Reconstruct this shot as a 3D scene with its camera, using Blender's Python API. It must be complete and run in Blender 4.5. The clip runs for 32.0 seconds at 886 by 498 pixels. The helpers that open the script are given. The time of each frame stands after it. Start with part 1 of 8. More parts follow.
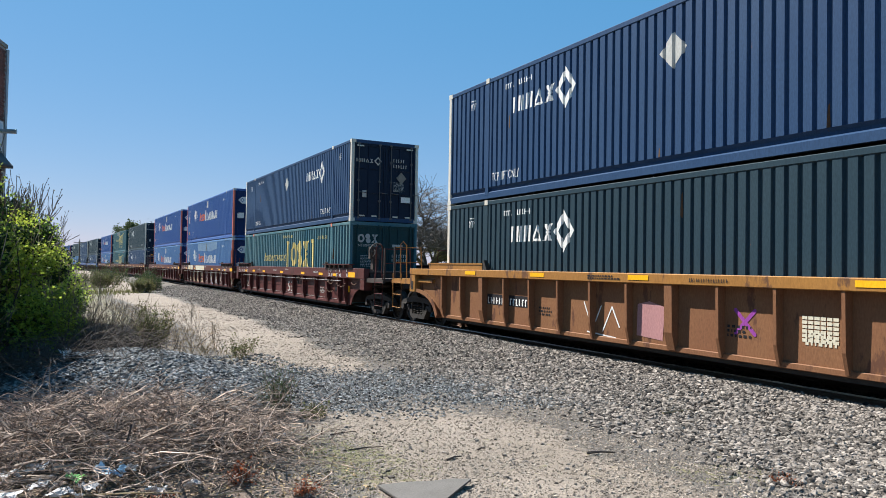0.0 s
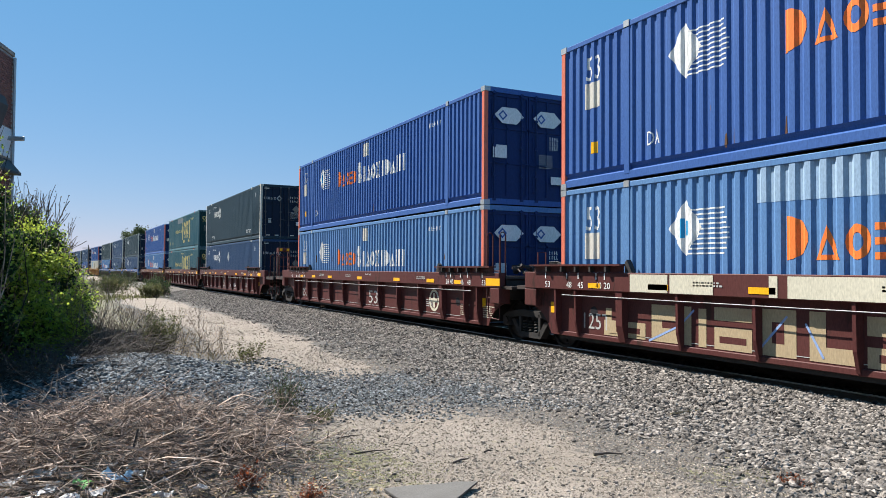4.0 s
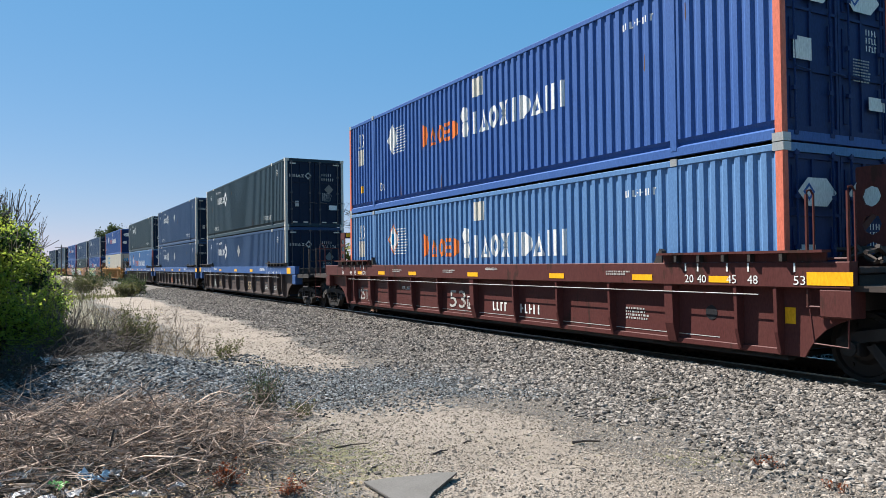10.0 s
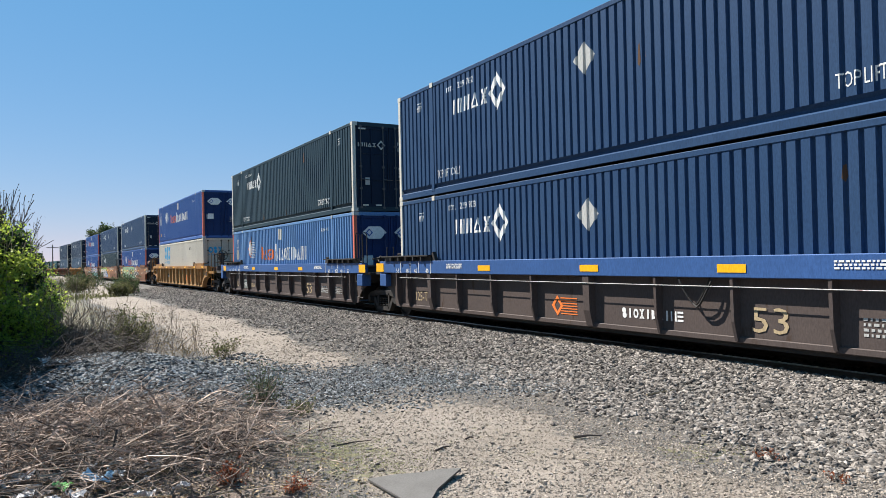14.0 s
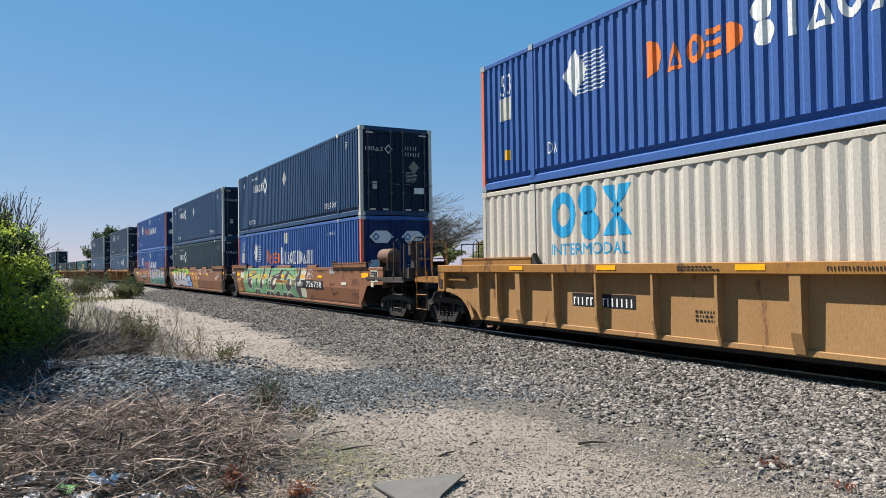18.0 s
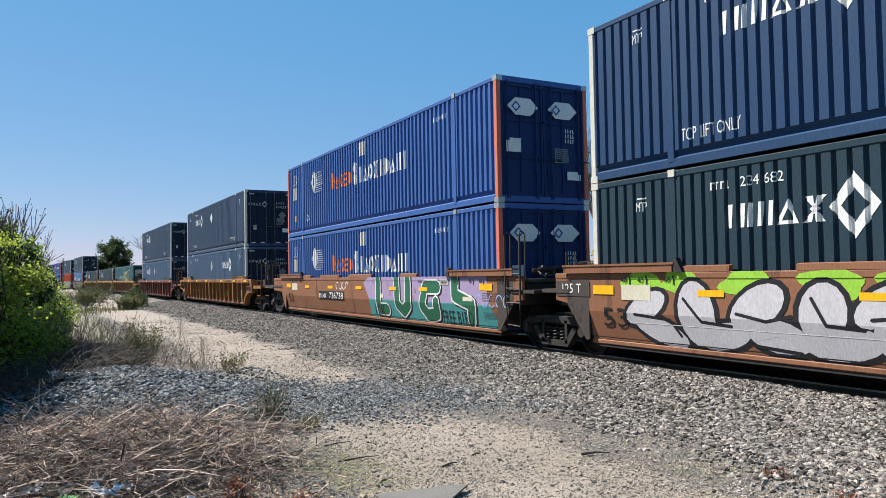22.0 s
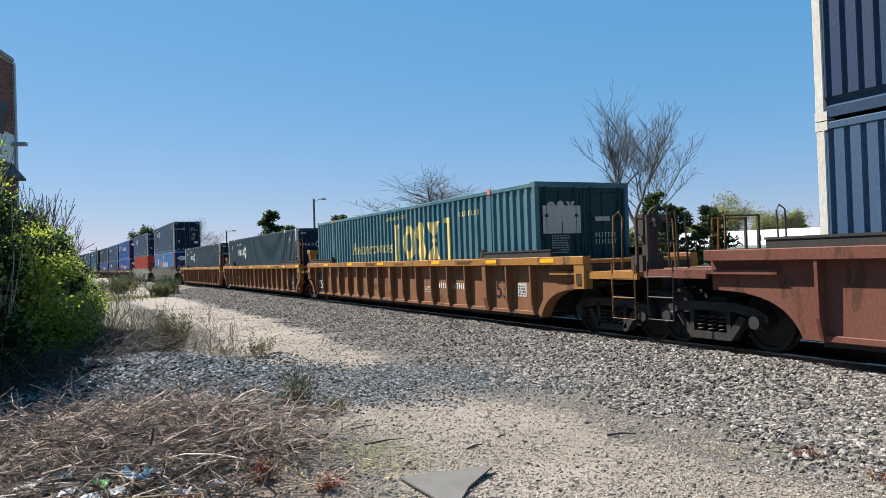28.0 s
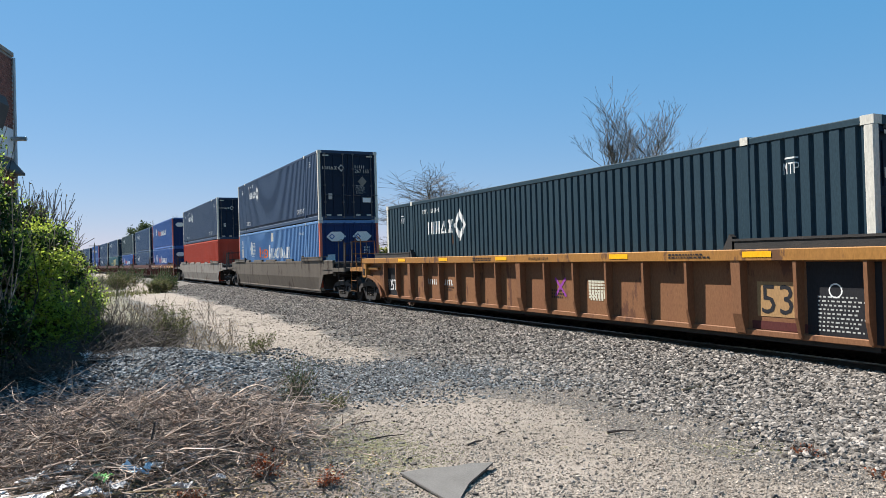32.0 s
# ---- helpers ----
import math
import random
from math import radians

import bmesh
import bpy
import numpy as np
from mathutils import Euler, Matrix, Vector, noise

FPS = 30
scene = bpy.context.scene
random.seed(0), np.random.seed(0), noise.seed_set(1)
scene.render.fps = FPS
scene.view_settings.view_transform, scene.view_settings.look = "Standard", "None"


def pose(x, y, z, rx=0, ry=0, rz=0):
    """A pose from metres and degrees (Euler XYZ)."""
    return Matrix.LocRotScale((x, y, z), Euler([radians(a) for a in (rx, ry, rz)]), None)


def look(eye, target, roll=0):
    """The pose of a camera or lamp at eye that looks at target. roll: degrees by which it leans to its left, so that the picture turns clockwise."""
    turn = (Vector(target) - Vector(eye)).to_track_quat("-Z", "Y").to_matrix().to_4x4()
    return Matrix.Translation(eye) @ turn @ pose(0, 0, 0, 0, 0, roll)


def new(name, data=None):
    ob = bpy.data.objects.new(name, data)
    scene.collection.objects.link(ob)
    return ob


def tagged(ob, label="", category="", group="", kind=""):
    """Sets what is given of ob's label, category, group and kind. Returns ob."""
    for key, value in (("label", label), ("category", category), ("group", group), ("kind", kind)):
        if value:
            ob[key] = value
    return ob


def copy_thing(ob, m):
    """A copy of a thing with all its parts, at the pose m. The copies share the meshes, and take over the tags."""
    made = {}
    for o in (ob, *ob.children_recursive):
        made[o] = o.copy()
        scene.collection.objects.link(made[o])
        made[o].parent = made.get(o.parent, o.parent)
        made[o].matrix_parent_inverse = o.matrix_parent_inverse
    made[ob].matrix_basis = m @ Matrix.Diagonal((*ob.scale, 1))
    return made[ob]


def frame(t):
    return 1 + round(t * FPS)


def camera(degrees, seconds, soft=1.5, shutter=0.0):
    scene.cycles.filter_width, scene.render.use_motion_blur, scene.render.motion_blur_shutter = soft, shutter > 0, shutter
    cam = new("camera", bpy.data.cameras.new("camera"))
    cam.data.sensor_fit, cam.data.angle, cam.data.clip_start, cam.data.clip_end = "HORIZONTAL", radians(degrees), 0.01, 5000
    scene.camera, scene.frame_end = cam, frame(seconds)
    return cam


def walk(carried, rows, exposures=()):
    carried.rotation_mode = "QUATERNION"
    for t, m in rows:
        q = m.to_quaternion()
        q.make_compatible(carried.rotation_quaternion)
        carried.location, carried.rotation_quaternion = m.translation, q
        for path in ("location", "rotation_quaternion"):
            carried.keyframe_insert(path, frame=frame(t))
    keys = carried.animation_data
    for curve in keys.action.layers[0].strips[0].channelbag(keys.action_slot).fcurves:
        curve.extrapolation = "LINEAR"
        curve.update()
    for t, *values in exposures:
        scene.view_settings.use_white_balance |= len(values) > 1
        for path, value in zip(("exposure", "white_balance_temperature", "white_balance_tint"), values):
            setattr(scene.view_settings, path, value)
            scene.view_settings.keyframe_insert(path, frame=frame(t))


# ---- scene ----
# ---------------------------------------------------------------- camera
cam = camera(62.42, 32.0, soft=0.6)


def view(x, y, z, yaw, pitch, lean):
    """A hand-held pose: yaw, then pitch, then lean to the right."""
    return pose(x, y, z, 0, 0, yaw) @ pose(0, 0, 0, 90 + pitch) @ pose(0, 0, 0, 0, 0, -lean)


walk(cam, [
    (0, view(-0.007, 0.018, 1.594, -27.32, 1.47, -0.97)), (0.5, view(0.004, 0.018, 1.605, -27.12, 1.34, -0.80)), (1, view(0.015, 0.008, 1.601, -26.97, 1.40, -0.56)),
    (1.5, view(0.010, 0.010, 1.607, -27.19, 1.37, -0.45)), (2, view(-0.004, 0.013, 1.609, -27.28, 1.43, -0.44)), (2.5, view(0.008, 0.010, 1.607, -27.08, 1.45, -0.39)),
    (3, view(0.000, 0.009, 1.605, -26.88, 1.52, -0.36)), (3.5, view(0.010, 0.008, 1.607, -26.70, 1.56, -0.40)), (4, view(0.019, 0.008, 1.601, -26.75, 1.61, -0.38)),
    (4.5, view(0.019, 0.011, 1.609, -27.14, 1.54, -0.16)), (6.5, view(0.039, -0.018, 1.612, -28.47, 1.44, 0.08)), (7, view(0.034, -0.016, 1.602, -28.61, 1.50, 0.20)),
    (7.5, view(0.040, -0.014, 1.597, -28.62, 1.46, 0.32)), (8, view(0.040, -0.010, 1.599, -28.48, 1.39, 0.46)), (8.5, view(0.051, -0.008, 1.596, -28.05, 1.29, 0.54)),
    (9, view(0.050, -0.013, 1.595, -27.94, 1.28, 0.52)), (9.5, view(0.048, -0.011, 1.594, -28.37, 1.19, 0.67)), (10, view(0.033, -0.014, 1.596, -28.44, 1.06, 0.69)),
    (10.5, view(0.035, -0.016, 1.591, -28.46, 1.07, 0.68)), (11, view(0.036, -0.016, 1.592, -28.74, 0.93, 0.59)), (11.5, view(0.030, -0.017, 1.588, -29.04, 0.85, 0.52)),
    (12, view(0.043, -0.012, 1.591, -29.25, 0.83, 0.70)), (12.5, view(0.043, -0.008, 1.592, -29.24, 0.87, 0.90)), (13, view(0.042, -0.009, 1.590, -29.09, 0.82, 1.00)),
    (13.5, view(0.012, 0.003, 1.595, -29.22, 0.76, 1.16)), (14, view(-0.029, 0.021, 1.598, -28.99, 0.77, 1.23)), (14.5, view(-0.061, 0.020, 1.604, -28.85, 0.71, 1.15)),
    (16.5, view(-0.043, 0.016, 1.602, -29.15, 1.01, 0.60)), (17, view(-0.031, 0.018, 1.602, -28.83, 1.05, 0.62)), (17.5, view(-0.039, 0.020, 1.602, -28.66, 1.14, 0.65)),
    (18, view(-0.042, 0.020, 1.604, -28.67, 1.14, 0.86)), (18.5, view(-0.040, 0.011, 1.603, -28.62, 1.20, 0.84)), (19, view(-0.029, 0.003, 1.602, -28.50, 1.31, 0.86)),
    (19.5, view(-0.035, 0.005, 1.612, -28.69, 1.36, 0.89)), (20, view(-0.043, 0.006, 1.607, -28.66, 1.52, 0.88)), (20.5, view(-0.032, 0.006, 1.606, -28.74, 1.66, 0.95)),
    (21, view(-0.031, 0.004, 1.603, -28.83, 1.80, 0.92)), (21.5, view(-0.033, 0.010, 1.597, -28.64, 1.90, 0.91)), (22, view(-0.034, -0.000, 1.602, -28.37, 1.95, 0.99)),
    (22.5, view(-0.034, -0.003, 1.603, -28.16, 2.03, 1.01)), (23, view(-0.027, -0.005, 1.602, -27.75, 2.08, 1.10)), (23.5, view(-0.019, -0.002, 1.599, -27.92, 2.08, 1.16)),
    (24, view(-0.008, -0.004, 1.603, -27.85, 1.94, 1.21)), (24.5, view(-0.016, -0.013, 1.597, -28.08, 1.90, 1.29)), (25, view(-0.009, -0.015, 1.604, -27.90, 1.79, 1.36)),
    (25.5, view(-0.007, -0.006, 1.596, -27.61, 1.73, 1.46)), (26, view(-0.011, 0.005, 1.592, -27.57, 1.60, 1.56)), (26.5, view(-0.001, 0.004, 1.593, -27.20, 1.36, 1.52)),
    (28.5, view(0.018, -0.007, 1.603, -26.10, 0.51, 1.95)), (29, view(0.001, -0.009, 1.590, -26.05, 0.41, 1.83)), (29.5, view(-0.004, -0.011, 1.590, -26.10, 0.36, 1.82)),
    (30, view(-0.002, -0.013, 1.598, -26.17, 0.24, 1.92)), (30.5, view(-0.006, -0.010, 1.586, -26.32, 0.34, 1.79)), (31, view(-0.004, -0.004, 1.586, -26.32, 0.24, 1.64)),
    (31.5, view(0.001, 0.003, 1.587, -26.22, 0.23, 1.60)), (32, view(-0.007, 0.008, 1.590, -26.35, 0.48, 1.62)),
], [(0.0, 1.25), (16.8, 1.25), (17.5, 1.17), (18.0, 1.09), (18.6, 1.11), (19.0, 1.13), (19.6, 1.21), (20.2, 1.25), (32.0, 1.25)])


# ---------------------------------------------------------------- daylight
SUN_DIR = Vector((-0.53, 0.85, 1.19)).normalized()      # towards the sun
world = bpy.data.worlds.new("sky")
scene.world = world
world.use_nodes = True
wn, wl = world.node_tree.nodes, world.node_tree.links
sky = wn.new("ShaderNodeTexSky")
sky.sky_type = "NISHITA"
sky.sun_disc = False
sky.sun_elevation = math.asin(SUN_DIR.z)
sky.sun_rotation = math.atan2(SUN_DIR.x, SUN_DIR.y)
sky.air_density, sky.dust_density, sky.ozone_density = 1.0, 0.0, 3.0
deep = wn.new("ShaderNodeMix")
deep.data_type, deep.blend_type = "RGBA", "MULTIPLY"
deep.inputs["Factor"].default_value = 1.0
deep.inputs["B"].default_value = (0.60, 0.372, 0.288, 1)
haze = wn.new("ShaderNodeMix")                    # an even azure veil over the whole sky
haze.data_type, haze.blend_type = "RGBA", "ADD"
haze.inputs["Factor"].default_value = 1.0
haze.inputs["B"].default_value = (0.03, 2.04, 4.45, 1)
wl.new(sky.outputs["Color"], deep.inputs["A"])
wl.new(deep.outputs["Result"], haze.inputs["A"])
wl.new(haze.outputs["Result"], wn["Background"].inputs["Color"])
wn["Background"].inputs["Strength"].default_value = 0.05
sun_data = bpy.data.lights.new("sun", "SUN")
sun_data.energy, sun_data.angle, sun_data.color = 5.0, radians(0.55), (1.0, 0.955, 0.89)
sun = new("sun", sun_data)
sun.matrix_world = look(SUN_DIR * 60, (0, 0, 0))


# ---------------------------------------------------------------- materials
def material(name, base, rough=0.6, metal=0.0, second=None, mix=0.35, scale=3.0, grain=60.0, bump=0.15, wear=None,
             wear_at=0.62, wear_scale=1.6, stretch=(1, 1, 1), coords="Object", per=0.0, spec=0.5):
    """Base and second colour mixed by a coarse noise, a fine grain in value and relief, and patches of wear."""
    m = bpy.data.materials.new(name)
    m.use_nodes = True
    n, l = m.node_tree.nodes, m.node_tree.links
    bsdf = n["Principled BSDF"]
    tc = n.new("ShaderNodeTexCoord")
    mp = n.new("ShaderNodeMapping")
    mp.inputs["Scale"].default_value = stretch
    l.new(tc.outputs[coords], mp.inputs["Vector"])

    def noise_node(s, detail, rough_):
        t = n.new("ShaderNodeTexNoise")
        t.inputs["Scale"].default_value, t.inputs["Detail"].default_value = s, detail
        t.inputs["Roughness"].default_value = rough_
        l.new(mp.outputs["Vector"], t.inputs["Vector"])
        return t

    def mixer(kind="MIX"):
        x = n.new("ShaderNodeMix")
        x.data_type, x.blend_type = "RGBA", kind
        return x
    big, fine = noise_node(scale, 5, 0.6), noise_node(grain, 3, 0.6)
    second = second or tuple(c * 0.7 for c in base)
    ramp = n.new("ShaderNodeMapRange")
    ramp.inputs["From Min"].default_value, ramp.inputs["From Max"].default_value = 0.35, 0.68
    ramp.inputs["To Max"].default_value = mix
    l.new(big.outputs["Fac"], ramp.inputs["Value"])
    a = mixer()
    a.inputs["A"].default_value, a.inputs["B"].default_value = (*base, 1), (*second, 1)
    l.new(ramp.outputs["Result"], a.inputs["Factor"])
    last = a.outputs["Result"]
    g = n.new("ShaderNodeMapRange")
    g.inputs["From Min"].default_value, g.inputs["From Max"].default_value = 0.3, 0.7
    g.inputs["To Min"].default_value, g.inputs["To Max"].default_value = 0.82, 1.12
    l.new(fine.outputs["Fac"], g.inputs["Value"])
    b = mixer("MULTIPLY")
    b.inputs["Factor"].default_value = 1.0
    l.new(last, b.inputs["A"])
    l.new(g.outputs["Result"], b.inputs["B"])
    last = b.outputs["Result"]
    if wear:
        w = noise_node(wear_scale, 8, 0.68)
        r = n.new("ShaderNodeMapRange")
        r.inputs["From Min"].default_value, r.inputs["From Max"].default_value = wear_at, wear_at + 0.05
        l.new(w.outputs["Fac"], r.inputs["Value"])
        c = mixer()
        l.new(r.outputs["Result"], c.inputs["Factor"])
        l.new(last, c.inputs["A"])
        c.inputs["B"].default_value = (*wear, 1)
        last = c.outputs["Result"]
    if per:
        info = n.new("ShaderNodeObjectInfo")
        geo = n.new("ShaderNodeNewGeometry")
        add = n.new("ShaderNodeMath")
        add.operation = "ADD"
        l.new(info.outputs["Random"], add.inputs[0])
        l.new(geo.outputs["Random Per Island"], add.inputs[1])
        fr = n.new("ShaderNodeMath")
        fr.operation = "FRACT"
        l.new(add.outputs[0], fr.inputs[0])
        pr = n.new("ShaderNodeMapRange")
        pr.inputs["To Min"].default_value, pr.inputs["To Max"].default_value = 1 - per, 1 + per
        l.new(fr.outputs[0], pr.inputs["Value"])
        d = mixer("MULTIPLY")
        d.inputs["Factor"].default_value = 1.0
        l.new(last, d.inputs["A"])
        l.new(pr.outputs["Result"], d.inputs["B"])
        last = d.outputs["Result"]
    l.new(last, bsdf.inputs["Base Color"])
    bsdf.inputs["Roughness"].default_value, bsdf.inputs["Metallic"].default_value = rough, metal
    bsdf.inputs["Specular IOR Level"].default_value = spec
    if bump:
        bp = n.new("ShaderNodeBump")
        bp.inputs["Strength"].default_value, bp.inputs["Distance"].default_value = bump, 0.01
        l.new(fine.outputs["Fac"], bp.inputs["Height"])
        l.new(bp.outputs["Normal"], bsdf.inputs["Normal"])
    return m


RUST = (0.16, 0.07, 0.035)


def paint(name, base, rough=0.5, wear=RUST, wear_at=0.66, mix=0.45, second=None):
    """Weathered vehicle paint: streaks that run down, dust, spots of rust."""
    return material(name, base, rough, 0.0, second, mix, 1.1, 45, 0.08, wear, wear_at, 2.3, (1, 1, 0.35), spec=0.10)


NAVY = paint("navy_paint", (0.021, 0.051, 0.114), second=(0.034, 0.067, 0.128), wear_at=0.70)
NAVY_DARK = paint("faded_navy_paint", (0.029, 0.050, 0.094), second=(0.042, 0.065, 0.105), wear_at=0.70)
# door paints: the side colours darkened for the shade on that end
NAVY_SHADED = paint("shaded_navy_door_paint", (0.009, 0.018, 0.038), second=(0.014, 0.023, 0.042), wear_at=0.70)
TEAL_SHADED = paint("shaded_teal_door_paint", (0.014, 0.046, 0.052), second=(0.02, 0.055, 0.06), wear_at=0.68)
BLUE_SHADED = paint("shaded_blue_door_paint", (0.013, 0.031, 0.105), second=(0.018, 0.040, 0.115), wear_at=0.69)
NAVY_FADED = paint("chalky_navy_paint", (0.045, 0.083, 0.145), second=(0.072, 0.112, 0.168), wear_at=0.70)
CHARCOAL = paint("charcoal_green_paint", (0.020, 0.040, 0.055), second=(0.029, 0.051, 0.065), wear_at=0.71)
BLUE = paint("bright_blue_paint", (0.042, 0.100, 0.290), second=(0.060, 0.130, 0.315), wear_at=0.68)
BLUE_FADED = paint("faded_blue_paint", (0.084, 0.180, 0.360), second=(0.125, 0.230, 0.385), wear_at=0.69)
TEAL = paint("teal_green_paint", (0.036, 0.115, 0.150), mix=0.6, second=(0.12, 0.19, 0.195), wear_at=0.70)
CREAM = paint("cream_white_paint", (0.47, 0.437, 0.378), second=(0.40, 0.36, 0.30), wear_at=0.69)
RED = paint("red_paint", (0.42, 0.06, 0.035), wear_at=0.69)
WHITE = paint("white_post_paint", (0.58, 0.55, 0.485), wear_at=0.64)
RODGREY = paint("worn_grey_rod_paint", (0.10, 0.10, 0.105), wear_at=0.60)
CORAL = paint("coral_red_paint", (0.62, 0.17, 0.11), wear_at=0.68)
INK_WHITE = paint("white_lettering", (0.70, 0.70, 0.68), wear=(0.25, 0.28, 0.32), wear_at=0.70)
INK_YELLOW = paint("yellow_lettering", (0.70, 0.57, 0.22), wear=(0.2, 0.22, 0.16), wear_at=0.70)
INK_ORANGE = paint("orange_lettering", (0.80, 0.20, 0.05), wear=(0.5, 0.3, 0.2), wear_at=0.68)
INK_CYAN = paint("cyan_blue_lettering", (0.03, 0.30, 0.55), wear_at=0.75)
INK_BLACK = paint("black_lettering", (0.025, 0.025, 0.028), wear_at=0.75)
INK_DULL = paint("dulled_white_lettering", (0.44, 0.43, 0.40), wear=(0.2, 0.12, 0.1), wear_at=0.62)
# placard grey lowered for the shade on the door end
DIMPLATE = paint("shade_dimmed_grey_placard", (0.20, 0.185, 0.165), wear_at=0.6)
INK_GREY = paint("grey_placard", (0.42, 0.42, 0.40), wear_at=0.75)
INK_PINK = paint("pink_spray_paint", (0.40, 0.21, 0.21), wear_at=0.8)
REFLECT = paint("amber_reflector_strip", (0.85, 0.42, 0.02), 0.3, wear_at=0.76)
YELLOW = paint("ochre_yellow_car_paint", (0.31, 0.150, 0.042), 0.5, (0.12, 0.062, 0.035), 0.57, second=(0.21, 0.10, 0.04))
YELLOW_RUST = paint("rusty_ochre_car_paint", (0.25, 0.118, 0.038), 0.6, (0.085, 0.046, 0.028), 0.53, second=(0.145, 0.072, 0.034))
OCHRESIDE = paint("brown_ochre_side_paint", (0.180, 0.084, 0.045), 0.6, (0.105, 0.050, 0.032), 0.56, second=(0.225, 0.115, 0.055), mix=0.7)
TANSIDE = paint("pale_tan_ochre_paint", (0.34, 0.200, 0.088), 0.6, (0.17, 0.085, 0.045), 0.60, second=(0.29, 0.155, 0.065), mix=0.7)
RUSTSIDE = paint("rust_brown_ochre_paint", (0.135, 0.064, 0.042), 0.65, (0.20, 0.105, 0.045), 0.60, second=(0.18, 0.088, 0.052), mix=0.7)
MAROON = paint("maroon_car_paint", (0.084, 0.028, 0.026), 0.5, (0.048, 0.024, 0.020), 0.58, second=(0.100, 0.041, 0.035))
BROWN = paint("rust_brown_car_paint", (0.235, 0.110, 0.062), 0.55, (0.13, 0.062, 0.038), 0.57, second=(0.17, 0.078, 0.045))
REDBROWN = paint("faded_red_brown_car_paint", (0.135, 0.052, 0.038), 0.6, (0.08, 0.04, 0.025), 0.57, second=(0.175, 0.078, 0.056))
CARBLUE = paint("mid_blue_car_paint", (0.042, 0.098, 0.25), 0.45, wear_at=0.68)
CARGREY = paint("dusty_grey_brown_car_paint", (0.078, 0.062, 0.057), 0.6, (0.06, 0.04, 0.03), 0.60, second=(0.105, 0.08, 0.07))
CARPALE = paint("pale_grey_car_paint", (0.20, 0.185, 0.165), 0.55, (0.085, 0.06, 0.045), 0.54, second=(0.13, 0.105, 0.085))
CARDUST = paint("dusty_dark_grey_car_paint", (0.085, 0.072, 0.06), 0.6, (0.045, 0.034, 0.028), 0.55, second=(0.15, 0.13, 0.105))
BLACKIRON = material("grimy_black_iron", (0.014, 0.012, 0.011), 0.7, 0.1, (0.035, 0.027, 0.022), 0.6, 4, 40, 0.3)
# bogie and wheel steel lowered to near black for the shade under the cars
CASTIRON = material("dusty_shaded_cast_steel", (0.011, 0.009, 0.008), 0.75, 0.1, (0.034, 0.027, 0.022), 0.6, 5, 50, 0.35)
TREAD = material("worn_shaded_wheel_steel", (0.013, 0.011, 0.010), 0.65, 0.2, (0.028, 0.021, 0.018), 0.6, 6, 40, 0.1)
GRIME = material("sooty_brown_paint", (0.024, 0.016, 0.013), 0.7, 0.0, (0.056, 0.035, 0.027), 0.7, 3, 40, 0.2)
RAILSTEEL = material("polished_rail_steel", (0.42, 0.39, 0.36), 0.3, 0.9, (0.3, 0.25, 0.21), 0.4, 5, 40, 0.05)
RAILRUST = material("rusty_rail_side", (0.115, 0.060, 0.038), 0.85, 0.1, (0.17, 0.095, 0.06), 0.6, 6, 60, 0.4)
GALV = material("galvanised_steel", (0.42, 0.43, 0.43), 0.45, 0.6, (0.3, 0.3, 0.29), 0.4, 5, 50, 0.05)


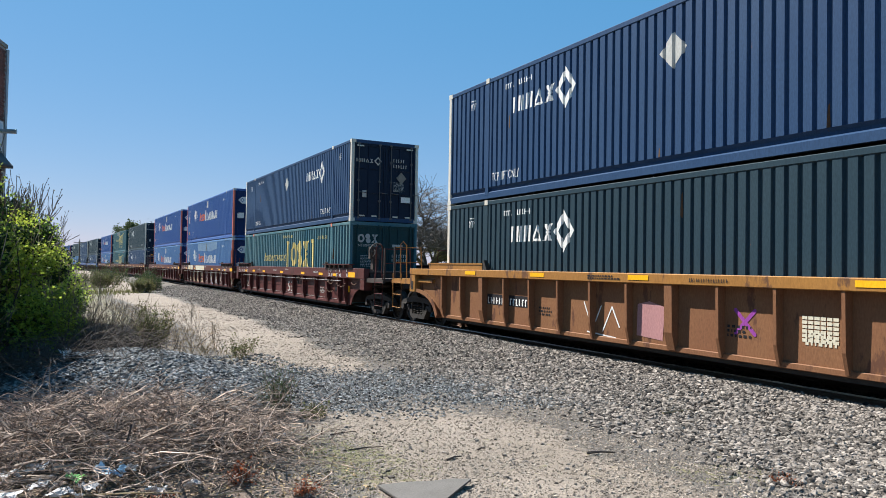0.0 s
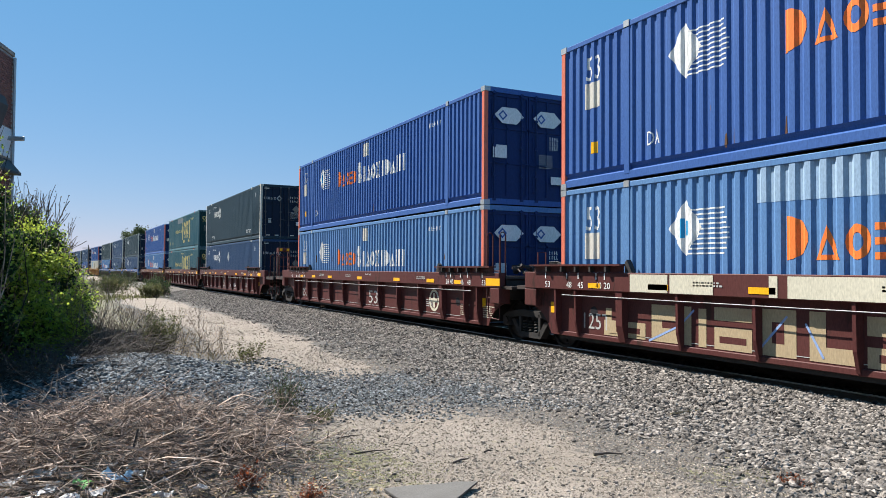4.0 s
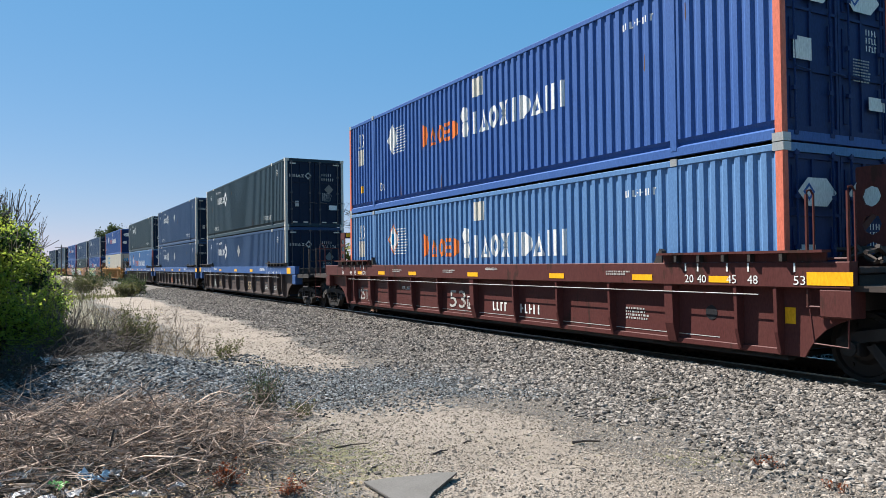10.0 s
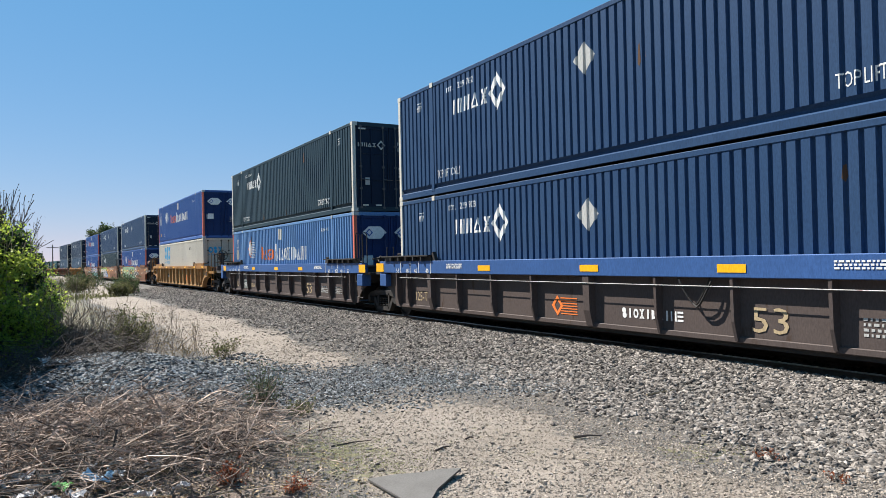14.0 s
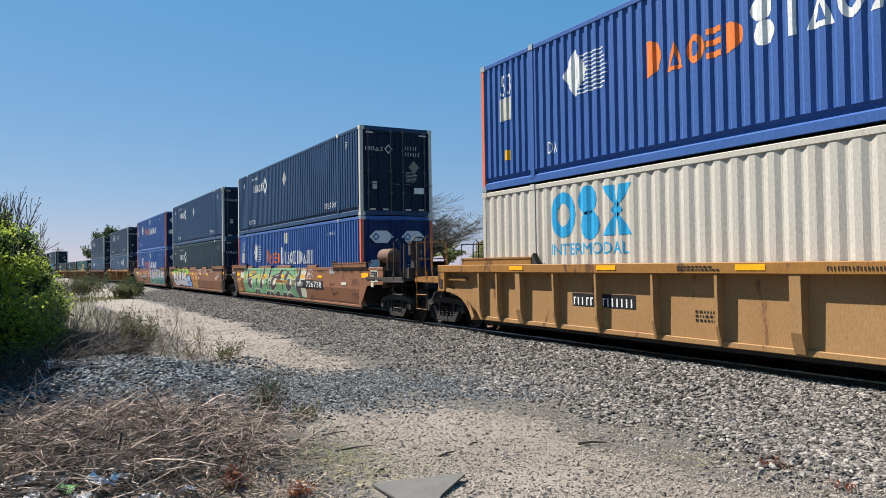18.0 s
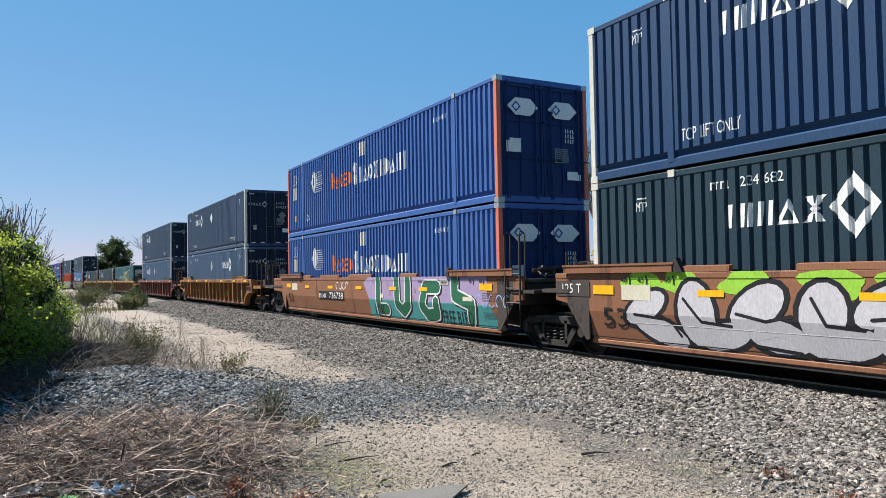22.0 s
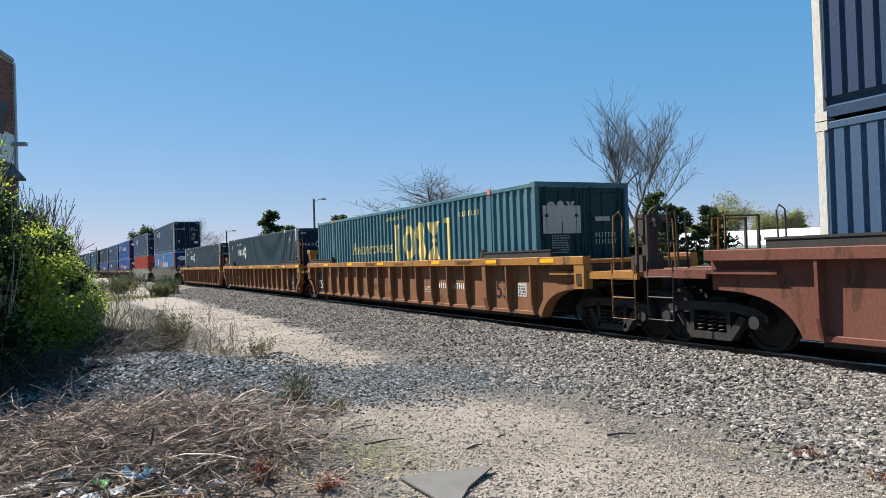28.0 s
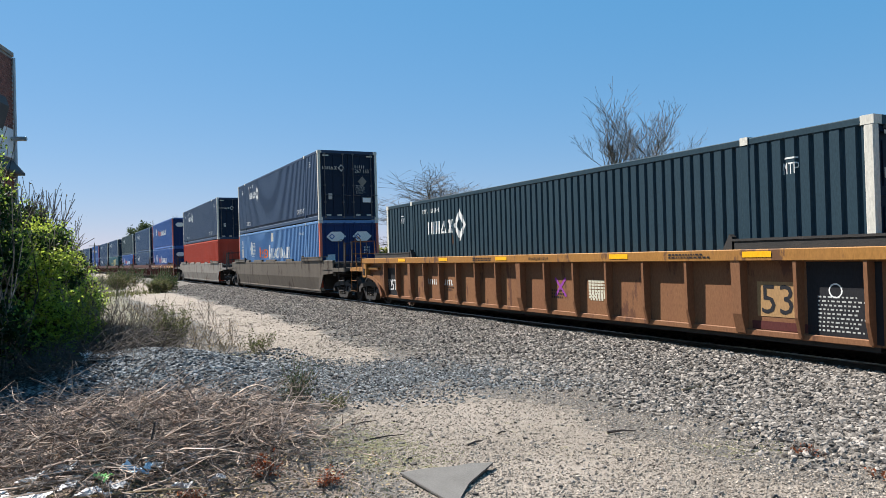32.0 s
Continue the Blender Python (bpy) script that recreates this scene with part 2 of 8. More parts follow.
# ---------------------------------------------------------------- mesh helpers
class Geo:
    """Vertices and faces gathered before they become one mesh."""

    def __init__(self):
        self.v, self.f = [], []

    def add(self, verts, faces):
        k = len(self.v)
        self.v += [tuple(p) for p in verts]
        self.f += [tuple(k + i for i in f) for f in faces]
        return self

    def box(self, x0, x1, y0, y1, z0, z1, c=0.0):
        """A box, its edges along the longest side chamfered by c."""
        if c:
            d = [x1 - x0, y1 - y0, z1 - z0]
            ax = d.index(max(d))
            lo, hi = [x0, y0, z0], [x1, y1, z1]
            i, j = [k for k in range(3) if k != ax]
            a0, a1, b0, b1 = lo[i], hi[i], lo[j], hi[j]
            ring = [(a0 + c, b0), (a1 - c, b0), (a1, b0 + c), (a1, b1 - c), (a1 - c, b1), (a0 + c, b1), (a0, b1 - c), (a0, b0 + c)]
            return self.prism(ring, ax, lo[ax], hi[ax])
        vs = [(x, y, z) for x in (x0, x1) for y in (y0, y1) for z in (z0, z1)]
        return self.add(vs, [(0, 1, 3, 2), (4, 6, 7, 5), (0, 4, 5, 1), (2, 3, 7, 6), (0, 2, 6, 4), (1, 5, 7, 3)])

    def prism(self, ring, ax, lo, hi):
        """The polygon ring, in the two other axes in order, pushed along axis ax from lo to hi."""
        i, j = [k for k in range(3) if k != ax]
        vs = []
        for a in (lo, hi):
            for p in ring:
                q = [0, 0, 0]
                q[ax], q[i], q[j] = a, p[0], p[1]
                vs.append(q)
        n = len(ring)
        area = sum(ring[k][0] * ring[(k + 1) % n][1] - ring[(k + 1) % n][0] * ring[k][1] for k in range(n))
        fs = [tuple(range(n - 1, -1, -1)), tuple(range(n, 2 * n))]
        fs += [(k, (k + 1) % n, n + (k + 1) % n, n + k) for k in range(n)]
        if (area > 0) == (ax == 1):
            fs = [f[::-1] for f in fs]
        return self.add(vs, fs)

    def tube(self, pts, r, n=6, r1=None):
        """A round bar through the points, closed at its ends."""
        pts = [Vector(p) for p in pts]
        rings = []
        for k, p in enumerate(pts):
            d = (pts[min(k + 1, len(pts) - 1)] - pts[max(k - 1, 0)]).normalized()
            u = d.cross(Vector((0, 0, 1)) if abs(d.z) < 0.9 else Vector((1, 0, 0))).normalized()
            w = d.cross(u)
            rr = r if r1 is None else r + (r1 - r) * k / (len(pts) - 1)
            rings.append([p + (u * math.cos(2 * math.pi * i / n) + w * math.sin(2 * math.pi * i / n)) * rr for i in range(n)])
        vs = [q for ring in rings for q in ring]
        fs = [(a * n + i, a * n + (i + 1) % n, (a + 1) * n + (i + 1) % n, (a + 1) * n + i) for a in range(len(pts) - 1) for i in range(n)]
        fs += [tuple(range(n - 1, -1, -1)), tuple((len(pts) - 1) * n + i for i in range(n))]
        return self.add(vs, fs)

    def lathe(self, prof, n=24, centre=(0, 0, 0)):
        """A profile of (x along the axle, radius) turned about the x axis."""
        cx, cy, cz = centre
        vs, m = [], len(prof)
        for i in range(n):
            a = 2 * math.pi * i / n
            vs += [(cx + x, cy + r * math.cos(a), cz + r * math.sin(a)) for x, r in prof]
        fs = [(i * m + k, i * m + k + 1, ((i + 1) % n) * m + k + 1, ((i + 1) % n) * m + k) for i in range(n) for k in range(m - 1)]
        return self.add(vs, fs)

    def mesh(self, name, mat, smooth=False):
        me = bpy.data.meshes.new(name)
        me.from_pydata(self.v, [], self.f)
        me.materials.append(mat)
        if smooth:
            me.polygons.foreach_set("use_smooth", [True] * len(me.polygons))
        me.update()
        return me


STORE = {}


def shared(key, mat, make, smooth=False):
    """The mesh that make() gives, one for each key and material."""
    k = (key, mat.name)
    if k not in STORE:
        if (key, None) not in STORE:
            STORE[key, None] = make()
        STORE[k] = STORE[key, None].mesh(str(key[0] if isinstance(key, tuple) else key), mat, smooth)
    return STORE[k]


def part(name, data, parent, label="", at=None):
    """Links a mesh as one part under a thing or under a part."""
    ob = new(name, data)
    ob.parent = parent
    if at is not None:
        ob.matrix_basis = at
    if label:
        tagged(ob, label)
    if name in ("serial_number", "data_panel", "stem_tangle", "foliage", "crown", "hose_loom"):
        tagged(ob, kind="stuff")
    return ob


def thing(name, label, category, group="", kind="", m=None, data=None):
    ob = new(name, data)
    if m is not None:
        ob.matrix_basis = m
    return tagged(ob, label, category, group, kind)


# ---------------------------------------------------------------- the line of the track
TRACK_X, BEND = 10.16, 2587.0       # the track's middle; the bend's radius beyond y = 10


def track(y, z=0.0):
    """The pose on the track's middle line, y metres along it."""
    d = max(y - 10.0, 0.0)
    return pose(TRACK_X - d * d / (2 * BEND), y, z - 0.0016 * y, 0, 0, math.degrees(d / BEND))


def travelled(t):
    return 11.912 * t - 0.00428 * t * t


MOVING = []                          # (thing, metres along the track at the start, height, side shift)


# ---------------------------------------------------------------- flat markings
def text_polys(body, width, height=None):
    """Outlines of the words in the built-in font, as polygons, scaled to that width (and height)."""
    cu = bpy.data.curves.new("words", "FONT")
    cu.body, cu.resolution_u = body, 2
    ob = bpy.data.objects.new("words", cu)
    me = bpy.data.meshes.new_from_object(ob)
    vs = [(v.co.x, v.co.y) for v in me.vertices]
    polys = [[vs[i] for i in p.vertices] for p in me.polygons]
    bpy.data.objects.remove(ob)
    bpy.data.curves.remove(cu)
    bpy.data.meshes.remove(me)
    x0, x1 = min(v[0] for v in vs), max(v[0] for v in vs)
    y0, y1 = min(v[1] for v in vs), max(v[1] for v in vs)
    sx = width / (x1 - x0)
    sy = sx if height is None else height / (y1 - y0)
    return [[((x - x0) * sx, (y - y0) * sy) for x, y in p] for p in polys]


def rect(u, v, w, h):
    return [(u, v), (u + w, v), (u + w, v + h), (u, v + h)]


def diamond(u, v, r, h=None):
    h = h or r
    return [(u - r, v), (u, v - h), (u + r, v), (u, v + h)]


def hollow(u, v, r, h, t):
    """Four mitred bars round a diamond."""
    o, i = [(u - r, v), (u, v - h), (u + r, v), (u, v + h)], [(u - r * t, v), (u, v - h * t), (u + r * t, v), (u, v + h * t)]
    return [[o[k], o[(k + 1) % 4], i[(k + 1) % 4], i[k]] for k in range(4)]


def disc(u, v, r, n=14):
    return [(u + r * math.cos(2 * math.pi * k / n), v + r * math.sin(2 * math.pi * k / n)) for k in range(n)]


def ringed(u, v, r, t=0.8, n=14):
    a, b = disc(u, v, r, n), disc(u, v, r * t, n)
    return [[a[k], a[(k + 1) % n], b[(k + 1) % n], b[k]] for k in range(n)]


def emblem(kinds, widths, h, gap, slant=0.0):
    """Plain shapes in place of a brand's letters: o ring, a triangle, x hourglass, p two bars, m three bars, s two offset discs, b bar, d half disc, e three stripes."""
    out, u = [], 0.0
    for k, w in zip(kinds, widths):
        cx, cy = u + w / 2, h / 2
        if k == "o":
            a = [(cx + w / 2 * math.cos(t * 0.3927), cy + h / 2 * math.sin(t * 0.3927)) for t in range(16)]
            b = [(cx + w * 0.24 * math.cos(t * 0.3927), cy + h * 0.26 * math.sin(t * 0.3927)) for t in range(16)]
            ps = [[a[t], a[(t + 1) % 16], b[(t + 1) % 16], b[t]] for t in range(16)]
        elif k == "a":
            o, i = [(u, 0), (u + w, 0), (cx, h)], [(u + w * 0.27, h * 0.15), (u + w * 0.73, h * 0.15), (cx, h * 0.62)]
            ps = [[o[t], o[(t + 1) % 3], i[(t + 1) % 3], i[t]] for t in range(3)]
        elif k == "x":
            ps = [[(u, 0), (u + w * 0.42, 0), (cx, cy)], [(u + w * 0.58, 0), (u + w, 0), (cx, cy)], [(u, h), (cx, cy), (u + w * 0.42, h)], [(u + w * 0.58, h), (cx, cy), (u + w, h)],
                  [(cx - w * 0.2, cy), (cx, cy - h * 0.2), (cx + w * 0.2, cy), (cx, cy + h * 0.2)]]
        elif k == "p":
            ps = [rect(u, 0, w * 0.26, h), rect(u + w * 0.74, 0, w * 0.26, h)]
        elif k == "m":
            ps = [rect(u + w * f, 0, w * 0.17, h) for f in (0, 0.415, 0.83)]
        elif k == "s":
            ps = [disc(cx - w * 0.05, cy + h * 0.26, w * 0.42, 12), disc(cx + w * 0.05, cy - h * 0.26, w * 0.42, 12)]
        elif k == "d":
            ps = [[(u + w * math.sin(radians(20 * t)), cy + h / 2 * math.cos(radians(20 * t))) for t in range(10)]]
        elif k == "e":
            ps = [rect(u, h * f, w, h * 0.2) for f in (0, 0.4, 0.8)]
        else:
            ps = [rect(cx - w * 0.16, 0, w * 0.32, h)]
        out += [[(x + slant * y, y) for x, y in p] for p in ps]
        u += w + gap
    return out


def bars(rows_, w, h, gap=0.5, seed=1):
    """Rows of short bars where small print cannot be read."""
    rng, out = random.Random(seed), []
    step = h / rows_
    for r in range(rows_):
        u = 0.0
        while u < w * rng.uniform(0.75, 1.0):
            q = rng.uniform(0.025, 0.085) * max(0.7, w)
            out.append(rect(u, h - (r + 1) * step, min(q, w - u), step * (1 - gap)))
            u += q + step * 0.5
    return out


def ticks(rows_, w, h, seed=1):
    """Upright bars, one for each character of a number."""
    rng, out, step = random.Random(seed), [], h / rows_
    cell = step * 0.60
    for r in range(rows_):
        u = 0.0
        while u + cell * 0.6 <= w:
            z = h - (r + 1) * step
            out.append(rect(u, z, cell * 0.30, step * 0.74))
            if rng.random() < 0.6:
                out.append(rect(u + cell * 0.30, z + step * rng.choice((0.0, 0.3, 0.6)), cell * 0.34, step * 0.14))
            u += cell
    return out


def blob_core():
    return [rect(-0.1, -0.16, 0.08, 0.32), rect(0.0, -0.12, 0.07, 0.24)]


def shift(polys, du, dv):
    return [[(u + du, v + dv) for u, v in p] for p in polys]


def clip(poly, lo, hi):
    """The part of a polygon whose first coordinate lies from lo to hi."""
    for lim, sign in ((lo, 1), (hi, -1)):
        out = []
        for k, a in enumerate(poly):
            b = poly[(k + 1) % len(poly)]
            ia, ib = sign * (a[0] - lim) >= 0, sign * (b[0] - lim) >= 0
            if ia:
                out.append(a)
            if ia != ib:
                f = (lim - a[0]) / (b[0] - a[0])
                out.append((lim, a[1] + f * (b[1] - a[1])))
        poly = out
        if len(poly) < 3:
            return []
    return poly


def on_side(polys, y0, z0, profile, lift=0.004):
    """Markings laid on the near side, following its folds: they read towards -y from y0. profile: points (y, x)."""
    g = Geo()
    for p in polys:
        q = [(y0 - u, z0 + v) for u, v in p]
        ys = [a[0] for a in q]
        for (ya, xa), (yb, xb) in zip(profile, profile[1:]):
            if yb <= min(ys) or ya >= max(ys) or yb - ya < 1e-6:
                continue
            c = clip(q, ya, yb)
            if len(c) >= 3:
                g.add([(xa + (xb - xa) * (y - ya) / (yb - ya) - lift, y, z) for y, z in c], [tuple(range(len(c)))])
    return g


SMALL_PRINT = ("serial_number", "data_panel")


def on_end(polys, x0, z0, y):
    """Markings on a face turned to -y: they read towards +x from x0."""
    g = Geo()
    for p in polys:
        g.add([(x0 + u, y, z0 + v) for u, v in p], [tuple(range(len(p)))])
    return g


# ---------------------------------------------------------------- containers
LONG, HIGH, HALF = 16.154, 2.896, 1.30
E0 = -LONG / 2                        # the door end


def folds(pitch, flat, slope, depth):
    """The near side's folded outline, as points (y, x), with flat stretches at the lifting posts."""
    pts = []
    for a, b in ((E0 + 0.10, -6.19), (-6.0, 6.0), (6.19, -E0 - 0.10)):
        n = max(1, round((b - a) / pitch))
        p = (b - a) / n
        for k in range(n):
            y = a + k * p
            f = flat * p
            pts += [(y + f / 2, -HALF + 0.012), (y + f / 2 + slope, -HALF + 0.012 + depth),
                    (y + p - f / 2 - slope, -HALF + 0.012 + depth), (y + p - f / 2, -HALF + 0.012)]
        pts.append((b + 0.001, -HALF + 0.012))
        pts.append((b + 0.10, -HALF + 0.012))
    pts = [(E0 + 0.02, -HALF + 0.012), *pts]
    return [q for k, q in enumerate(pts) if k == 0 or q[0] > pts[k - 1][0]]


FOLDS = {"narrow": folds(0.215, 0.63, 0.020, 0.036), "even": folds(0.235, 0.38, 0.046, 0.036), "wide": folds(0.31, 0.36, 0.060, 0.048), "shallow": folds(0.31, 0.34, 0.085, 0.026)}


def side_geo(style, sign):
    ring = [(sign * -x, y) for y, x in FOLDS[style]]
    ring += [(sign * (HALF - 0.09), FOLDS[style][-1][0]), (sign * (HALF - 0.09), FOLDS[style][0][0])]
    return Geo().prism(ring, 2, 0.30, HIGH - 0.10)


def end_geo():
    pts = [(-1.2, -E0 - 0.01)]
    n = 9
    for k in range(n):
        x = -1.2 + k * 2.4 / n
        pts += [(x + 0.05, -E0 - 0.01), (x + 0.09, -E0 - 0.05), (x + 0.20, -E0 - 0.05), (x + 0.24, -E0 - 0.01)]
    pts += [(1.2, -E0 - 0.01), (1.2, -E0 - 0.09), (-1.2, -E0 - 0.09)]
    return Geo().prism(pts, 2, 0.16, HIGH - 0.12)


def door_geo(s):
    """One leaf: a frame with three pressed panels between its bars."""
    g = Geo()
    a, b = (-1.19, -0.008) if s < 0 else (0.008, 1.19)
    y = E0 + 0.03
    g.box(a, b, y + 0.03, y + 0.08, 0.16, HIGH - 0.13)
    for z0, z1 in ((0.16, 0.24), (1.02, 1.06), (1.88, 1.92), (HIGH - 0.21, HIGH - 0.13)):
        g.box(a, b, y, y + 0.03, z0, z1)
    for x in (a, (a + b) / 2 - 0.05, b - 0.05):
        g.box(x, x + 0.05, y, y + 0.03, 0.24, HIGH - 0.21)
    for x in (a + 0.12, b - 0.20):
        for z in (0.34, 1.16, 2.0):
            g.box(x, x + 0.09, y + 0.012, y + 0.03, z, z + 0.58)
    return g


def rod_geo():
    g = Geo().tube([(0, E0 + 0.005, 0.12), (0, E0 + 0.005, HIGH - 0.09)], 0.017)
    for z in (0.13, 0.75, 1.45, 2.15, HIGH - 0.14):
        g.box(-0.045, 0.045, E0 - 0.012, E0 + 0.03, z - 0.03, z + 0.03)
    g.tube([(0, E0 - 0.015, 1.05), (0.30, E0 - 0.02, 1.02)], 0.014)
    return g


def frame_parts(c, body, post, casting, corner):
    for sx in (-1, 1):
        for y in (E0, -E0 - 0.14):
            front = y < 0
            x0, x1 = sorted((sx * HALF, sx * (HALF - 0.11)))
            part("corner_post", shared(("corner_post", sx, front), post, lambda: Geo().box(x0, x1, y, y + 0.14, 0.12, HIGH - 0.12, 0.015)), c)
        for y in (-6.095, 6.095):
            x0, x1 = sorted((sx * (HALF + 0.003), sx * (HALF - 0.11)))
            part("lifting_post", shared(("lifting_post", sx, y), body, lambda: Geo().box(x0, x1, y - 0.075, y + 0.075, 0.12, HIGH - 0.12, 0.012)), c)
            w0, w1 = sorted((sx * (HALF + 0.012), sx * (HALF - 0.16)))
            part("lifting_casting", shared(("lifting_casting", sx, y), casting,
                 lambda: Geo().box(w0, w1, y - 0.07, y + 0.07, HIGH - 0.11, HIGH + 0.006)), c)
        x0, x1 = sorted((sx * (HALF - 0.002), sx * (HALF - 0.10)))
        part("top_rail", shared(("top_rail", sx), body, lambda: Geo().box(x0, x1, E0 + 0.14, -E0 - 0.14, HIGH - 0.115, HIGH - 0.012, 0.012)), c)
        k0 = sx * HALF
        ring = [(k0 - sx * 0.004, 0.30), (k0 - sx * 0.055, 0.245), (k0 - sx * 0.055, 0.20), (k0 - sx * 0.002, 0.165),
                (k0 - sx * 0.002, 0.035), (k0 - sx * 0.11, 0.035), (k0 - sx * 0.11, 0.30)]
        part("bottom_rail", shared(("bottom_rail", sx), body, lambda: Geo().prism(ring, 1, E0 + 0.14, -E0 - 0.14)), c)
    g = lambda: Geo().box(-HALF + 0.1, HALF - 0.1, E0 + 0.02, -E0 - 0.02, HIGH - 0.05, HIGH - 0.02)
    part("roof", shared("roof", body, g), c)
    part("floor", shared("container_floor", BLACKIRON, lambda: Geo().box(-HALF + 0.1, HALF - 0.1, E0 + 0.02, -E0 - 0.02, 0.08, 0.16)), c)
    for y, nm in ((E0, "door_header"), (-E0 - 0.1, "end_header")):
        part(nm, shared(nm, body, lambda: Geo().box(-HALF + 0.11, HALF - 0.11, y, y + 0.1, HIGH - 0.125, HIGH)), c)
    for y, nm in ((E0, "door_sill"), (-E0 - 0.1, "end_sill")):
        part(nm, shared(nm, body, lambda: Geo().box(-HALF + 0.11, HALF - 0.11, y, y + 0.1, 0.02, 0.155)), c)
    for sx in (-1, 1):
        for sy in (-1, 1):
            for z in (0, HIGH - 0.118):
                x0, x1 = sorted((sx * (HALF + 0.004), sx * (HALF - 0.16)))
                y0, y1 = sorted((sy * (-E0 + 0.004), sy * (-E0 - 0.175)))
                part("corner_casting", shared(("corner_casting", sx, sy, z), corner, lambda: Geo().box(x0, x1, y0, y1, z, z + 0.118)), c)


def container(kind, label, marks=2, seed=0, logo_at=13.1, placard=True, number=""):
    """A 53-foot high-cube box. marks: 2 all lettering, 1 the large marks only."""
    K = KINDS[kind]
    rng = random.Random(seed)
    c = thing("shipping_container", label, "container", "containers on the train")
    body, door, style = K["body"], K["door"], K["folds"]
    frame_parts(c, body, K["post"], K["casting"], K.get("corner", K["casting"]))
    part("side_panel", shared(("side_panel", style, 1), body, lambda: side_geo(style, -1)), c)
    part("side_panel", shared(("side_panel", style, -1), body, lambda: side_geo(style, 1)), c)
    part("end_wall", shared("end_wall", body, end_geo), c)
    for s in (-1, 1):
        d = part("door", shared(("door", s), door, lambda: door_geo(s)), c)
        for x in ((-1.02, -0.22) if s < 0 else (0.22, 1.02)):
            part("locking_rod", shared("locking_rod", K.get("rod", door), rod_geo), d, at=pose(x, 0, 0))
    F = FOLDS[style]

    def side(name, polys, y0, z0, mat, key, label_="", lift=0.004):
        part(name, shared((name, style, key), mat, lambda: on_side(polys(), y0, z0, F, lift)), c, label_)

    def end(name, polys, x0, z0, mat, key, label_=""):
        part(name, shared((name, "end", key), mat, lambda: on_end(polys(), x0, z0, E0 - (0.009 if name == "hexagon_centre" else 0.006))), c, label_)
    f = lambda q: q + E0              # metres from the door end
    if kind in ("navy", "navy_dark", "navy_faded", "charcoal"):
        side("logo", lambda: emblem("pmax", (0.30, 0.42, 0.36, 0.34), 0.35, 0.05, 0.08) + hollow(1.96, 0.18, 0.34, 0.43, 0.52),
             f(logo_at), 1.88, INK_WHITE, "u%g" % logo_at, "white stencilled mark with a diamond")
        # door-end mark, number and placard take dimmer colours for the shade there
        end("end_logo", lambda: emblem("pmax", (0.13, 0.17, 0.15, 0.13), 0.13, 0.02) + hollow(0.82, 0.07, 0.15, 0.16, 0.6), -1.12, 2.10, INK_DULL, "u")
        end("serial_number", lambda: shift(ticks(1, 0.45, 0.16, 5), 0, 0.2) + (text_polys(number, 0.62, 0.15) if number else ticks(1, 0.62, 0.16, 6)), 0.30, 1.98, INK_DULL, "u" + number)
        if marks > 1:
            side("handling_notice", lambda: text_polys("TOP LIFT ONLY", 1.15, 0.20), f(13.95), 0.42, INK_WHITE, "t1")
            side("handling_notice", lambda: text_polys("TOP LIFT ONLY", 1.15, 0.20), f(3.35), 0.42, INK_WHITE, "t2")
            side("serial_number", lambda: ticks(1, 0.4, 0.16, 3) + (shift(text_polys(number, 0.72, 0.15), 0.55, 0) if number else shift(ticks(1, 0.6, 0.16, 4), 0.55, 0)), f(13.4), 2.48, INK_WHITE, "u" + number)
            for q in (15.0, 1.35):
                side("stencil", lambda: text_polys("MTP", 0.25, 0.16) + [rect(0.02, 0.21, 0.22, 0.025)], f(q), 2.28, INK_WHITE, q)
            if placard:
                side("placard", lambda: [diamond(0, 0, 0.31)], f(8.2), 2.05, INK_GREY if seed % 4 else INK_WHITE, "d", "pale diamond placard")
            end("placard", lambda: [diamond(0, 0, 0.2, 0.22)], 0.62, 1.62, DIMPLATE, "d")
            end("data_panel", lambda: bars(8, 0.42, 0.36, 0.55, 8), 0.32, 1.12, INK_GREY, "u")
            end("weight_sticker", lambda: [rect(0, 0, 0.36, 0.2)], 0.62, 0.74, INK_WHITE, "w")
            end("document_plate", lambda: [rect(0, 0, 0.16, 0.24)], -0.88, 0.86, INK_GREY, "p")
            for k, x in enumerate((-0.98, -0.52, 0.30, 0.78)):
                end("conspicuity_strip", lambda: [rect(0, 0, 0.2, 0.05)], x, 0.18, WHITE, "s%d" % k)
            end("conspicuity_strip", lambda: [rect(0, 0, 0.26, 0.05)], -1.1, HIGH - 0.24, WHITE, "t0")
            end("conspicuity_strip", lambda: [rect(0, 0, 0.26, 0.05)], 0.82, HIGH - 0.24, WHITE, "t1")
    elif kind in ("blue", "blue_faded"):
        big, small = (0.46, 0.38), (0.40, 0.34, 0.34, 0.34)
        side("brand_mark", lambda: emblem("d", (0.36,), 0.62, 0) + shift(emblem("aoed", (0.36, 0.33, 0.28, 0.32), 0.46, 0.07), 0.45, 0), f(10.9), 1.44,
             INK_ORANGE if seed % 3 else INK_YELLOW, "po%d" % (seed % 2), "orange block lettering")
        side("brand_mark", lambda: emblem("s", (0.44,), 0.70, 0) + shift(emblem("baoxbdabp", (0.33, 0.37, 0.35, 0.36, 0.33, 0.36, 0.37, 0.2, 0.38), 0.52, 0.06), 0.52, 0), f(8.85), 1.40,
             INK_WHITE, "pw", "white block lettering")
        side("stripe_mark", lambda: [rect(0.30 + 0.03 * (k % 2), k * 0.078, 0.86 - 0.02 * abs(k - 4), 0.026) for k in range(10)], f(13.05), 1.55, INK_WHITE, "ps")
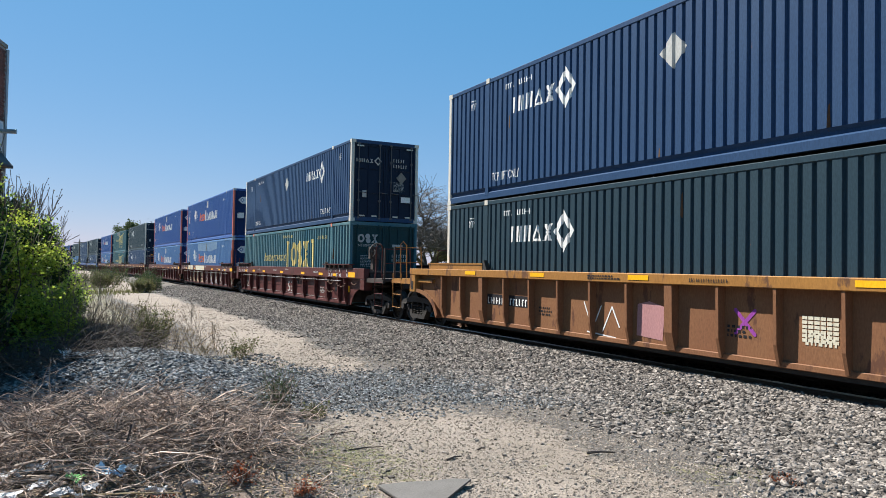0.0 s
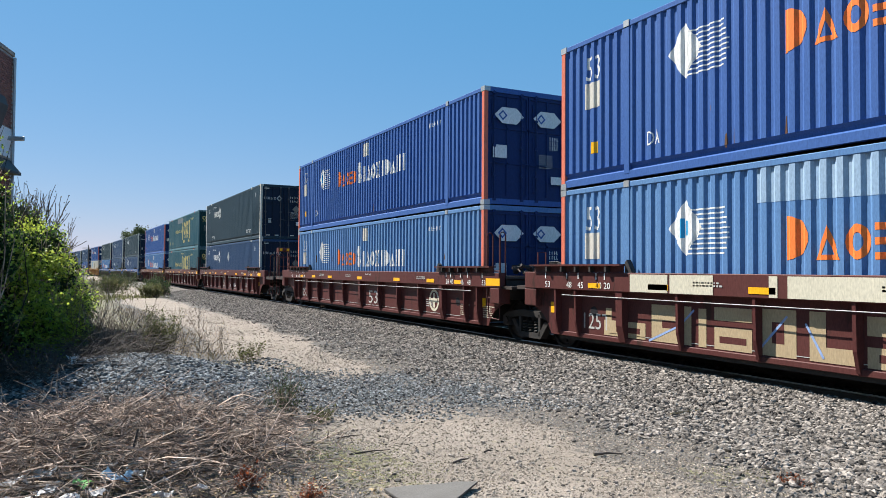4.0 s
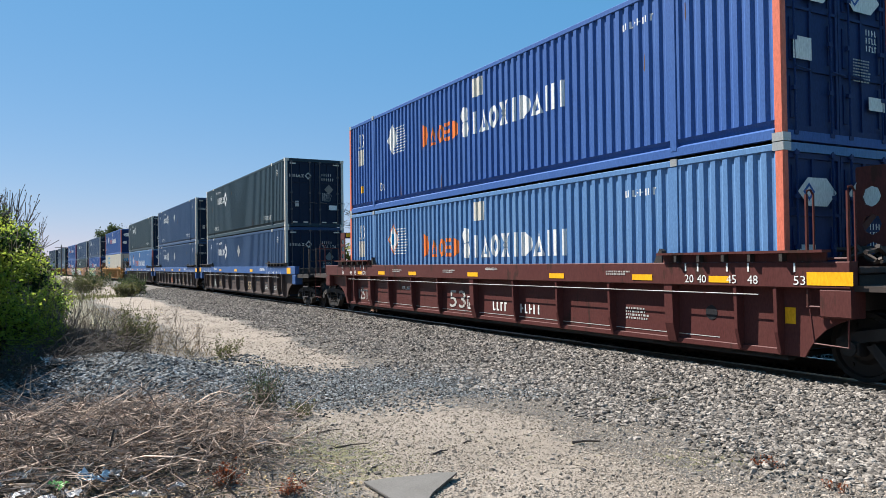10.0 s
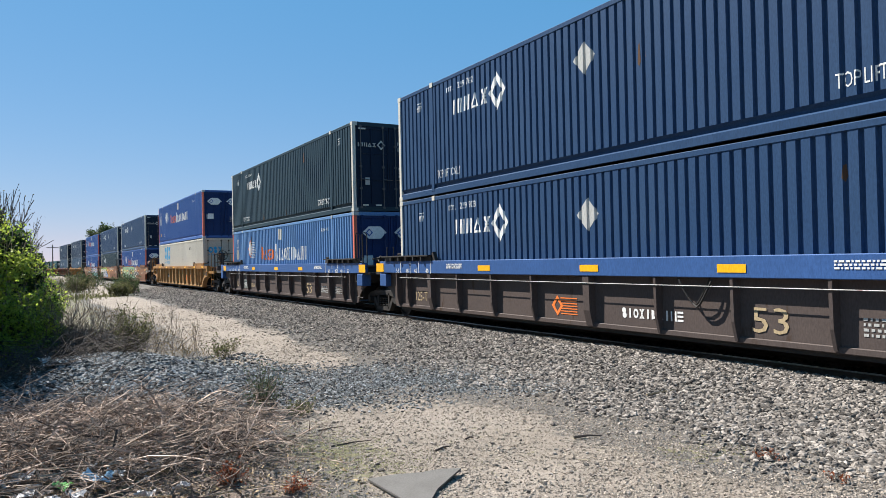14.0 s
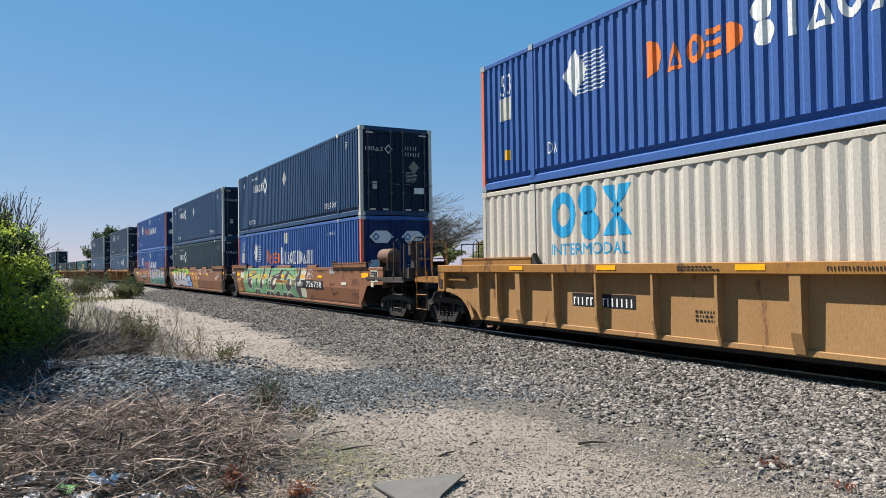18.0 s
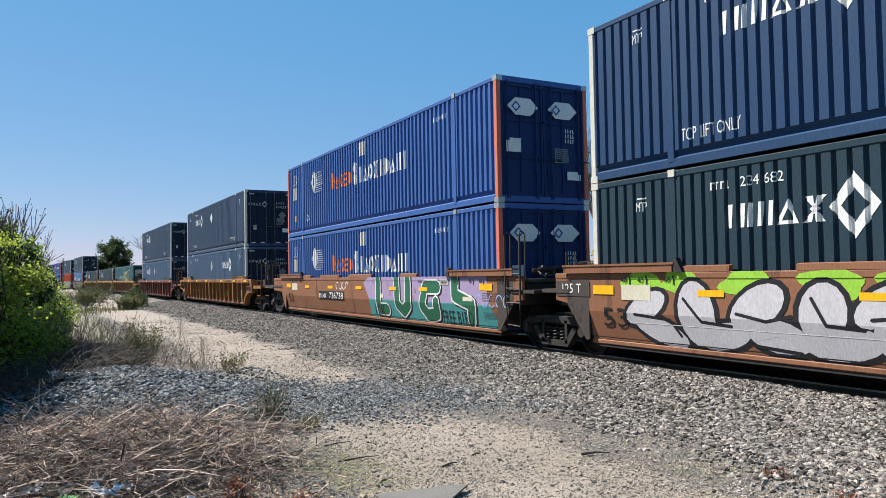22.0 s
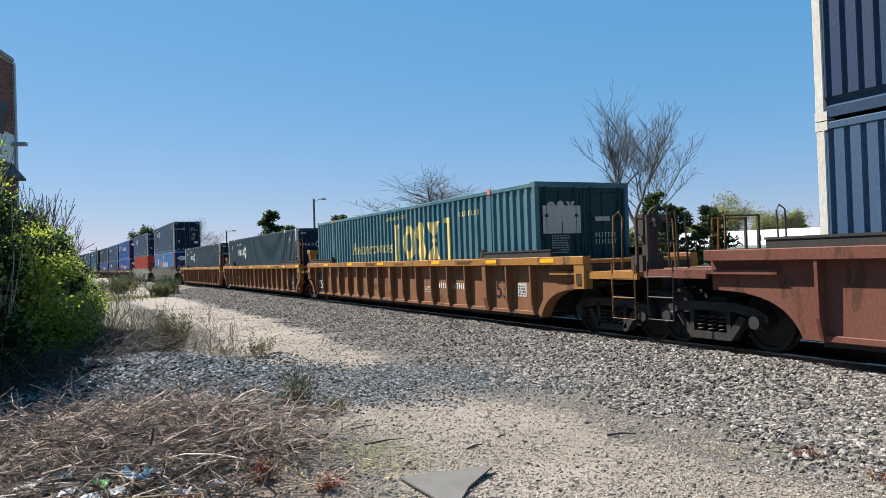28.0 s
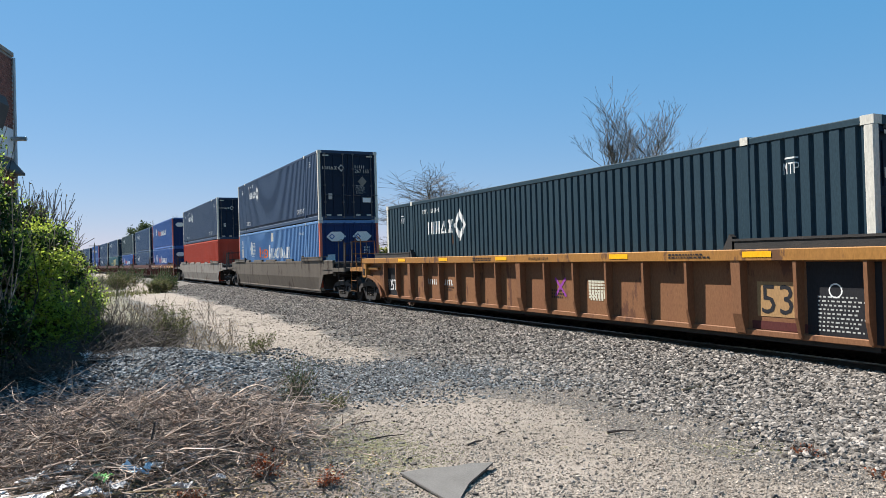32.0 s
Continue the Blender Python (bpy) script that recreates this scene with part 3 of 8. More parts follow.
        side("diamond_mark", lambda: [diamond(0, 0, 0.36, 0.46)], f(12.78), 1.98, INK_ORANGE if seed in (19, 28) else INK_WHITE, "pd")
        side("diamond_mark_field", lambda: shift([diamond(0, 0, 0.31, 0.40)], 0, 0), f(12.78), 1.98, INK_WHITE, "pf", "", 0.007)
        side("diamond_mark_core", lambda: blob_core(), f(12.78), 1.98, INK_CYAN if seed % 2 else INK_WHITE, "pc", "", 0.0095)
        side("length_stencil", lambda: text_polys("53", 0.42, 0.46), f(15.35), 2.05, INK_WHITE, "53")
        side("white_panel", lambda: [rect(0, 0, 0.44, 0.5)], f(15.38), 1.50, WHITE, "box")
        if marks > 1:
            side("white_panel", lambda: [rect(0, 0, 0.42, 0.44)], f(8.25), 2.26, WHITE, "sq")
            side("serial_number", lambda: ticks(1, 0.8, 0.16, 4), f(3.15), 2.38, INK_WHITE, "p")
            side("stencil", lambda: text_polys("DA", 0.3, 0.24), f(13.65), 0.55, INK_WHITE, "da")
            side("sticker", lambda: [rect(0, 0, 0.16, 0.22)], f(15.2), 0.62, REFLECT, "st")
        for s, x in ((0, -1.02), (1, 0.12)):
            end("hexagon_mark", lambda: [[(0, 0.2), (0.22, 0), (0.64, 0), (0.86, 0.2), (0.64, 0.4), (0.22, 0.4)]], x, 2.02, INK_WHITE, "h%d" % s)
            if marks > 1:
                end("hexagon_centre", lambda: hollow(0, 0, 0.13, 0.13, 0.6), x + 0.24, 2.22, BLUE, "hc%d" % s)
        if marks > 1:
            end("serial_number", lambda: ticks(3, 0.32, 0.36, 6), 0.62, 1.46, INK_WHITE, "p")
            end("data_panel", lambda: bars(8, 0.42, 0.36, 0.55, 9), 0.30, 0.98, INK_GREY, "p")
            end("notice", lambda: [rect(0, 0, 0.4, 0.32)], -1.06, 1.16, INK_WHITE, "n%d" % (seed % 2))
            end("weight_sticker", lambda: [rect(0, 0, 0.4, 0.2)], 0.66, 0.58, INK_WHITE, "wp")
    elif kind == "teal":
        side("slogan", lambda: [[(u + 0.16 * v, v) for u, v in p] for p in text_polys("How tomorrow moves", 3.7, 0.42)], f(11.9), 1.50, INK_YELLOW, "h")
        side("brand_mark", lambda: emblem("osx", (0.86, 0.72, 0.86), 1.06, 0.05), f(7.3), 1.26, INK_YELLOW, "c", "large yellow block mark")
        side("bracket", lambda: [rect(0, 0, 0.2, 1.5), rect(0.2, 1.36, 0.14, 0.14), rect(0.2, 0, 0.14, 0.14)], f(7.95), 0.88, INK_YELLOW, "b1")
        side("bracket", lambda: [rect(0, 0, 0.2, 1.5), rect(-0.14, 1.36, 0.14, 0.14), rect(-0.14, 0, 0.14, 0.14)], f(4.35), 0.88, INK_YELLOW, "b2")
        side("intermodal_word", lambda: text_polys("INTERMODAL", 2.3, 0.22), f(7.15), 0.97, INK_YELLOW, "i")
        if marks > 1:
            side("dot", lambda: [disc(0.0, 0, 0.14), disc(0.45, 0, 0.14), disc(2.4, 0, 0.14), disc(2.85, 0, 0.14)], f(7.2), 0.70, INK_YELLOW, "o")
            side("notice", lambda: text_polys("WARNING HIGH CUBE", 1.6, 0.13), f(8.75), 2.52, INK_YELLOW, "w")
            side("serial_number", lambda: ticks(1, 1.2, 0.18, 2), f(3.7), 2.35, INK_YELLOW, "c")
            side("length_plate", lambda: [rect(0, 0, 0.28, 0.3)], f(15.1), 0.55, INK_YELLOW, "lp1")
            side("length_plate", lambda: [rect(0, 0, 0.28, 0.3)], f(13.7), 0.55, INK_YELLOW, "lp2")
        ink = INK_YELLOW if seed in (16, 17) else INK_GREY
        end("end_mark", lambda: emblem("osx", (0.26, 0.22, 0.26), 0.30, 0.02), -1.02, 2.16, ink, "c")
        end("end_word", lambda: text_polys("INTERMODAL", 0.76, 0.09), -1.02, 2.02, ink, "i")
        if marks > 1:
            end("reflector_strip", lambda: [rect(0, 0, 0.42, 0.1)], 0.3, 2.02, ink, "ry")
            end("serial_number", lambda: ticks(2, 0.6, 0.3, 9), 0.3, 1.5, ink, "tl")
            end("data_panel", lambda: bars(8, 0.5, 0.42, 0.5, 3), -0.9, 1.32, INK_GREY, "td")
            end("weight_sticker", lambda: [rect(0, 0, 0.34, 0.2)], -0.75, 0.9, INK_WHITE, "tw")
    elif kind == "cream":
        side("brand_mark", lambda: emblem("osx", (0.78, 0.66, 0.78), 0.9, 0.04), f(13.6), 1.75, INK_CYAN, "w", "large blue block mark")
        side("intermodal_word", lambda: text_polys("INTERMODAL", 2.2, 0.22), f(13.6), 1.42, INK_CYAN, "w")
        side("serial_number", lambda: ticks(1, 0.7, 0.2, 7), f(4.3), 2.3, INK_BLACK, "w")
        end("end_mark", lambda: emblem("osx", (0.28, 0.24, 0.28), 0.36, 0.02), -1.0, 2.02, INK_CYAN, "w")
        end("end_word", lambda: text_polys("INTERMODAL", 0.8, 0.1), -1.0, 1.86, INK_CYAN, "w")
    return c


KINDS = {
    "navy": dict(body=NAVY, door=NAVY_SHADED, rod=RODGREY, post=WHITE, casting=WHITE, folds="narrow", label="navy blue corrugated container with white corner posts"),
    "navy_dark": dict(body=NAVY_DARK, door=NAVY_SHADED, rod=RODGREY, post=WHITE, casting=WHITE, folds="narrow", label="faded navy corrugated container with white corner posts"),
    "navy_faded": dict(body=NAVY_FADED, door=NAVY_SHADED, rod=RODGREY, post=WHITE, casting=WHITE, folds="narrow", label="chalky faded navy corrugated container with white corner posts"),
    "charcoal": dict(body=CHARCOAL, door=NAVY_SHADED, rod=RODGREY, post=WHITE, casting=WHITE, folds="narrow", label="charcoal green corrugated container with white corner posts"),
    "blue": dict(body=BLUE, door=BLUE_SHADED, post=CORAL, casting=GALV, folds="even", label="bright blue corrugated container with coral corner posts"),
    "blue_faded": dict(body=BLUE_FADED, door=BLUE_SHADED, post=CORAL, casting=GALV, folds="even", label="sun-faded blue corrugated container with coral corner posts"),
    "teal": dict(body=TEAL, door=TEAL_SHADED, post=TEAL, casting=CORAL, corner=TEAL, folds="wide", label="teal green corrugated container with large yellow lettering"),
    "cream": dict(body=CREAM, door=CREAM, post=CREAM, casting=CREAM, rod=BLACKIRON, folds="shallow", label="cream white corrugated container with blue lettering"),
    "red": dict(body=RED, door=RED, post=RED, casting=RED, folds="wide", label="plain red corrugated steel container"),
}


# ---------------------------------------------------------------- well cars
SOOTGREY = paint("sooty_grey_end_paint", (0.062, 0.052, 0.047), 0.6, (0.04, 0.03, 0.025), 0.58, second=(0.09, 0.072, 0.062))


def wheelset_geo():
    g = Geo()
    for s in (-1, 1):
        x = s * 0.7525
        prof = [(-0.07, 0.10), (-0.07, 0.18), (-0.02, 0.24), (-0.02, 0.38), (-0.065, 0.40), (-0.065, 0.46), (0.035, 0.455), (0.045, 0.485), (0.07, 0.485),
                (0.07, 0.40), (0.02, 0.37), (0.03, 0.24), (0.08, 0.18), (0.08, 0.10)]
        prof = [(x + (p if s < 0 else -p), r) for p, r in prof]
        g.lathe(prof if s < 0 else prof[::-1], 28)
        for k in range(3):                       # web holes read as bosses
            a = k * 2.094
            g.tube([(x - s * 0.02, 0.31 * math.cos(a), 0.31 * math.sin(a)), (x + s * 0.045, 0.31 * math.cos(a), 0.31 * math.sin(a))], 0.03, 6)
    g.tube([(-1.02, 0, 0), (1.02, 0, 0)], 0.085, 10)
    return g


def frame_geo(s):
    """A cast side frame with its two pedestals, the opening for the springs and the dropped lower bar."""
    g = Geo()
    x0, x1 = s * 0.93, s * 1.10
    x0, x1 = min(x0, x1), max(x0, x1)
    top = [(-1.12, 0.56), (-0.95, 0.66), (-0.5, 0.74), (0.5, 0.74), (0.95, 0.66), (1.12, 0.56), (1.12, 0.45), (0.9, 0.52), (0.45, 0.60), (-0.45, 0.60), (-0.9, 0.52), (-1.12, 0.45)]
    g.prism(top, 0, x0, x1)
    low = [(-0.72, 0.50), (-0.42, 0.14), (0.42, 0.14), (0.72, 0.50), (0.60, 0.54), (0.36, 0.26), (-0.36, 0.26), (-0.60, 0.54)]
    g.prism(low, 0, x0, x1)
    for y in (-0.42, 0.34):
        g.prism([(y, 0.20), (y + 0.08, 0.20), (y + 0.08, 0.66), (y, 0.66)], 0, x0, x1)
    for y in (-0.915, 0.915):
        g.box(x0 - 0.02, x1 + 0.02, y - 0.12, y + 0.12, 0.36, 0.56, 0.03)
        g.tube([(x1 if s > 0 else x0, y, 0.46), ((x1 + 0.06) if s > 0 else (x0 - 0.06), y, 0.46)], 0.10, 12)
    return g


def spring_geo(s):
    pts = [(s * 1.02 + 0.075 * math.cos(a * 0.9), 0.075 * math.sin(a * 0.9), 0.265 + 0.0095 * a) for a in range(28)]
    return Geo().tube(pts, 0.017, 5)


WHEELS = []


def bogie(car, y, seed):
    b = part("bogie", shared("bogie_bolster", BLACKIRON, lambda: Geo().box(-0.9, 0.9, -0.22, 0.22, 0.48, 0.80, 0.05).box(-0.35, 0.35, -0.35, 0.35, 0.78, 0.9, 0.03)
             .tube([(-0.8, -0.5, 0.42), (-0.8, 0.5, 0.42)], 0.03).tube([(0.8, -0.5, 0.42), (0.8, 0.5, 0.42)], 0.03)), car, at=pose(0, y, 0))
    for s in (-1, 1):
        part("side_frame", shared(("side_frame", s), CASTIRON, lambda: frame_geo(s)), b)
        for y_ in (-0.22, 0.0, 0.22):
            part("spring", shared(("spring", s), CASTIRON, lambda: spring_geo(s), True), b, at=pose(0, y_, 0))
    for dy in (-0.915, 0.915):
        w = part("wheelset", shared("wheelset", TREAD, wheelset_geo, False), b, at=pose(0, dy, 0.46, (seed * 37) % 90))
        WHEELS.append((w, car, y + dy))
    return b


ARCH = [(0.28, 0.31), (0.34, 0.42), (0.44, 0.56), (0.58, 0.69), (0.76, 0.79), (0.96, 0.86), (1.25, 0.92), (1.55, 0.945)]


def car_side(s, kind, ends):
    """Half-outline of the side sheet in (y, z): straight bottom, swept up over each bogie."""
    ring = []
    for e, q in ((-1, ends[0]), (1, ends[1])):
        far = {"c": 1.86, "a": 1.02}[q]
        arc = [(0.0, 0.31)] + [p for p in ARCH if p[0] < far - 0.02] + [(far, 0.95 if q == "c" else 0.88), (far, 1.56)]
        pts = [(e * (-E0 + a), z) for a, z in arc]
        ring += pts[::-1] if e < 0 else pts
    return ring


def pierced(g, x0, x1, y0, y1, z0, z1, n):
    """An upright plate with a column of n oval holes."""
    h = (z1 - z0) / n
    for k in range(n):
        cy, cz = (y0 + y1) / 2, z0 + (k + 0.5) * h
        a, b = (y1 - y0) / 2, h / 2
        outer = [(cy + a * i, cz + b * j) for i, j in ((1, 0), (1, 1), (0, 1), (-1, 1), (-1, 0), (-1, -1), (0, -1), (1, -1))]
        inner = [(cy + a * 0.62 * math.cos(t * 0.7854), cz + b * 0.76 * math.sin(t * 0.7854)) for t in range(8)]
        for t in range(8):
            g.prism([outer[t], outer[(t + 1) % 8], inner[(t + 1) % 8], inner[t]], 0, x0, x1)
    return g


def gear(car, e, q, C, style, seed):
    """What stands at one end of a car: deck, draught beam, bulkhead, ladders, posts; e: -1 or 1 along y; q: coupler or joint."""
    Y = lambda d: e * (-E0 + d)

    def bx(g, x0, x1, d0, d1, z0, z1, c=0.0):
        a, b = sorted((Y(d0), Y(d1)))
        return g.box(x0, x1, a, b, z0, z1, c)
    col = C["deck"]
    far = 3.25 if q == "c" else 1.45
    part("end_deck", shared(("end_deck", e, q), col, lambda: bx(bx(Geo(), -1.32, 1.32, 0.12, 1.86 if q == "c" else 1.05, 1.42, 1.50, 0.01), -1.42, 1.42, 0.6, far, 1.20, 1.27)), car)
    part("draught_beam", shared(("draught_beam", e, q), BLACKIRON, lambda: bx(bx(Geo(), -0.33, 0.33, 0.0, far, 0.88, 1.20, 0.03), -1.2, 1.2, 0.05, 0.22, 0.40, 1.45)), car)
    part("cross_beam", shared(("cross_beam", e, q), BLACKIRON, lambda: bx(bx(Geo(), -1.28, 1.28, 1.55 if q == "c" else 0.75, 1.86 if q == "c" else 1.0, 0.95, 1.42, 0.02),
         -0.7, 0.7, far - 0.12, far, 0.95, 1.2)), car)
    for s in (-1, 1):
        x0, x1 = sorted((s * 1.47, s * 1.22))
        # folded guide plate above the chord at the end of the well
        part("guide_plate", shared(("guide_plate", e, s, q, C["chord_h"] < 0.3), C["plate"], lambda: bx(bx(Geo(), x0, x1, -2.12, 0.75 if q == "c" else 0.72, 1.695, 1.73),
             *sorted((s * 1.457, s * 1.43)), -2.08, 0.73 if q == "c" else 0.70, 1.573, 1.695) if C["chord_h"] < 0.3 else
             bx(bx(Geo(), *sorted((s * 1.585, s * 1.40)), -2.12, 0.75 if q == "c" else 0.72, 1.690, 1.725), *sorted((s * 1.47, s * 1.44)), -2.08, 0.70, 1.573, 1.690)), car)
        part("plate_bracket", shared(("plate_bracket", e, s), BLACKIRON, lambda: Geo().prism([(Y(-2.12), 1.573), (Y(-2.12), 1.76), (Y(-2.17), 1.80), (Y(-2.30), 1.573)], 0, *sorted((s * 1.46, s * 1.36)))), car)
        out_ = 1.457 if C["chord_h"] < 0.3 else 1.585
        for d in (-1.75, -1.3, -0.85, -0.4, 0.1) if s < 0 else ():
            part("lug", shared(("lug", e, s, d, out_), BLACKIRON, lambda: bx(Geo(), *sorted((s * (out_ - 0.006), s * (out_ - 0.10))), d, d + 0.05, 1.58 if out_ > 1.5 else 1.63, 1.688)), car)
    if q == "c":
        part("coupler", shared(("coupler", e), CASTIRON, lambda: bx(bx(bx(Geo(), -0.09, 0.09, 3.2, 3.50, 0.76, 0.98, 0.03), -0.17, 0.12, 3.44, 3.62, 0.70, 1.02, 0.05), -0.12, 0.12, 3.0, 3.25, 0.72, 1.05)), car)
        part("air_hose", shared(("air_hose", e), BLACKIRON, lambda: Geo().tube([(0.3, Y(3.2), 0.95), (0.32, Y(3.42), 0.85), (0.28, Y(3.58), 0.55), (0.2, Y(3.64), 0.42)], 0.03)), car)
        for s in (-1, 1):
            X = s * 1.42
            part("ladder", shared(("ladder", e, s), C["rail"], lambda: Geo().tube([(X, Y(2.62), 1.42), (X, Y(2.62), 0.42), (X, Y(3.22), 0.42), (X, Y(3.22), 1.42)], 0.018)
                 .tube([(X, Y(2.62), 0.80), (X, Y(3.22), 0.80)], 0.016).tube([(X, Y(2.62), 1.15), (X, Y(3.22), 1.15)], 0.016)), car)
            part("step_box", shared(("step_box", e, s), col, lambda: bx(bx(Geo(), *sorted((s * 1.40, s * 0.85)), 1.9, 3.30, 1.18, 1.24), *sorted((s * 1.43, s * 1.36)), 1.9, 3.3, 1.13, 1.235)), car)
            part("stanchion", shared(("stanchion", e, s, "i"), GRIME, lambda: bx(Geo(), *sorted((s * 1.39, s * 1.34)), 3.22, 3.28, 1.24, 2.22, 0.01)), car)
            part("grab_iron", shared(("grab_iron", e, s), C["rail"], lambda: Geo().tube([(X, Y(2.68), 1.3), (X, Y(2.70), 2.28), (X * 0.93, Y(2.74), 2.36), (X * 0.86, Y(2.72), 2.25), (X * 0.86, Y(2.68), 1.3)], 0.017)), car)
        for s in (-1, 1):
            part("handrail", shared(("handrail", e, s), C["rail"], lambda: Geo().tube([(s * 1.36, Y(3.24), 2.2), (s * 0.5, Y(3.24), 2.2), (s * 0.45, Y(3.24), 1.27)], 0.018)), car)
        part("handrail", shared(("handrail", e, 0), C["rail"], lambda: Geo().tube([(-1.36, Y(3.24), 1.75), (-0.5, Y(3.24), 1.75)], 0.016)), car)
        part("brake_pipe", shared(("brake_pipe", e), BLACKIRON, lambda: Geo().tube([(-1.1, Y(0.4), 1.1), (-1.1, Y(1.9), 1.05), (-0.5, Y(2.4), 1.0), (-0.45, Y(3.2), 1.05)], 0.03)
             .tube([(1.1, Y(0.6), 1.0), (0.9, Y(2.6), 0.98)], 0.035)), car)
        if e < 0 and style in ("wheel", "tank", "midwheel"):
            W = Y(3.36) if style != "midwheel" else Y(1.66)
            B = 0.0 if style != "midwheel" else -1.70
            def wheel():
                g = Geo()
                n = 20
                for k in range(n):
                    a, b = 2 * math.pi * k / n, 2 * math.pi * (k + 1) / n
                    g.tube([(-0.95 + 0.27 * math.cos(a), W, 2.14 + 0.27 * math.sin(a)), (-0.95 + 0.27 * math.cos(b), W, 2.14 + 0.27 * math.sin(b))], 0.02, 5)
                for k in range(8):
                    a = 2 * math.pi * k / 8
                    g.tube([(-0.95, W, 2.14), (-0.95 + 0.27 * math.cos(a), W, 2.14 + 0.27 * math.sin(a))], 0.012, 4)
                return bx(g, -1.03, -0.87, 3.26 + B, 3.40 + B, 2.06, 2.22, 0.02)
            part("brake_wheel", shared(("brake_wheel", B), BLACKIRON, wheel), car, "black spoked hand brake wheel")
            part("brake_stand", shared(("brake_stand", B), GRIME, lambda: bx(bx(bx(Geo(), -1.05, -0.85, 3.0 + B, 3.26 + B, 1.27, 2.28, 0.03), -1.12, -0.78, 2.95 + B, 3.2 + B, 1.9, 2.3, 0.05), -1.2, -0.7, 2.9 + B, 3.2 + B, 1.27, 1.55)), car)
            if style == "tank":
                part("air_tank", shared("air_tank", RAILRUST, lambda: Geo().tube([(-1.10, Y(1.30), 1.90), (-1.10, Y(1.31), 1.90), (-1.10, Y(2.04), 1.90), (-1.10, Y(2.05), 1.90)], 0.22, 18), True), car, "rounded sooty brown air reservoir")
                part("tank_bracket", shared("tank_bracket", C["rail"], lambda: bx(bx(Geo(), -1.30, -0.92, 1.36, 1.42, 1.5, 1.90), -1.30, -0.92, 1.92, 1.98, 1.5, 1.90)), car)
        if style == "tower":
            d0, foot = (2.70, 1.27) if e < 0 else (1.0, 1.50)

            def tower():
                g = Geo()
                for x in (-1.12, -0.58):
                    pierced(g, x, x + 0.03, *sorted((Y(d0), Y(d0 + 0.38))), foot, 2.50, 4)
                return bx(g, -1.12, -0.55, d0, d0 + 0.38, 2.50, 2.69, 0.02)
            part("pierced_stand", shared(("pierced_stand", e), C["chord"], tower), car, "maroon pierced steel stand")
            for x in (-1.06, -0.72):
                part("reflector", shared(("reflector", x, e), REFLECT, lambda: bx(Geo(), x, x + 0.13, *((d0 + 0.38, d0 + 0.386) if e < 0 else (d0 - 0.006, d0)), 2.53, 2.66)), car)
    else:
        for s in (-1, 1):
            X = s * 1.44
            if e < 0:
                high = 2.62 if C["deck"] is YELLOW else 2.45
                lad = part("ladder", shared(("joint_ladder", s, high), C["rail"], lambda: Geo().tube([(X, Y(0.42), high), (X, Y(0.42), 0.98)], 0.024)
                     .tube([(X, Y(0.98), high), (X, Y(0.98), 0.98)], 0.024)), car)
                for d in (0.42, 0.98):
                    part("grab_iron", shared(("ladder_grab", s, high, d), C["rail"], lambda: Geo().tube([(X, Y(d), high - 0.02), (X * 0.985, Y(d), high + 0.05), (X * 0.94, Y(d), high + 0.06), (X * 0.90, Y(d), high), (X * 0.90, Y(d), 1.5)], 0.016)), lad)
                for z in (0.99, 1.30, 1.61, 1.92, 2.23)[:5 if high > 2.5 else 3]:
                    part("rung", shared(("rung", s, z), C["rail"], lambda: Geo().tube([(X, Y(0.40), z), (X, Y(1.0), z)], 0.017)), lad)
                part("stirrup", shared(("stirrup", s), C["rail"], lambda: Geo().tube([(X, Y(0.44), 0.98), (X, Y(0.50), 0.52), (X, Y(0.96), 0.50), (X, Y(0.96), 0.98)], 0.014)), lad)
            else:
                part("grab_iron", shared(("joint_grab", s), C["rail"], lambda: Geo().tube([(X, Y(0.62), 1.5), (X, Y(0.62), 1.98), (X * 0.86, Y(0.62), 1.98), (X * 0.86, Y(0.62), 1.5)], 0.016)), car)
        if style == "tower":
            def arm_stand():
                g = Geo()
                pierced(g, -0.50, -0.47, *sorted((Y(0.50), Y(0.92))), 1.50, 2.62, 3)
                bx(g, -0.50, 0.55, 0.50, 0.92, 2.62, 2.84, 0.02)
                for d in (0.50, 0.88):
                    g.prism([(-0.47, 1.90), (-0.47, 2.02), (0.30, 2.62), (0.45, 2.62)], 1, *sorted((Y(d), Y(d + 0.04))))
                return g
            part("pierced_stand", shared(("arm_stand", e), C["chord"], arm_stand), car, "maroon pierced post with a braced arm")
            for x in (-0.3, 0.36):
                part("reflector", shared(("arm_reflector", x, e), REFLECT, lambda: bx(Geo(), x, x + 0.13, *((0.92, 0.926) if e < 0 else (0.494, 0.50)), 2.66, 2.79)), car)
        rr = random.Random(5 + e)

        def hoses():
            g = Geo()
            for k in range(9):
                x = rr.uniform(-1.15, 0.9)
                pts = [(x + rr.uniform(-0.1, 0.1) * j, Y(0.35 + 0.13 * j), 1.55 + rr.uniform(0.0, 0.22)) for j in range(6)]
                g.tube(pts, rr.uniform(0.018, 0.04), 5)
            return g
        part("hose_loom", shared(("hose_loom", e), GRIME, hoses), car)
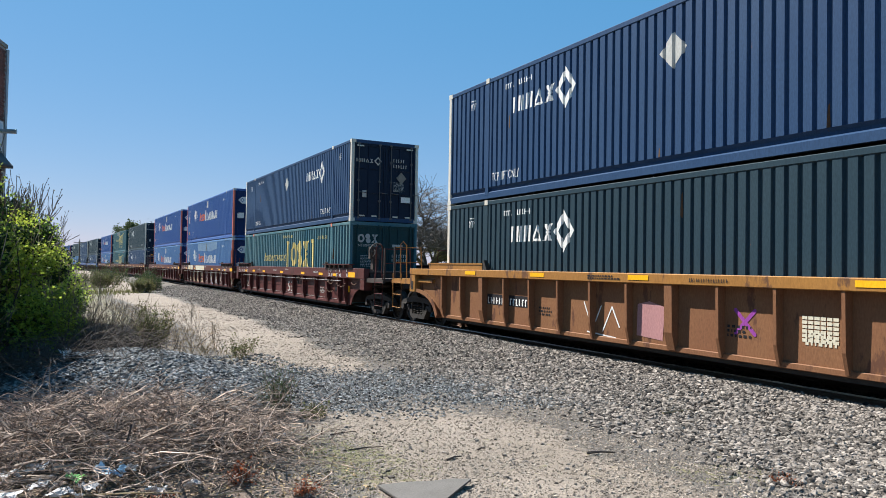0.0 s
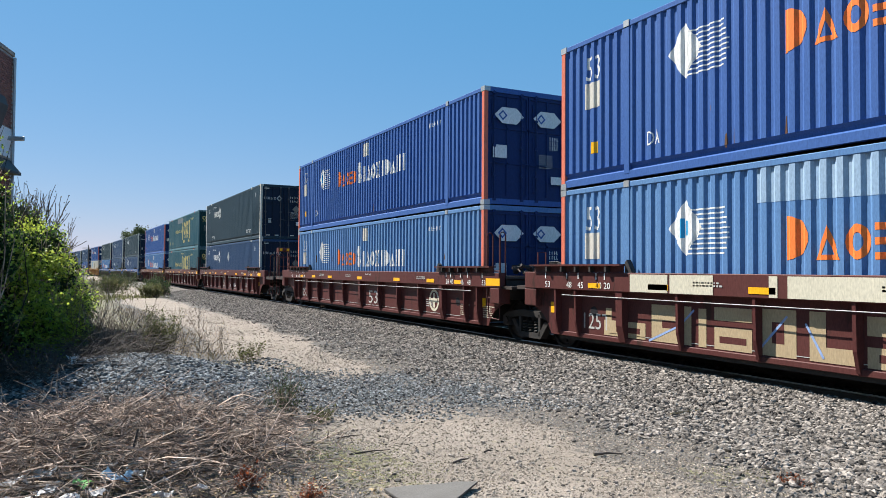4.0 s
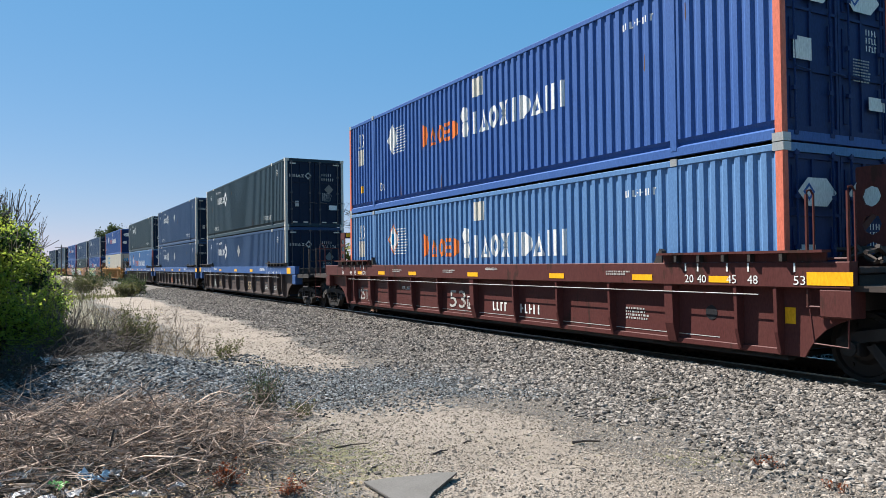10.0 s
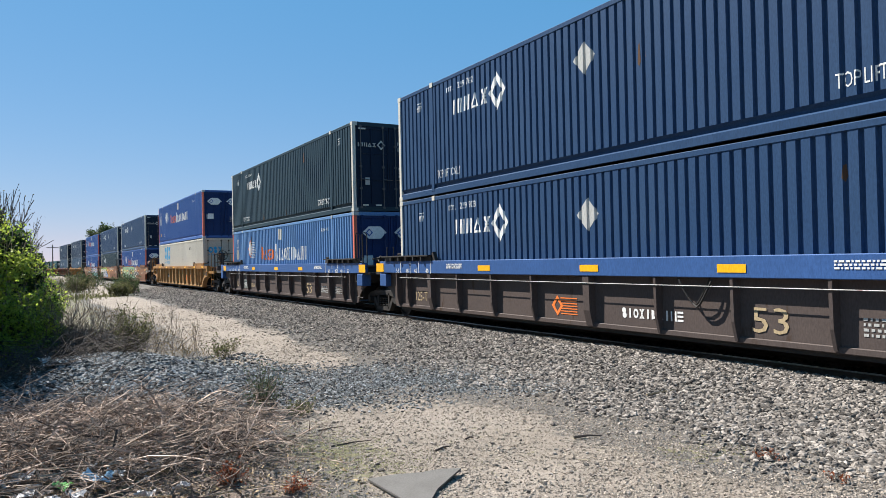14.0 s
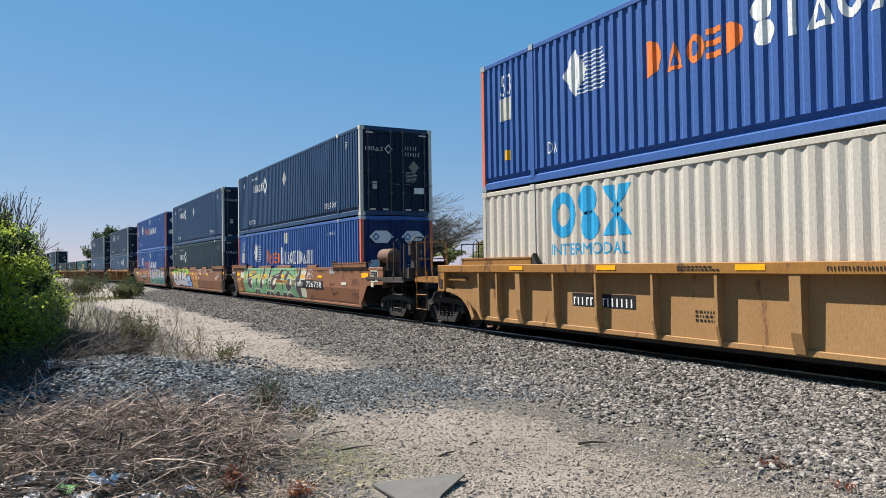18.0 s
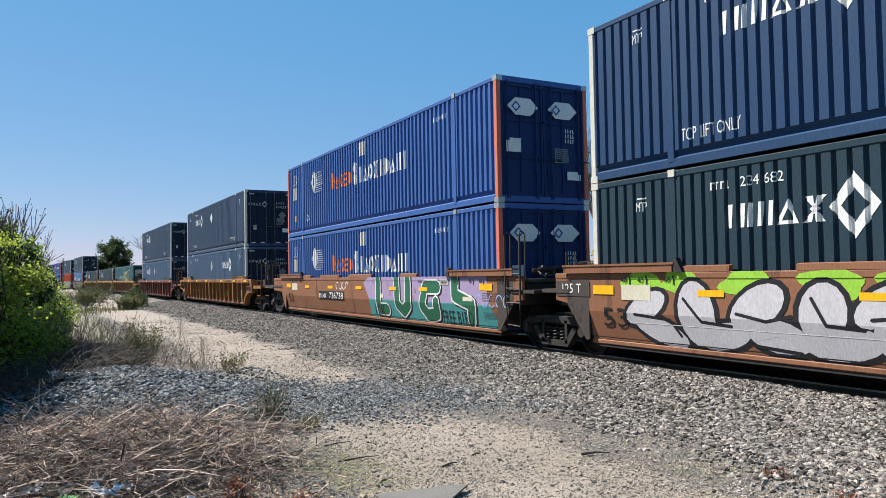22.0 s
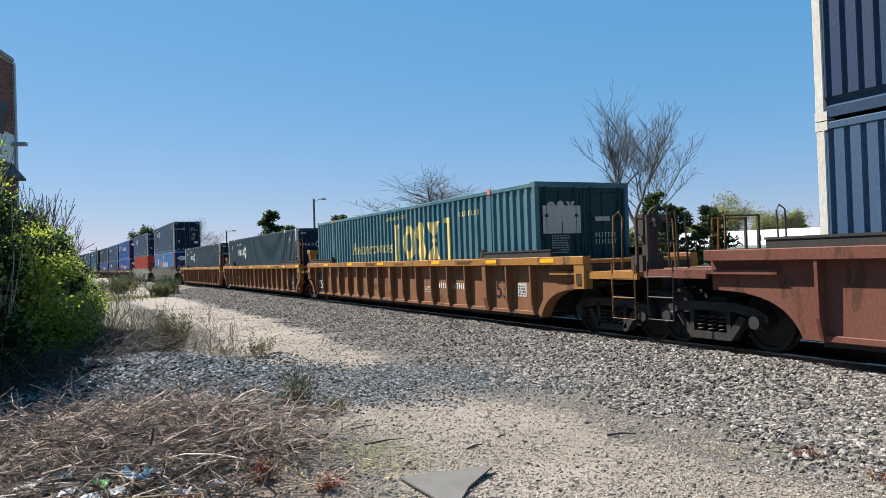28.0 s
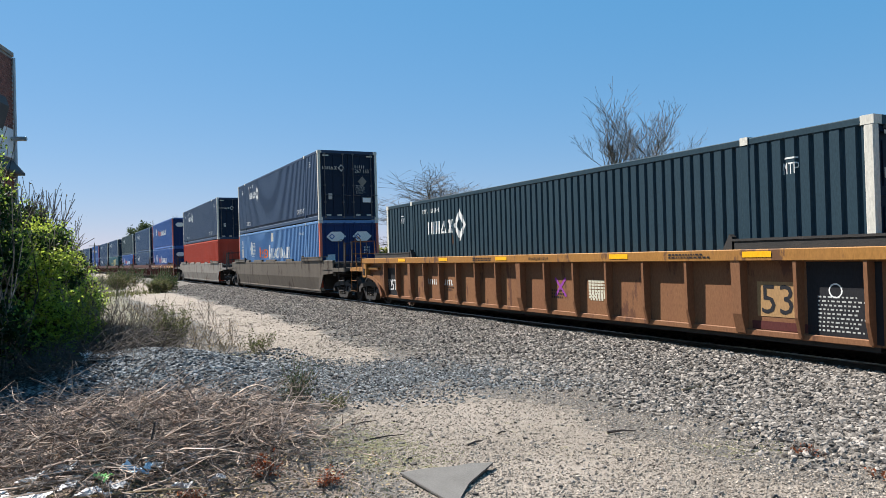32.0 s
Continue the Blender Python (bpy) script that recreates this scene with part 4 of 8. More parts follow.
        if e < 0:
            part("joint_casting", shared("joint_casting", CASTIRON, lambda: bx(bx(Geo(), -0.4, 0.4, 1.3, 2.0, 0.9, 1.25, 0.06), -0.2, 0.2, 1.9, 2.3, 0.95, 1.15, 0.04)), car)
            for x in (-0.86, 0.1, 0.84) if C["deck"] in (YELLOW, YELLOW_RUST) else ():
                part("bracket_post", shared(("bracket_post", x), C["deck"], lambda: Geo().prism([(x - 0.10, 1.5), (x + 0.10, 1.5), (x + 0.17, 2.02), (x - 0.17, 2.02)], 1, *sorted((Y(0.88), Y(1.14))))), car)
                part("bracket_head", shared(("bracket_head", x), C["deck"], lambda: bx(Geo(), x - 0.19, x + 0.19, 0.8, 1.22, 2.02, 2.19, 0.02)), car)


CARS = {
    "ochre": dict(side=OCHRESIDE, chord=YELLOW, rib=OCHRESIDE, deck=YELLOW, plate=YELLOW, rail=YELLOW, pitch=1.01, chord_h=0.17, smooth=False, label="ochre yellow steel well car with upright ribs"),
    "ochre_wide": dict(ribs=[0.0, 1.3, 2.6, 4.0, 5.25, 6.46, 7.28, 8.03], side=TANSIDE, chord=YELLOW, rib=TANSIDE, deck=YELLOW, plate=YELLOW, rail=YELLOW, pitch=1.01, chord_h=0.17, smooth=False, label="ochre yellow steel well car with widely spaced ribs"),
    "ochre_black": dict(side=OCHRESIDE, chord=YELLOW, rib=OCHRESIDE, deck=YELLOW, plate=BLACKIRON, rail=YELLOW_RUST, pitch=1.01, chord_h=0.17, smooth=False, label="ochre yellow steel well car with black end plates"),
    "rusty": dict(side=RUSTSIDE, chord=YELLOW_RUST, rib=YELLOW_RUST, deck=YELLOW_RUST, plate=YELLOW_RUST, rail=YELLOW_RUST, pitch=1.01, chord_h=0.17, smooth=False, label="rust-stained ochre steel well car with upright ribs"),
    "maroon": dict(ribs=[0.0, 1.7, 3.2, 4.7, 6.1, 7.38, 8.03], side=MAROON, chord=MAROON, rib=MAROON, deck=GRIME, plate=MAROON, rail=MAROON, pitch=1.60, chord_h=0.34, smooth=False, label="maroon steel well car with a deep top chord"),
    "faded": dict(side=REDBROWN, chord=REDBROWN, rib=REDBROWN, deck=REDBROWN, plate=BLACKIRON, rail=BLACKIRON, pitch=1.34, chord_h=0.17, smooth=False, label="faded red-brown steel well car with upright ribs"),
    "slate": dict(ribs=[0.0, 1.7, 3.2, 4.7, 6.1, 7.38, 8.03], side=CARGREY, chord=CARBLUE, rib=CARGREY, deck=BLACKIRON, plate=BLACKIRON, rail=BLACKIRON, pitch=1.60, chord_h=0.32, smooth=False, label="grey-brown steel well car with a blue top chord"),
    "brown": dict(side=BROWN, chord=BROWN, rib=BROWN, deck=GRIME, plate=BROWN, rail=GRIME, pitch=0, chord_h=0.10, smooth=True, label="rust brown smooth-sided well car with sprayed graffiti"),
    "dusty": dict(side=CARDUST, chord=CARDUST, rib=CARDUST, deck=CARDUST, plate=CARDUST, rail=BLACKIRON, pitch=0, chord_h=0.10, smooth=True, label="dusty dark grey smooth-sided well car"),
    "pale": dict(side=CARPALE, chord=CARPALE, rib=CARPALE, deck=CARPALE, plate=CARPALE, rail=BLACKIRON, pitch=0, chord_h=0.10, smooth=True, label="pale grey smooth-sided well car"),
}


def well_car(colour, ends, style, seed):
    C = CARS[colour]
    car = thing("well_car", C["label"], "well car", "cars of the train")
    smooth = C["smooth"]
    for s in (-1, 1):
        xs = s * 1.33
        if smooth:
            def sheet():
                """A plain upper sheet, and below its crease a skirt that leans in to a rolled lip."""
                g = Geo()
                fa, fb = (1.86 if q == "c" else 1.02 for q in ends)
                g.prism([(E0 - fa, 1.06), (E0 - 0.62, 1.0), (E0 - 0.02, 0.90), (-E0 + 0.02, 0.90), (-E0 + 0.62, 1.0), (-E0 + fb, 1.06), (-E0 + fb, 1.56), (E0 - fa, 1.56)], 0, *sorted((s * 1.40, s * 1.34)))
                g.prism([(s * 1.4012, 0.90), (s * 1.4012, 0.88), (s * 1.305, 0.37), (s * 1.29, 0.37), (s * 1.29, 0.90)], 1, E0 - 0.02, -E0 + 0.02)
                g.box(*sorted((s * 1.318, s * 1.28)), E0 - 0.04, -E0 + 0.04, 0.29, 0.368, 0.012)
                return g
            for e, q in ((-1, ends[0]), (1, ends[1])):
                Y = lambda d: e * (-E0 + d)
                part("end_panel", shared(("end_panel", e, s), C["side"] if q == "c" else SOOTGREY, lambda: Geo().prism([(Y(0.03), 1.46), (Y(0.66), 1.46), (Y(0.66), 0.98), (Y(0.12), 0.34), (Y(0.03), 0.36)], 0, *sorted((s * 1.404, s * 1.375)))), car)
            for q0, q1 in ((13.9, 13.0), (11.9, 9.9), (9.05, 7.1), (5.06, 4.0)):
                part("ledge", shared(("ledge", s, q0), C["plate"], lambda: Geo().prism([(s * 1.405, 1.574), (s * 1.40, 1.66), (s * 1.32, 1.672), (s * 1.32, 1.574)], 1, E0 + q1, E0 + q0)), car)
        else:
            def sheet():
                g = Geo()
                g.prism(car_side(s, colour, ends), 0, *sorted((xs, s * 1.30)))
                g.box(*sorted((s * 1.375, s * 1.331)), E0 + 0.05, -E0 - 0.05, 0.31, 0.40, 0.01)
                return g
        part("side_sheet", shared(("side_sheet", smooth, s, ends), C["side"], sheet), car)
        ya = E0 - (1.86 if ends[0] == "c" else 1.02)
        yb = -E0 + (1.86 if ends[1] == "c" else 1.02)
        out = 1.50 if not smooth else 1.408
        part("top_chord", shared(("top_chord", s, ends, C["chord_h"], smooth), C["chord"],
             lambda: Geo().box(*sorted((s * out, s * 1.302)), ya, yb, 1.57 - C["chord_h"], 1.572, 0.012)), car)
        if not smooth:
            for e, q in ((-1, ends[0]), (1, ends[1])):
                arc = [p for p in ARCH if p[0] < (1.84 if q == "c" else 1.0)]
                ring = [(e * (-E0 + d), z) for d, z in arc] + [(e * (-E0 + d + 0.02), z - 0.02) for d, z in arc[::-1]]
                band = [(e * (-E0 + d), z) for d, z in arc] + [(e * (-E0 + d - 0.08), z + 0.07) for d, z in arc[::-1]]
                if C["deck"] in (YELLOW, YELLOW_RUST):
                    part("fender", shared(("fender", e, s, q), C["rib"], lambda: Geo().prism(ring, 0, *sorted((s * 1.46, s * 1.20))).prism(band, 0, *sorted((s * 1.461, s * 1.445)))), car)
                if C["chord_h"] > 0.3:
                    d0, d1 = (1.50, 1.88) if q == "c" else (0.62, 1.03)
                    part("end_box", shared(("deep_end_box", e, s, q), C["chord"], lambda: Geo().box(*sorted((s * 1.495, s * 1.20)), *sorted((e * (-E0 + d0), e * (-E0 + d1))), 0.86, 1.225, 0.02)), car)
                if C["deck"] in (YELLOW, YELLOW_RUST):
                    d0, d1 = (1.52, 1.90) if q == "c" else (0.66, 1.04)
                    Y = lambda d: e * (-E0 + d)
                    box_ = part("end_box", shared(("end_box", e, s, q), C["deck"], lambda: Geo().box(*sorted((s * 1.49, s * 1.28)), *sorted((Y(d0), Y(d1))), 0.93, 1.40, 0.03)), car)
                    part("box_slot", shared(("box_slot", e, s, q), BLACKIRON, lambda: Geo().box(*sorted((s * 1.496, s * 1.47)), *sorted((Y(d0 + 0.12), Y(d1 - 0.12))), 1.0, 1.22, 0.03)), box_)
            if C["chord_h"] > 0.3:
                part("brake_rod", shared(("brake_rod", s), INK_DULL, lambda: Geo().tube([(s * 1.492, E0 + 0.3, 1.125), (s * 1.492, 0, 1.12), (s * 1.492, -E0 - 0.3, 1.125)], 0.008, 6)), car, "thin bright rod under the top chord")
            n = round(LONG / C["pitch"])
            at = [-d for d in C["ribs"][:0:-1]] + C["ribs"] if "ribs" in C else [E0 + 0.05 + k * (LONG - 0.1) / n for k in range(n + 1)]
            n = len(at) - 1
            for k, y in enumerate(at):
                wide = 0.085 if k in (2, n - 2, n // 2) else 0.026
                top = 1.57 - C["chord_h"]
                part("rib", shared(("rib", s, top, wide), C["rib"], lambda: Geo().prism([(s * 1.332, 0.33), (s * 1.40, 0.34), (s * 1.47, 0.62), (s * 1.485, top), (s * 1.332, top)], 1, -wide, wide)),
                     car, at=pose(0, y, 0))
    part("well_floor", shared("well_floor", BLACKIRON, lambda: Geo().box(-1.30, 1.30, E0, E0 + 2.5, 0.26, 0.325).box(-1.30, 1.30, -E0 - 2.5, -E0, 0.26, 0.325)
         .box(-1.30, 1.30, -0.6, 0.6, 0.26, 0.325).box(-1.30, -1.15, E0, -E0, 0.24, 0.325).box(1.15, 1.30, E0, -E0, 0.24, 0.325)), car)
    for e, q in ((-1, ends[0]), (1, ends[1])):
        gear(car, e, q, C, style, seed)
    if ends[0] == "c":
        bogie(car, E0 - 2.17, seed)
    else:
        bogie(car, E0 - 1.68, seed)
    if ends[1] == "c":
        bogie(car, -E0 + 2.17, seed + 1)
    return car


def car_mark(car, name, polys, q, z, mat, key, label="", smooth=False, chord=False):
    """Lettering or spray paint on the near side of a car; q: metres from the door end of its container."""
    x = -1.506 if chord else (-1.402 if smooth else -1.334)
    part(name, shared((name, "car", key), mat, lambda: on_side(polys(), E0 + q, z, [(-20, x), (20, x)])), car, label)


# the train: upper box, lower box, car, ends (c coupler, a joint), what stands at the leading end, metres to the next
TRAIN = [
    ("navy", "charcoal", "ochre", "ac", "wheel"),
    ("navy", "teal", "maroon", "ca", "midwheel"), ("blue", "blue_faded", "maroon", "aa", ""), ("blue", "blue_faded", "maroon", "ac", ""),
    ("charcoal", "navy", "maroon", "ca", "tower"), ("teal", "teal", "maroon", "aa", "tower"), ("blue", "blue_faded", "maroon", "ac", "tower"),
    ("charcoal", "navy", "slate", "ca", ""), ("navy", "navy", "slate", "aa", ""), ("charcoal", "blue_faded", "slate", "ac", ""),
    ("blue", "cream", "ochre_wide", "cc", "wheel"),
    ("navy", "blue", "brown", "ca", "tank"), ("navy", "charcoal", "brown", "aa", ""), ("blue", "blue", "brown", "ac", ""),
    ("navy_dark", "navy_faded", "rusty", "cc", "wheel"), ("navy_dark", "navy_faded", "faded", "cc", ""),
    (None, "teal", "ochre_black", "ca", "wheel"), (None, "charcoal", "ochre_black", "aa", ""), (None, "charcoal", "ochre_black", "ac", ""),
    ("navy_dark", "blue_faded", "dusty", "cc", ""), ("navy_dark", "red", "pale", "cc", ""),
    ("blue", "blue", "maroon", "ca", ""), ("navy", "navy", "maroon", "aa", ""), ("charcoal", "blue", "maroon", "ac", ""),
    ("navy", "teal", "maroon", "ca", ""), ("navy", "navy", "maroon", "aa", ""), ("blue", "blue", "maroon", "ac", ""),
    ("navy", "charcoal", "ochre", "ca", ""), ("charcoal", "navy", "ochre", "aa", ""), ("navy", "navy", "ochre", "ac", ""),
]
STARTS = [0.80, 24.24, 43.64, 62.95, 86.25, 105.75, 125.21, 148.67, 168.27, 187.82, 211.24, 234.75, 254.45, 273.82, 297.27, 320.56, 343.53, 363.04, 382.56, 405.98, 429.2]
while len(STARTS) < len(TRAIN):
    STARTS.append(STARTS[-1] + (19.51 if TRAIN[len(STARTS)][3][0] == "a" else 23.36))
NUMBERS = {(9, 1): "259 762", (9, 0): "259 908", (8, 0): "266 174", (13, 0): "234 682", (18, 0): "235 757", (20, 1): "267 153"}
CAR_OF, BOX = [], {}
for k, (upper, lower, colour, ends, style) in enumerate(TRAIN):
    middle = STARTS[k] - E0
    car = well_car(colour, ends, style, k)
    CAR_OF.append(car)
    MOVING.append((car, middle, 0.0))
    full = 2 if k < 21 else 1
    low = container(lower, KINDS[lower]["label"] + ", lower tier", full, 3 * k + 1, 5.4 if k == 14 else 13.1, k + 1 in (5, 8, 9, 15, 16), NUMBERS.get((k + 1, 0), ""))
    BOX[k + 1, 0] = low
    MOVING.append((low, middle, 0.328))
    if upper:
        up = container(upper, KINDS[upper]["label"] + ", upper tier", full, 3 * k + 2, 5.25 if k == 1 else 13.1, k + 1 in (1, 2, 9, 12, 13, 15), NUMBERS.get((k + 1, 1), ""))
        BOX[k + 1, 1] = up
        MOVING.append((up, middle, 0.328 + HIGH + 0.012))


# ---------------------------------------------------------------- lettering and spray paint on the cars
Z_SMOOTH = [(0.372, -1.3070), (0.88, -1.4025), (0.90, -1.4025), (1.469, -1.4025), (1.4695, -1.411), (1.572, -1.411)]
Z_RIB = [(0.0, -1.334), (1.5, -1.334)]


def stroke(pts, w, joints=True):
    """A painted line through the points: a quad for each stretch, a disc at each bend."""
    out = []
    for (x0, y0), (x1, y1) in zip(pts, pts[1:]):
        d = math.hypot(x1 - x0, y1 - y0) or 1e-6
        nx_, ny_ = -(y1 - y0) / d * w / 2, (x1 - x0) / d * w / 2
        out.append([(x0 + nx_, y0 + ny_), (x0 - nx_, y0 - ny_), (x1 - nx_, y1 - ny_), (x1 + nx_, y1 + ny_)])
    if joints:
        out += [disc(x, y, w / 2, 8) for x, y in pts]
    return out


def arc_pts(u, v, rx, ry, a0, a1, n=9):
    return [(u + rx * math.cos(radians(a0 + (a1 - a0) * k / n)), v + ry * math.sin(radians(a0 + (a1 - a0) * k / n))) for k in range(n + 1)]


def blob(u, v, rx, ry, seed, n=22, rough=0.22):
    """A lumpy filled patch, as triangles round its middle."""
    r = random.Random(seed)
    ph = [r.uniform(0, 6.283) for _ in range(3)]
    q = []
    for k in range(n):
        a = 2 * math.pi * k / n
        f = 1 + rough * (math.sin(2 * a + ph[0]) * 0.5 + math.sin(3 * a + ph[1]) * 0.5 + math.sin(5 * a + ph[2]) * 0.35)
        q.append((u + rx * f * math.cos(a), v + ry * f * math.sin(a)))
    return [[(u, v), q[k], q[(k + 1) % n]] for k in range(n)]


def on_body(polys, q, prof, lift):
    """Paint on a car's near side, q metres from the leading box's door end, heights given in the polygons."""
    g = Geo()
    for i, p in enumerate(polys):
        w = [(v, E0 + q - u) for u, v in p]
        for (za, xa), (zb, xb) in zip(prof, prof[1:]):
            c = clip(w, za, zb)
            if len(c) >= 3:
                g.add([(xa + (xb - xa) * (z - za) / (zb - za) - lift - 0.000012 * (i % 90), y, z) for z, y in c], [tuple(range(len(c)))])
    return g


def spray(k, name, polys, q, mat, layer=1, label="", smooth=True):
    car = CAR_OF[k - 1]
    part(name, on_body(polys, q, Z_SMOOTH if smooth else Z_RIB, 0.0014 * layer).mesh(name, mat), car, label)


def chord_mark(k, name, polys, q, z, mat, label=""):
    car = CAR_OF[k - 1]
    x = -1.503 if not CARS[TRAIN[k - 1][2]]["smooth"] else -1.412
    part(name, on_side(polys, E0 + q, z, [(-20, x), (20, x)]).mesh(name, mat), car, label)


TAUPE = paint("purple_grey_spray_paint", (0.085, 0.065, 0.075), wear_at=0.8)
SPRING = paint("mint_green_spray_paint", (0.16, 0.36, 0.22), wear_at=0.8, second=(0.24, 0.40, 0.18), mix=0.8)
OLIVEY = paint("yellow_green_spray_paint", (0.42, 0.43, 0.12), wear_at=0.8, second=(0.36, 0.40, 0.2), mix=0.8)
PRIMERGREY = paint("grey_green_patch", (0.16, 0.175, 0.16), wear_at=0.74)
TANPANEL = paint("tan_panel_paint", (0.33, 0.20, 0.095), wear_at=0.72)
MINTPALE = paint("pale_mint_spray_paint", (0.42, 0.52, 0.40), wear_at=0.8)
BOTTLEMINT = paint("deep_mint_spray_paint", (0.13, 0.30, 0.17), wear_at=0.8, second=(0.17, 0.33, 0.15), mix=0.8)
MIST = paint("cream_spray_paint", (0.58, 0.54, 0.42), wear_at=0.8)
SILVER = paint("silver_grey_spray_paint", (0.50, 0.48, 0.50), wear_at=0.8)
SKYBLUE = paint("pale_blue_spray_paint", (0.27, 0.37, 0.60), wear_at=0.8)
LIME = paint("lime_green_spray_paint", (0.28, 0.52, 0.06), wear_at=0.8)
LILAC = paint("lilac_spray_paint", (0.30, 0.24, 0.38), wear_at=0.8, second=(0.36, 0.29, 0.42))
TEALY = paint("turquoise_spray_paint", (0.07, 0.28, 0.27), wear_at=0.8)
BOTTLE = paint("bottle_green_spray_paint", (0.03, 0.13, 0.075), wear_at=0.8)
KHAKI = paint("khaki_spray_paint", (0.40, 0.31, 0.19), wear_at=0.74, second=(0.34, 0.26, 0.16))
OXBLOOD = paint("dark_red_block_paint", (0.20, 0.035, 0.03), wear_at=0.72)
OCHREBOX = paint("ochre_panel_paint", (0.46, 0.25, 0.085), wear_at=0.74)
VIOLET = paint("violet_spray_paint", (0.26, 0.06, 0.28), wear_at=0.8)

# reflector strips and size marks along the top chords
for k, row in enumerate(TRAIN, 1):
    col = row[2]
    if k > 22:
        continue
    if col == "maroon":
        for q in (13.4, 11.35, 8.2, 5.05, 2.75):
            chord_mark(k, "reflector_strip", [rect(0, 0, 0.46, 0.095)], q, 1.29, REFLECT)
        chord_mark(k, "reflector_strip", [rect(0, 0, 0.62, 0.17)], -0.45, 1.27, REFLECT)
        for e, base in ((1, 14.55), (-1, 1.60)):
            for d, word in zip((0.0, 0.24, 0.78, 1.14, 1.86), ("20", "40", "45", "48", "53")):
                chord_mark(k, "size_stencil", text_polys(word, 0.17, 0.12), base + e * d, 1.27, INK_WHITE)
                chord_mark(k, "tick_line", [rect(0, 0, 0.03, 0.12)], base + e * d, 1.44, INK_WHITE)
            chord_mark(k, "reflector_strip", [rect(0, 0, 0.36, 0.095)], base + e * 0.46, 1.28, REFLECT)
        for q in (0.35, 15.95):
            spray(k, "drain_hole", [disc(0, 0.82, 0.11, 18)], q + 0.9 * (1 if q < 8 else -1), INK_BLACK, 1, "", False)
            spray(k, "sticker", [rect(0, 0.74, 0.16, 0.22)], q - 0.35 if q < 8 else q + 0.5, REFLECT, 1, "small yellow sticker", False)
        for q in (12.4, 9.4, 3.4):
            chord_mark(k, "notice", bars(2, 0.6, 0.09, 0.4, k), q, 1.37, INK_GREY)
        chord_mark(k, "serial_number", ticks(1, 0.5, 0.07, k), 7.4, 1.44, INK_WHITE)
    elif col == "slate":
        for q in (11.75, 8.2, 5.1):
            chord_mark(k, "reflector_strip", [rect(0, 0, 0.5, 0.12)], q, 1.33, REFLECT)
        chord_mark(k, "reflector_strip", [rect(0, 0, 0.5, 0.24)], -0.8, 1.28, REFLECT)
        chord_mark(k, "reflector_strip", [rect(0, 0, 0.5, 0.24)], 17.4, 1.28, REFLECT)
        for e, base in ((1, 14.0), (-1, 2.2)):
            for j, word in enumerate(("40", "45", "48", "53")):
                chord_mark(k, "size_stencil", text_polys(word, 0.17, 0.11), base + e * (0.3, 0.95, 1.45, 2.04)[j], 1.26, INK_WHITE)
                chord_mark(k, "tick_line", [rect(0, 0, 0.02, 0.32)], base + e * ((0.3, 0.95, 1.45, 2.04)[j] - 0.26), 1.25, INK_WHITE)
        for q in (13.2, 3.3):
            chord_mark(k, "notice", bars(3, 0.9, 0.13, 0.4, k), q, 1.38, INK_WHITE)
    elif col in ("ochre", "ochre_black", "ochre_wide", "rusty"):
        for q in (14.8, 12.0, 9.0, 4.9, 1.9, -0.4):
            chord_mark(k, "reflector_strip", [rect(0, 0, 0.5, 0.085)], q, 1.455, REFLECT)
        chord_mark(k, "serial_number", ticks(1, 0.75, 0.08, k), 7.6, 1.45, INK_BLACK)
        chord_mark(k, "notice", bars(2, 0.9, 0.09, 0.4, k + 1), 10.1, 1.45, INK_BLACK)
        chord_mark(k, "notice", bars(2, 0.9, 0.09, 0.4, k + 2), 3.4, 1.45, INK_BLACK)
    elif col == "faded":
        for q in (12, 8.2, 4.5, -0.4):
            chord_mark(k, "reflector_strip", [rect(0, 0, 0.42, 0.08)], q, 1.455, REFLECT)

# ribbed maroon cars
for k in (2, 3, 4, 5, 6, 7, 22, 23, 24):
    spray(k, "length_numeral", shift(text_polys("53", 0.78, 0.42), 0, 0.52), 7.5 if k < 5 else 9.36, INK_DULL, 3, "large white painted numerals", False)
    spray(k, "rating_stencil", shift(text_polys("125T", 0.78, 0.30), 0, 0.50), 15.35, INK_DULL, 1, "", False)
    if k > 4:
        spray(k, "plate_box", [rect(0, 0.52, 0.24, 0.03), rect(0, 0.79, 0.24, 0.03), rect(0, 0.52, 0.03, 0.3), rect(0.21, 0.52, 0.03, 0.3)] + shift(text_polys("H", 0.08, 0.1), 0.08, 0.57), 8.5, INK_WHITE, 1, "", False)
        spray(k, "serial_number", shift(ticks(1, 0.62, 0.26, k), 0, 0.54), 7.38, INK_WHITE, 1, "", False)
        if k != 5:
            spray(k, "serial_number", shift(ticks(1, 0.72, 0.26, k + 3), 0, 0.54), 6.3, INK_WHITE, 1, "", False)
        spray(k, "load_stencil", shift(text_polys("PER UNIT", 0.5, 0.09), 0, 0.88), 12.1, INK_WHITE, 1, "", False)
    spray(k, "notice", shift(bars(4, 0.55, 0.22, 0.4, k + 5), 0, 0.62), 3.1, INK_GREY, 1, "", False)
    # flat grey stripe painted for the light along the lower step's edge
    spray(k, "lower_line", [rect(0, 0.455, 13.5, 0.012)], 14.6, INK_GREY, 1, "", False)

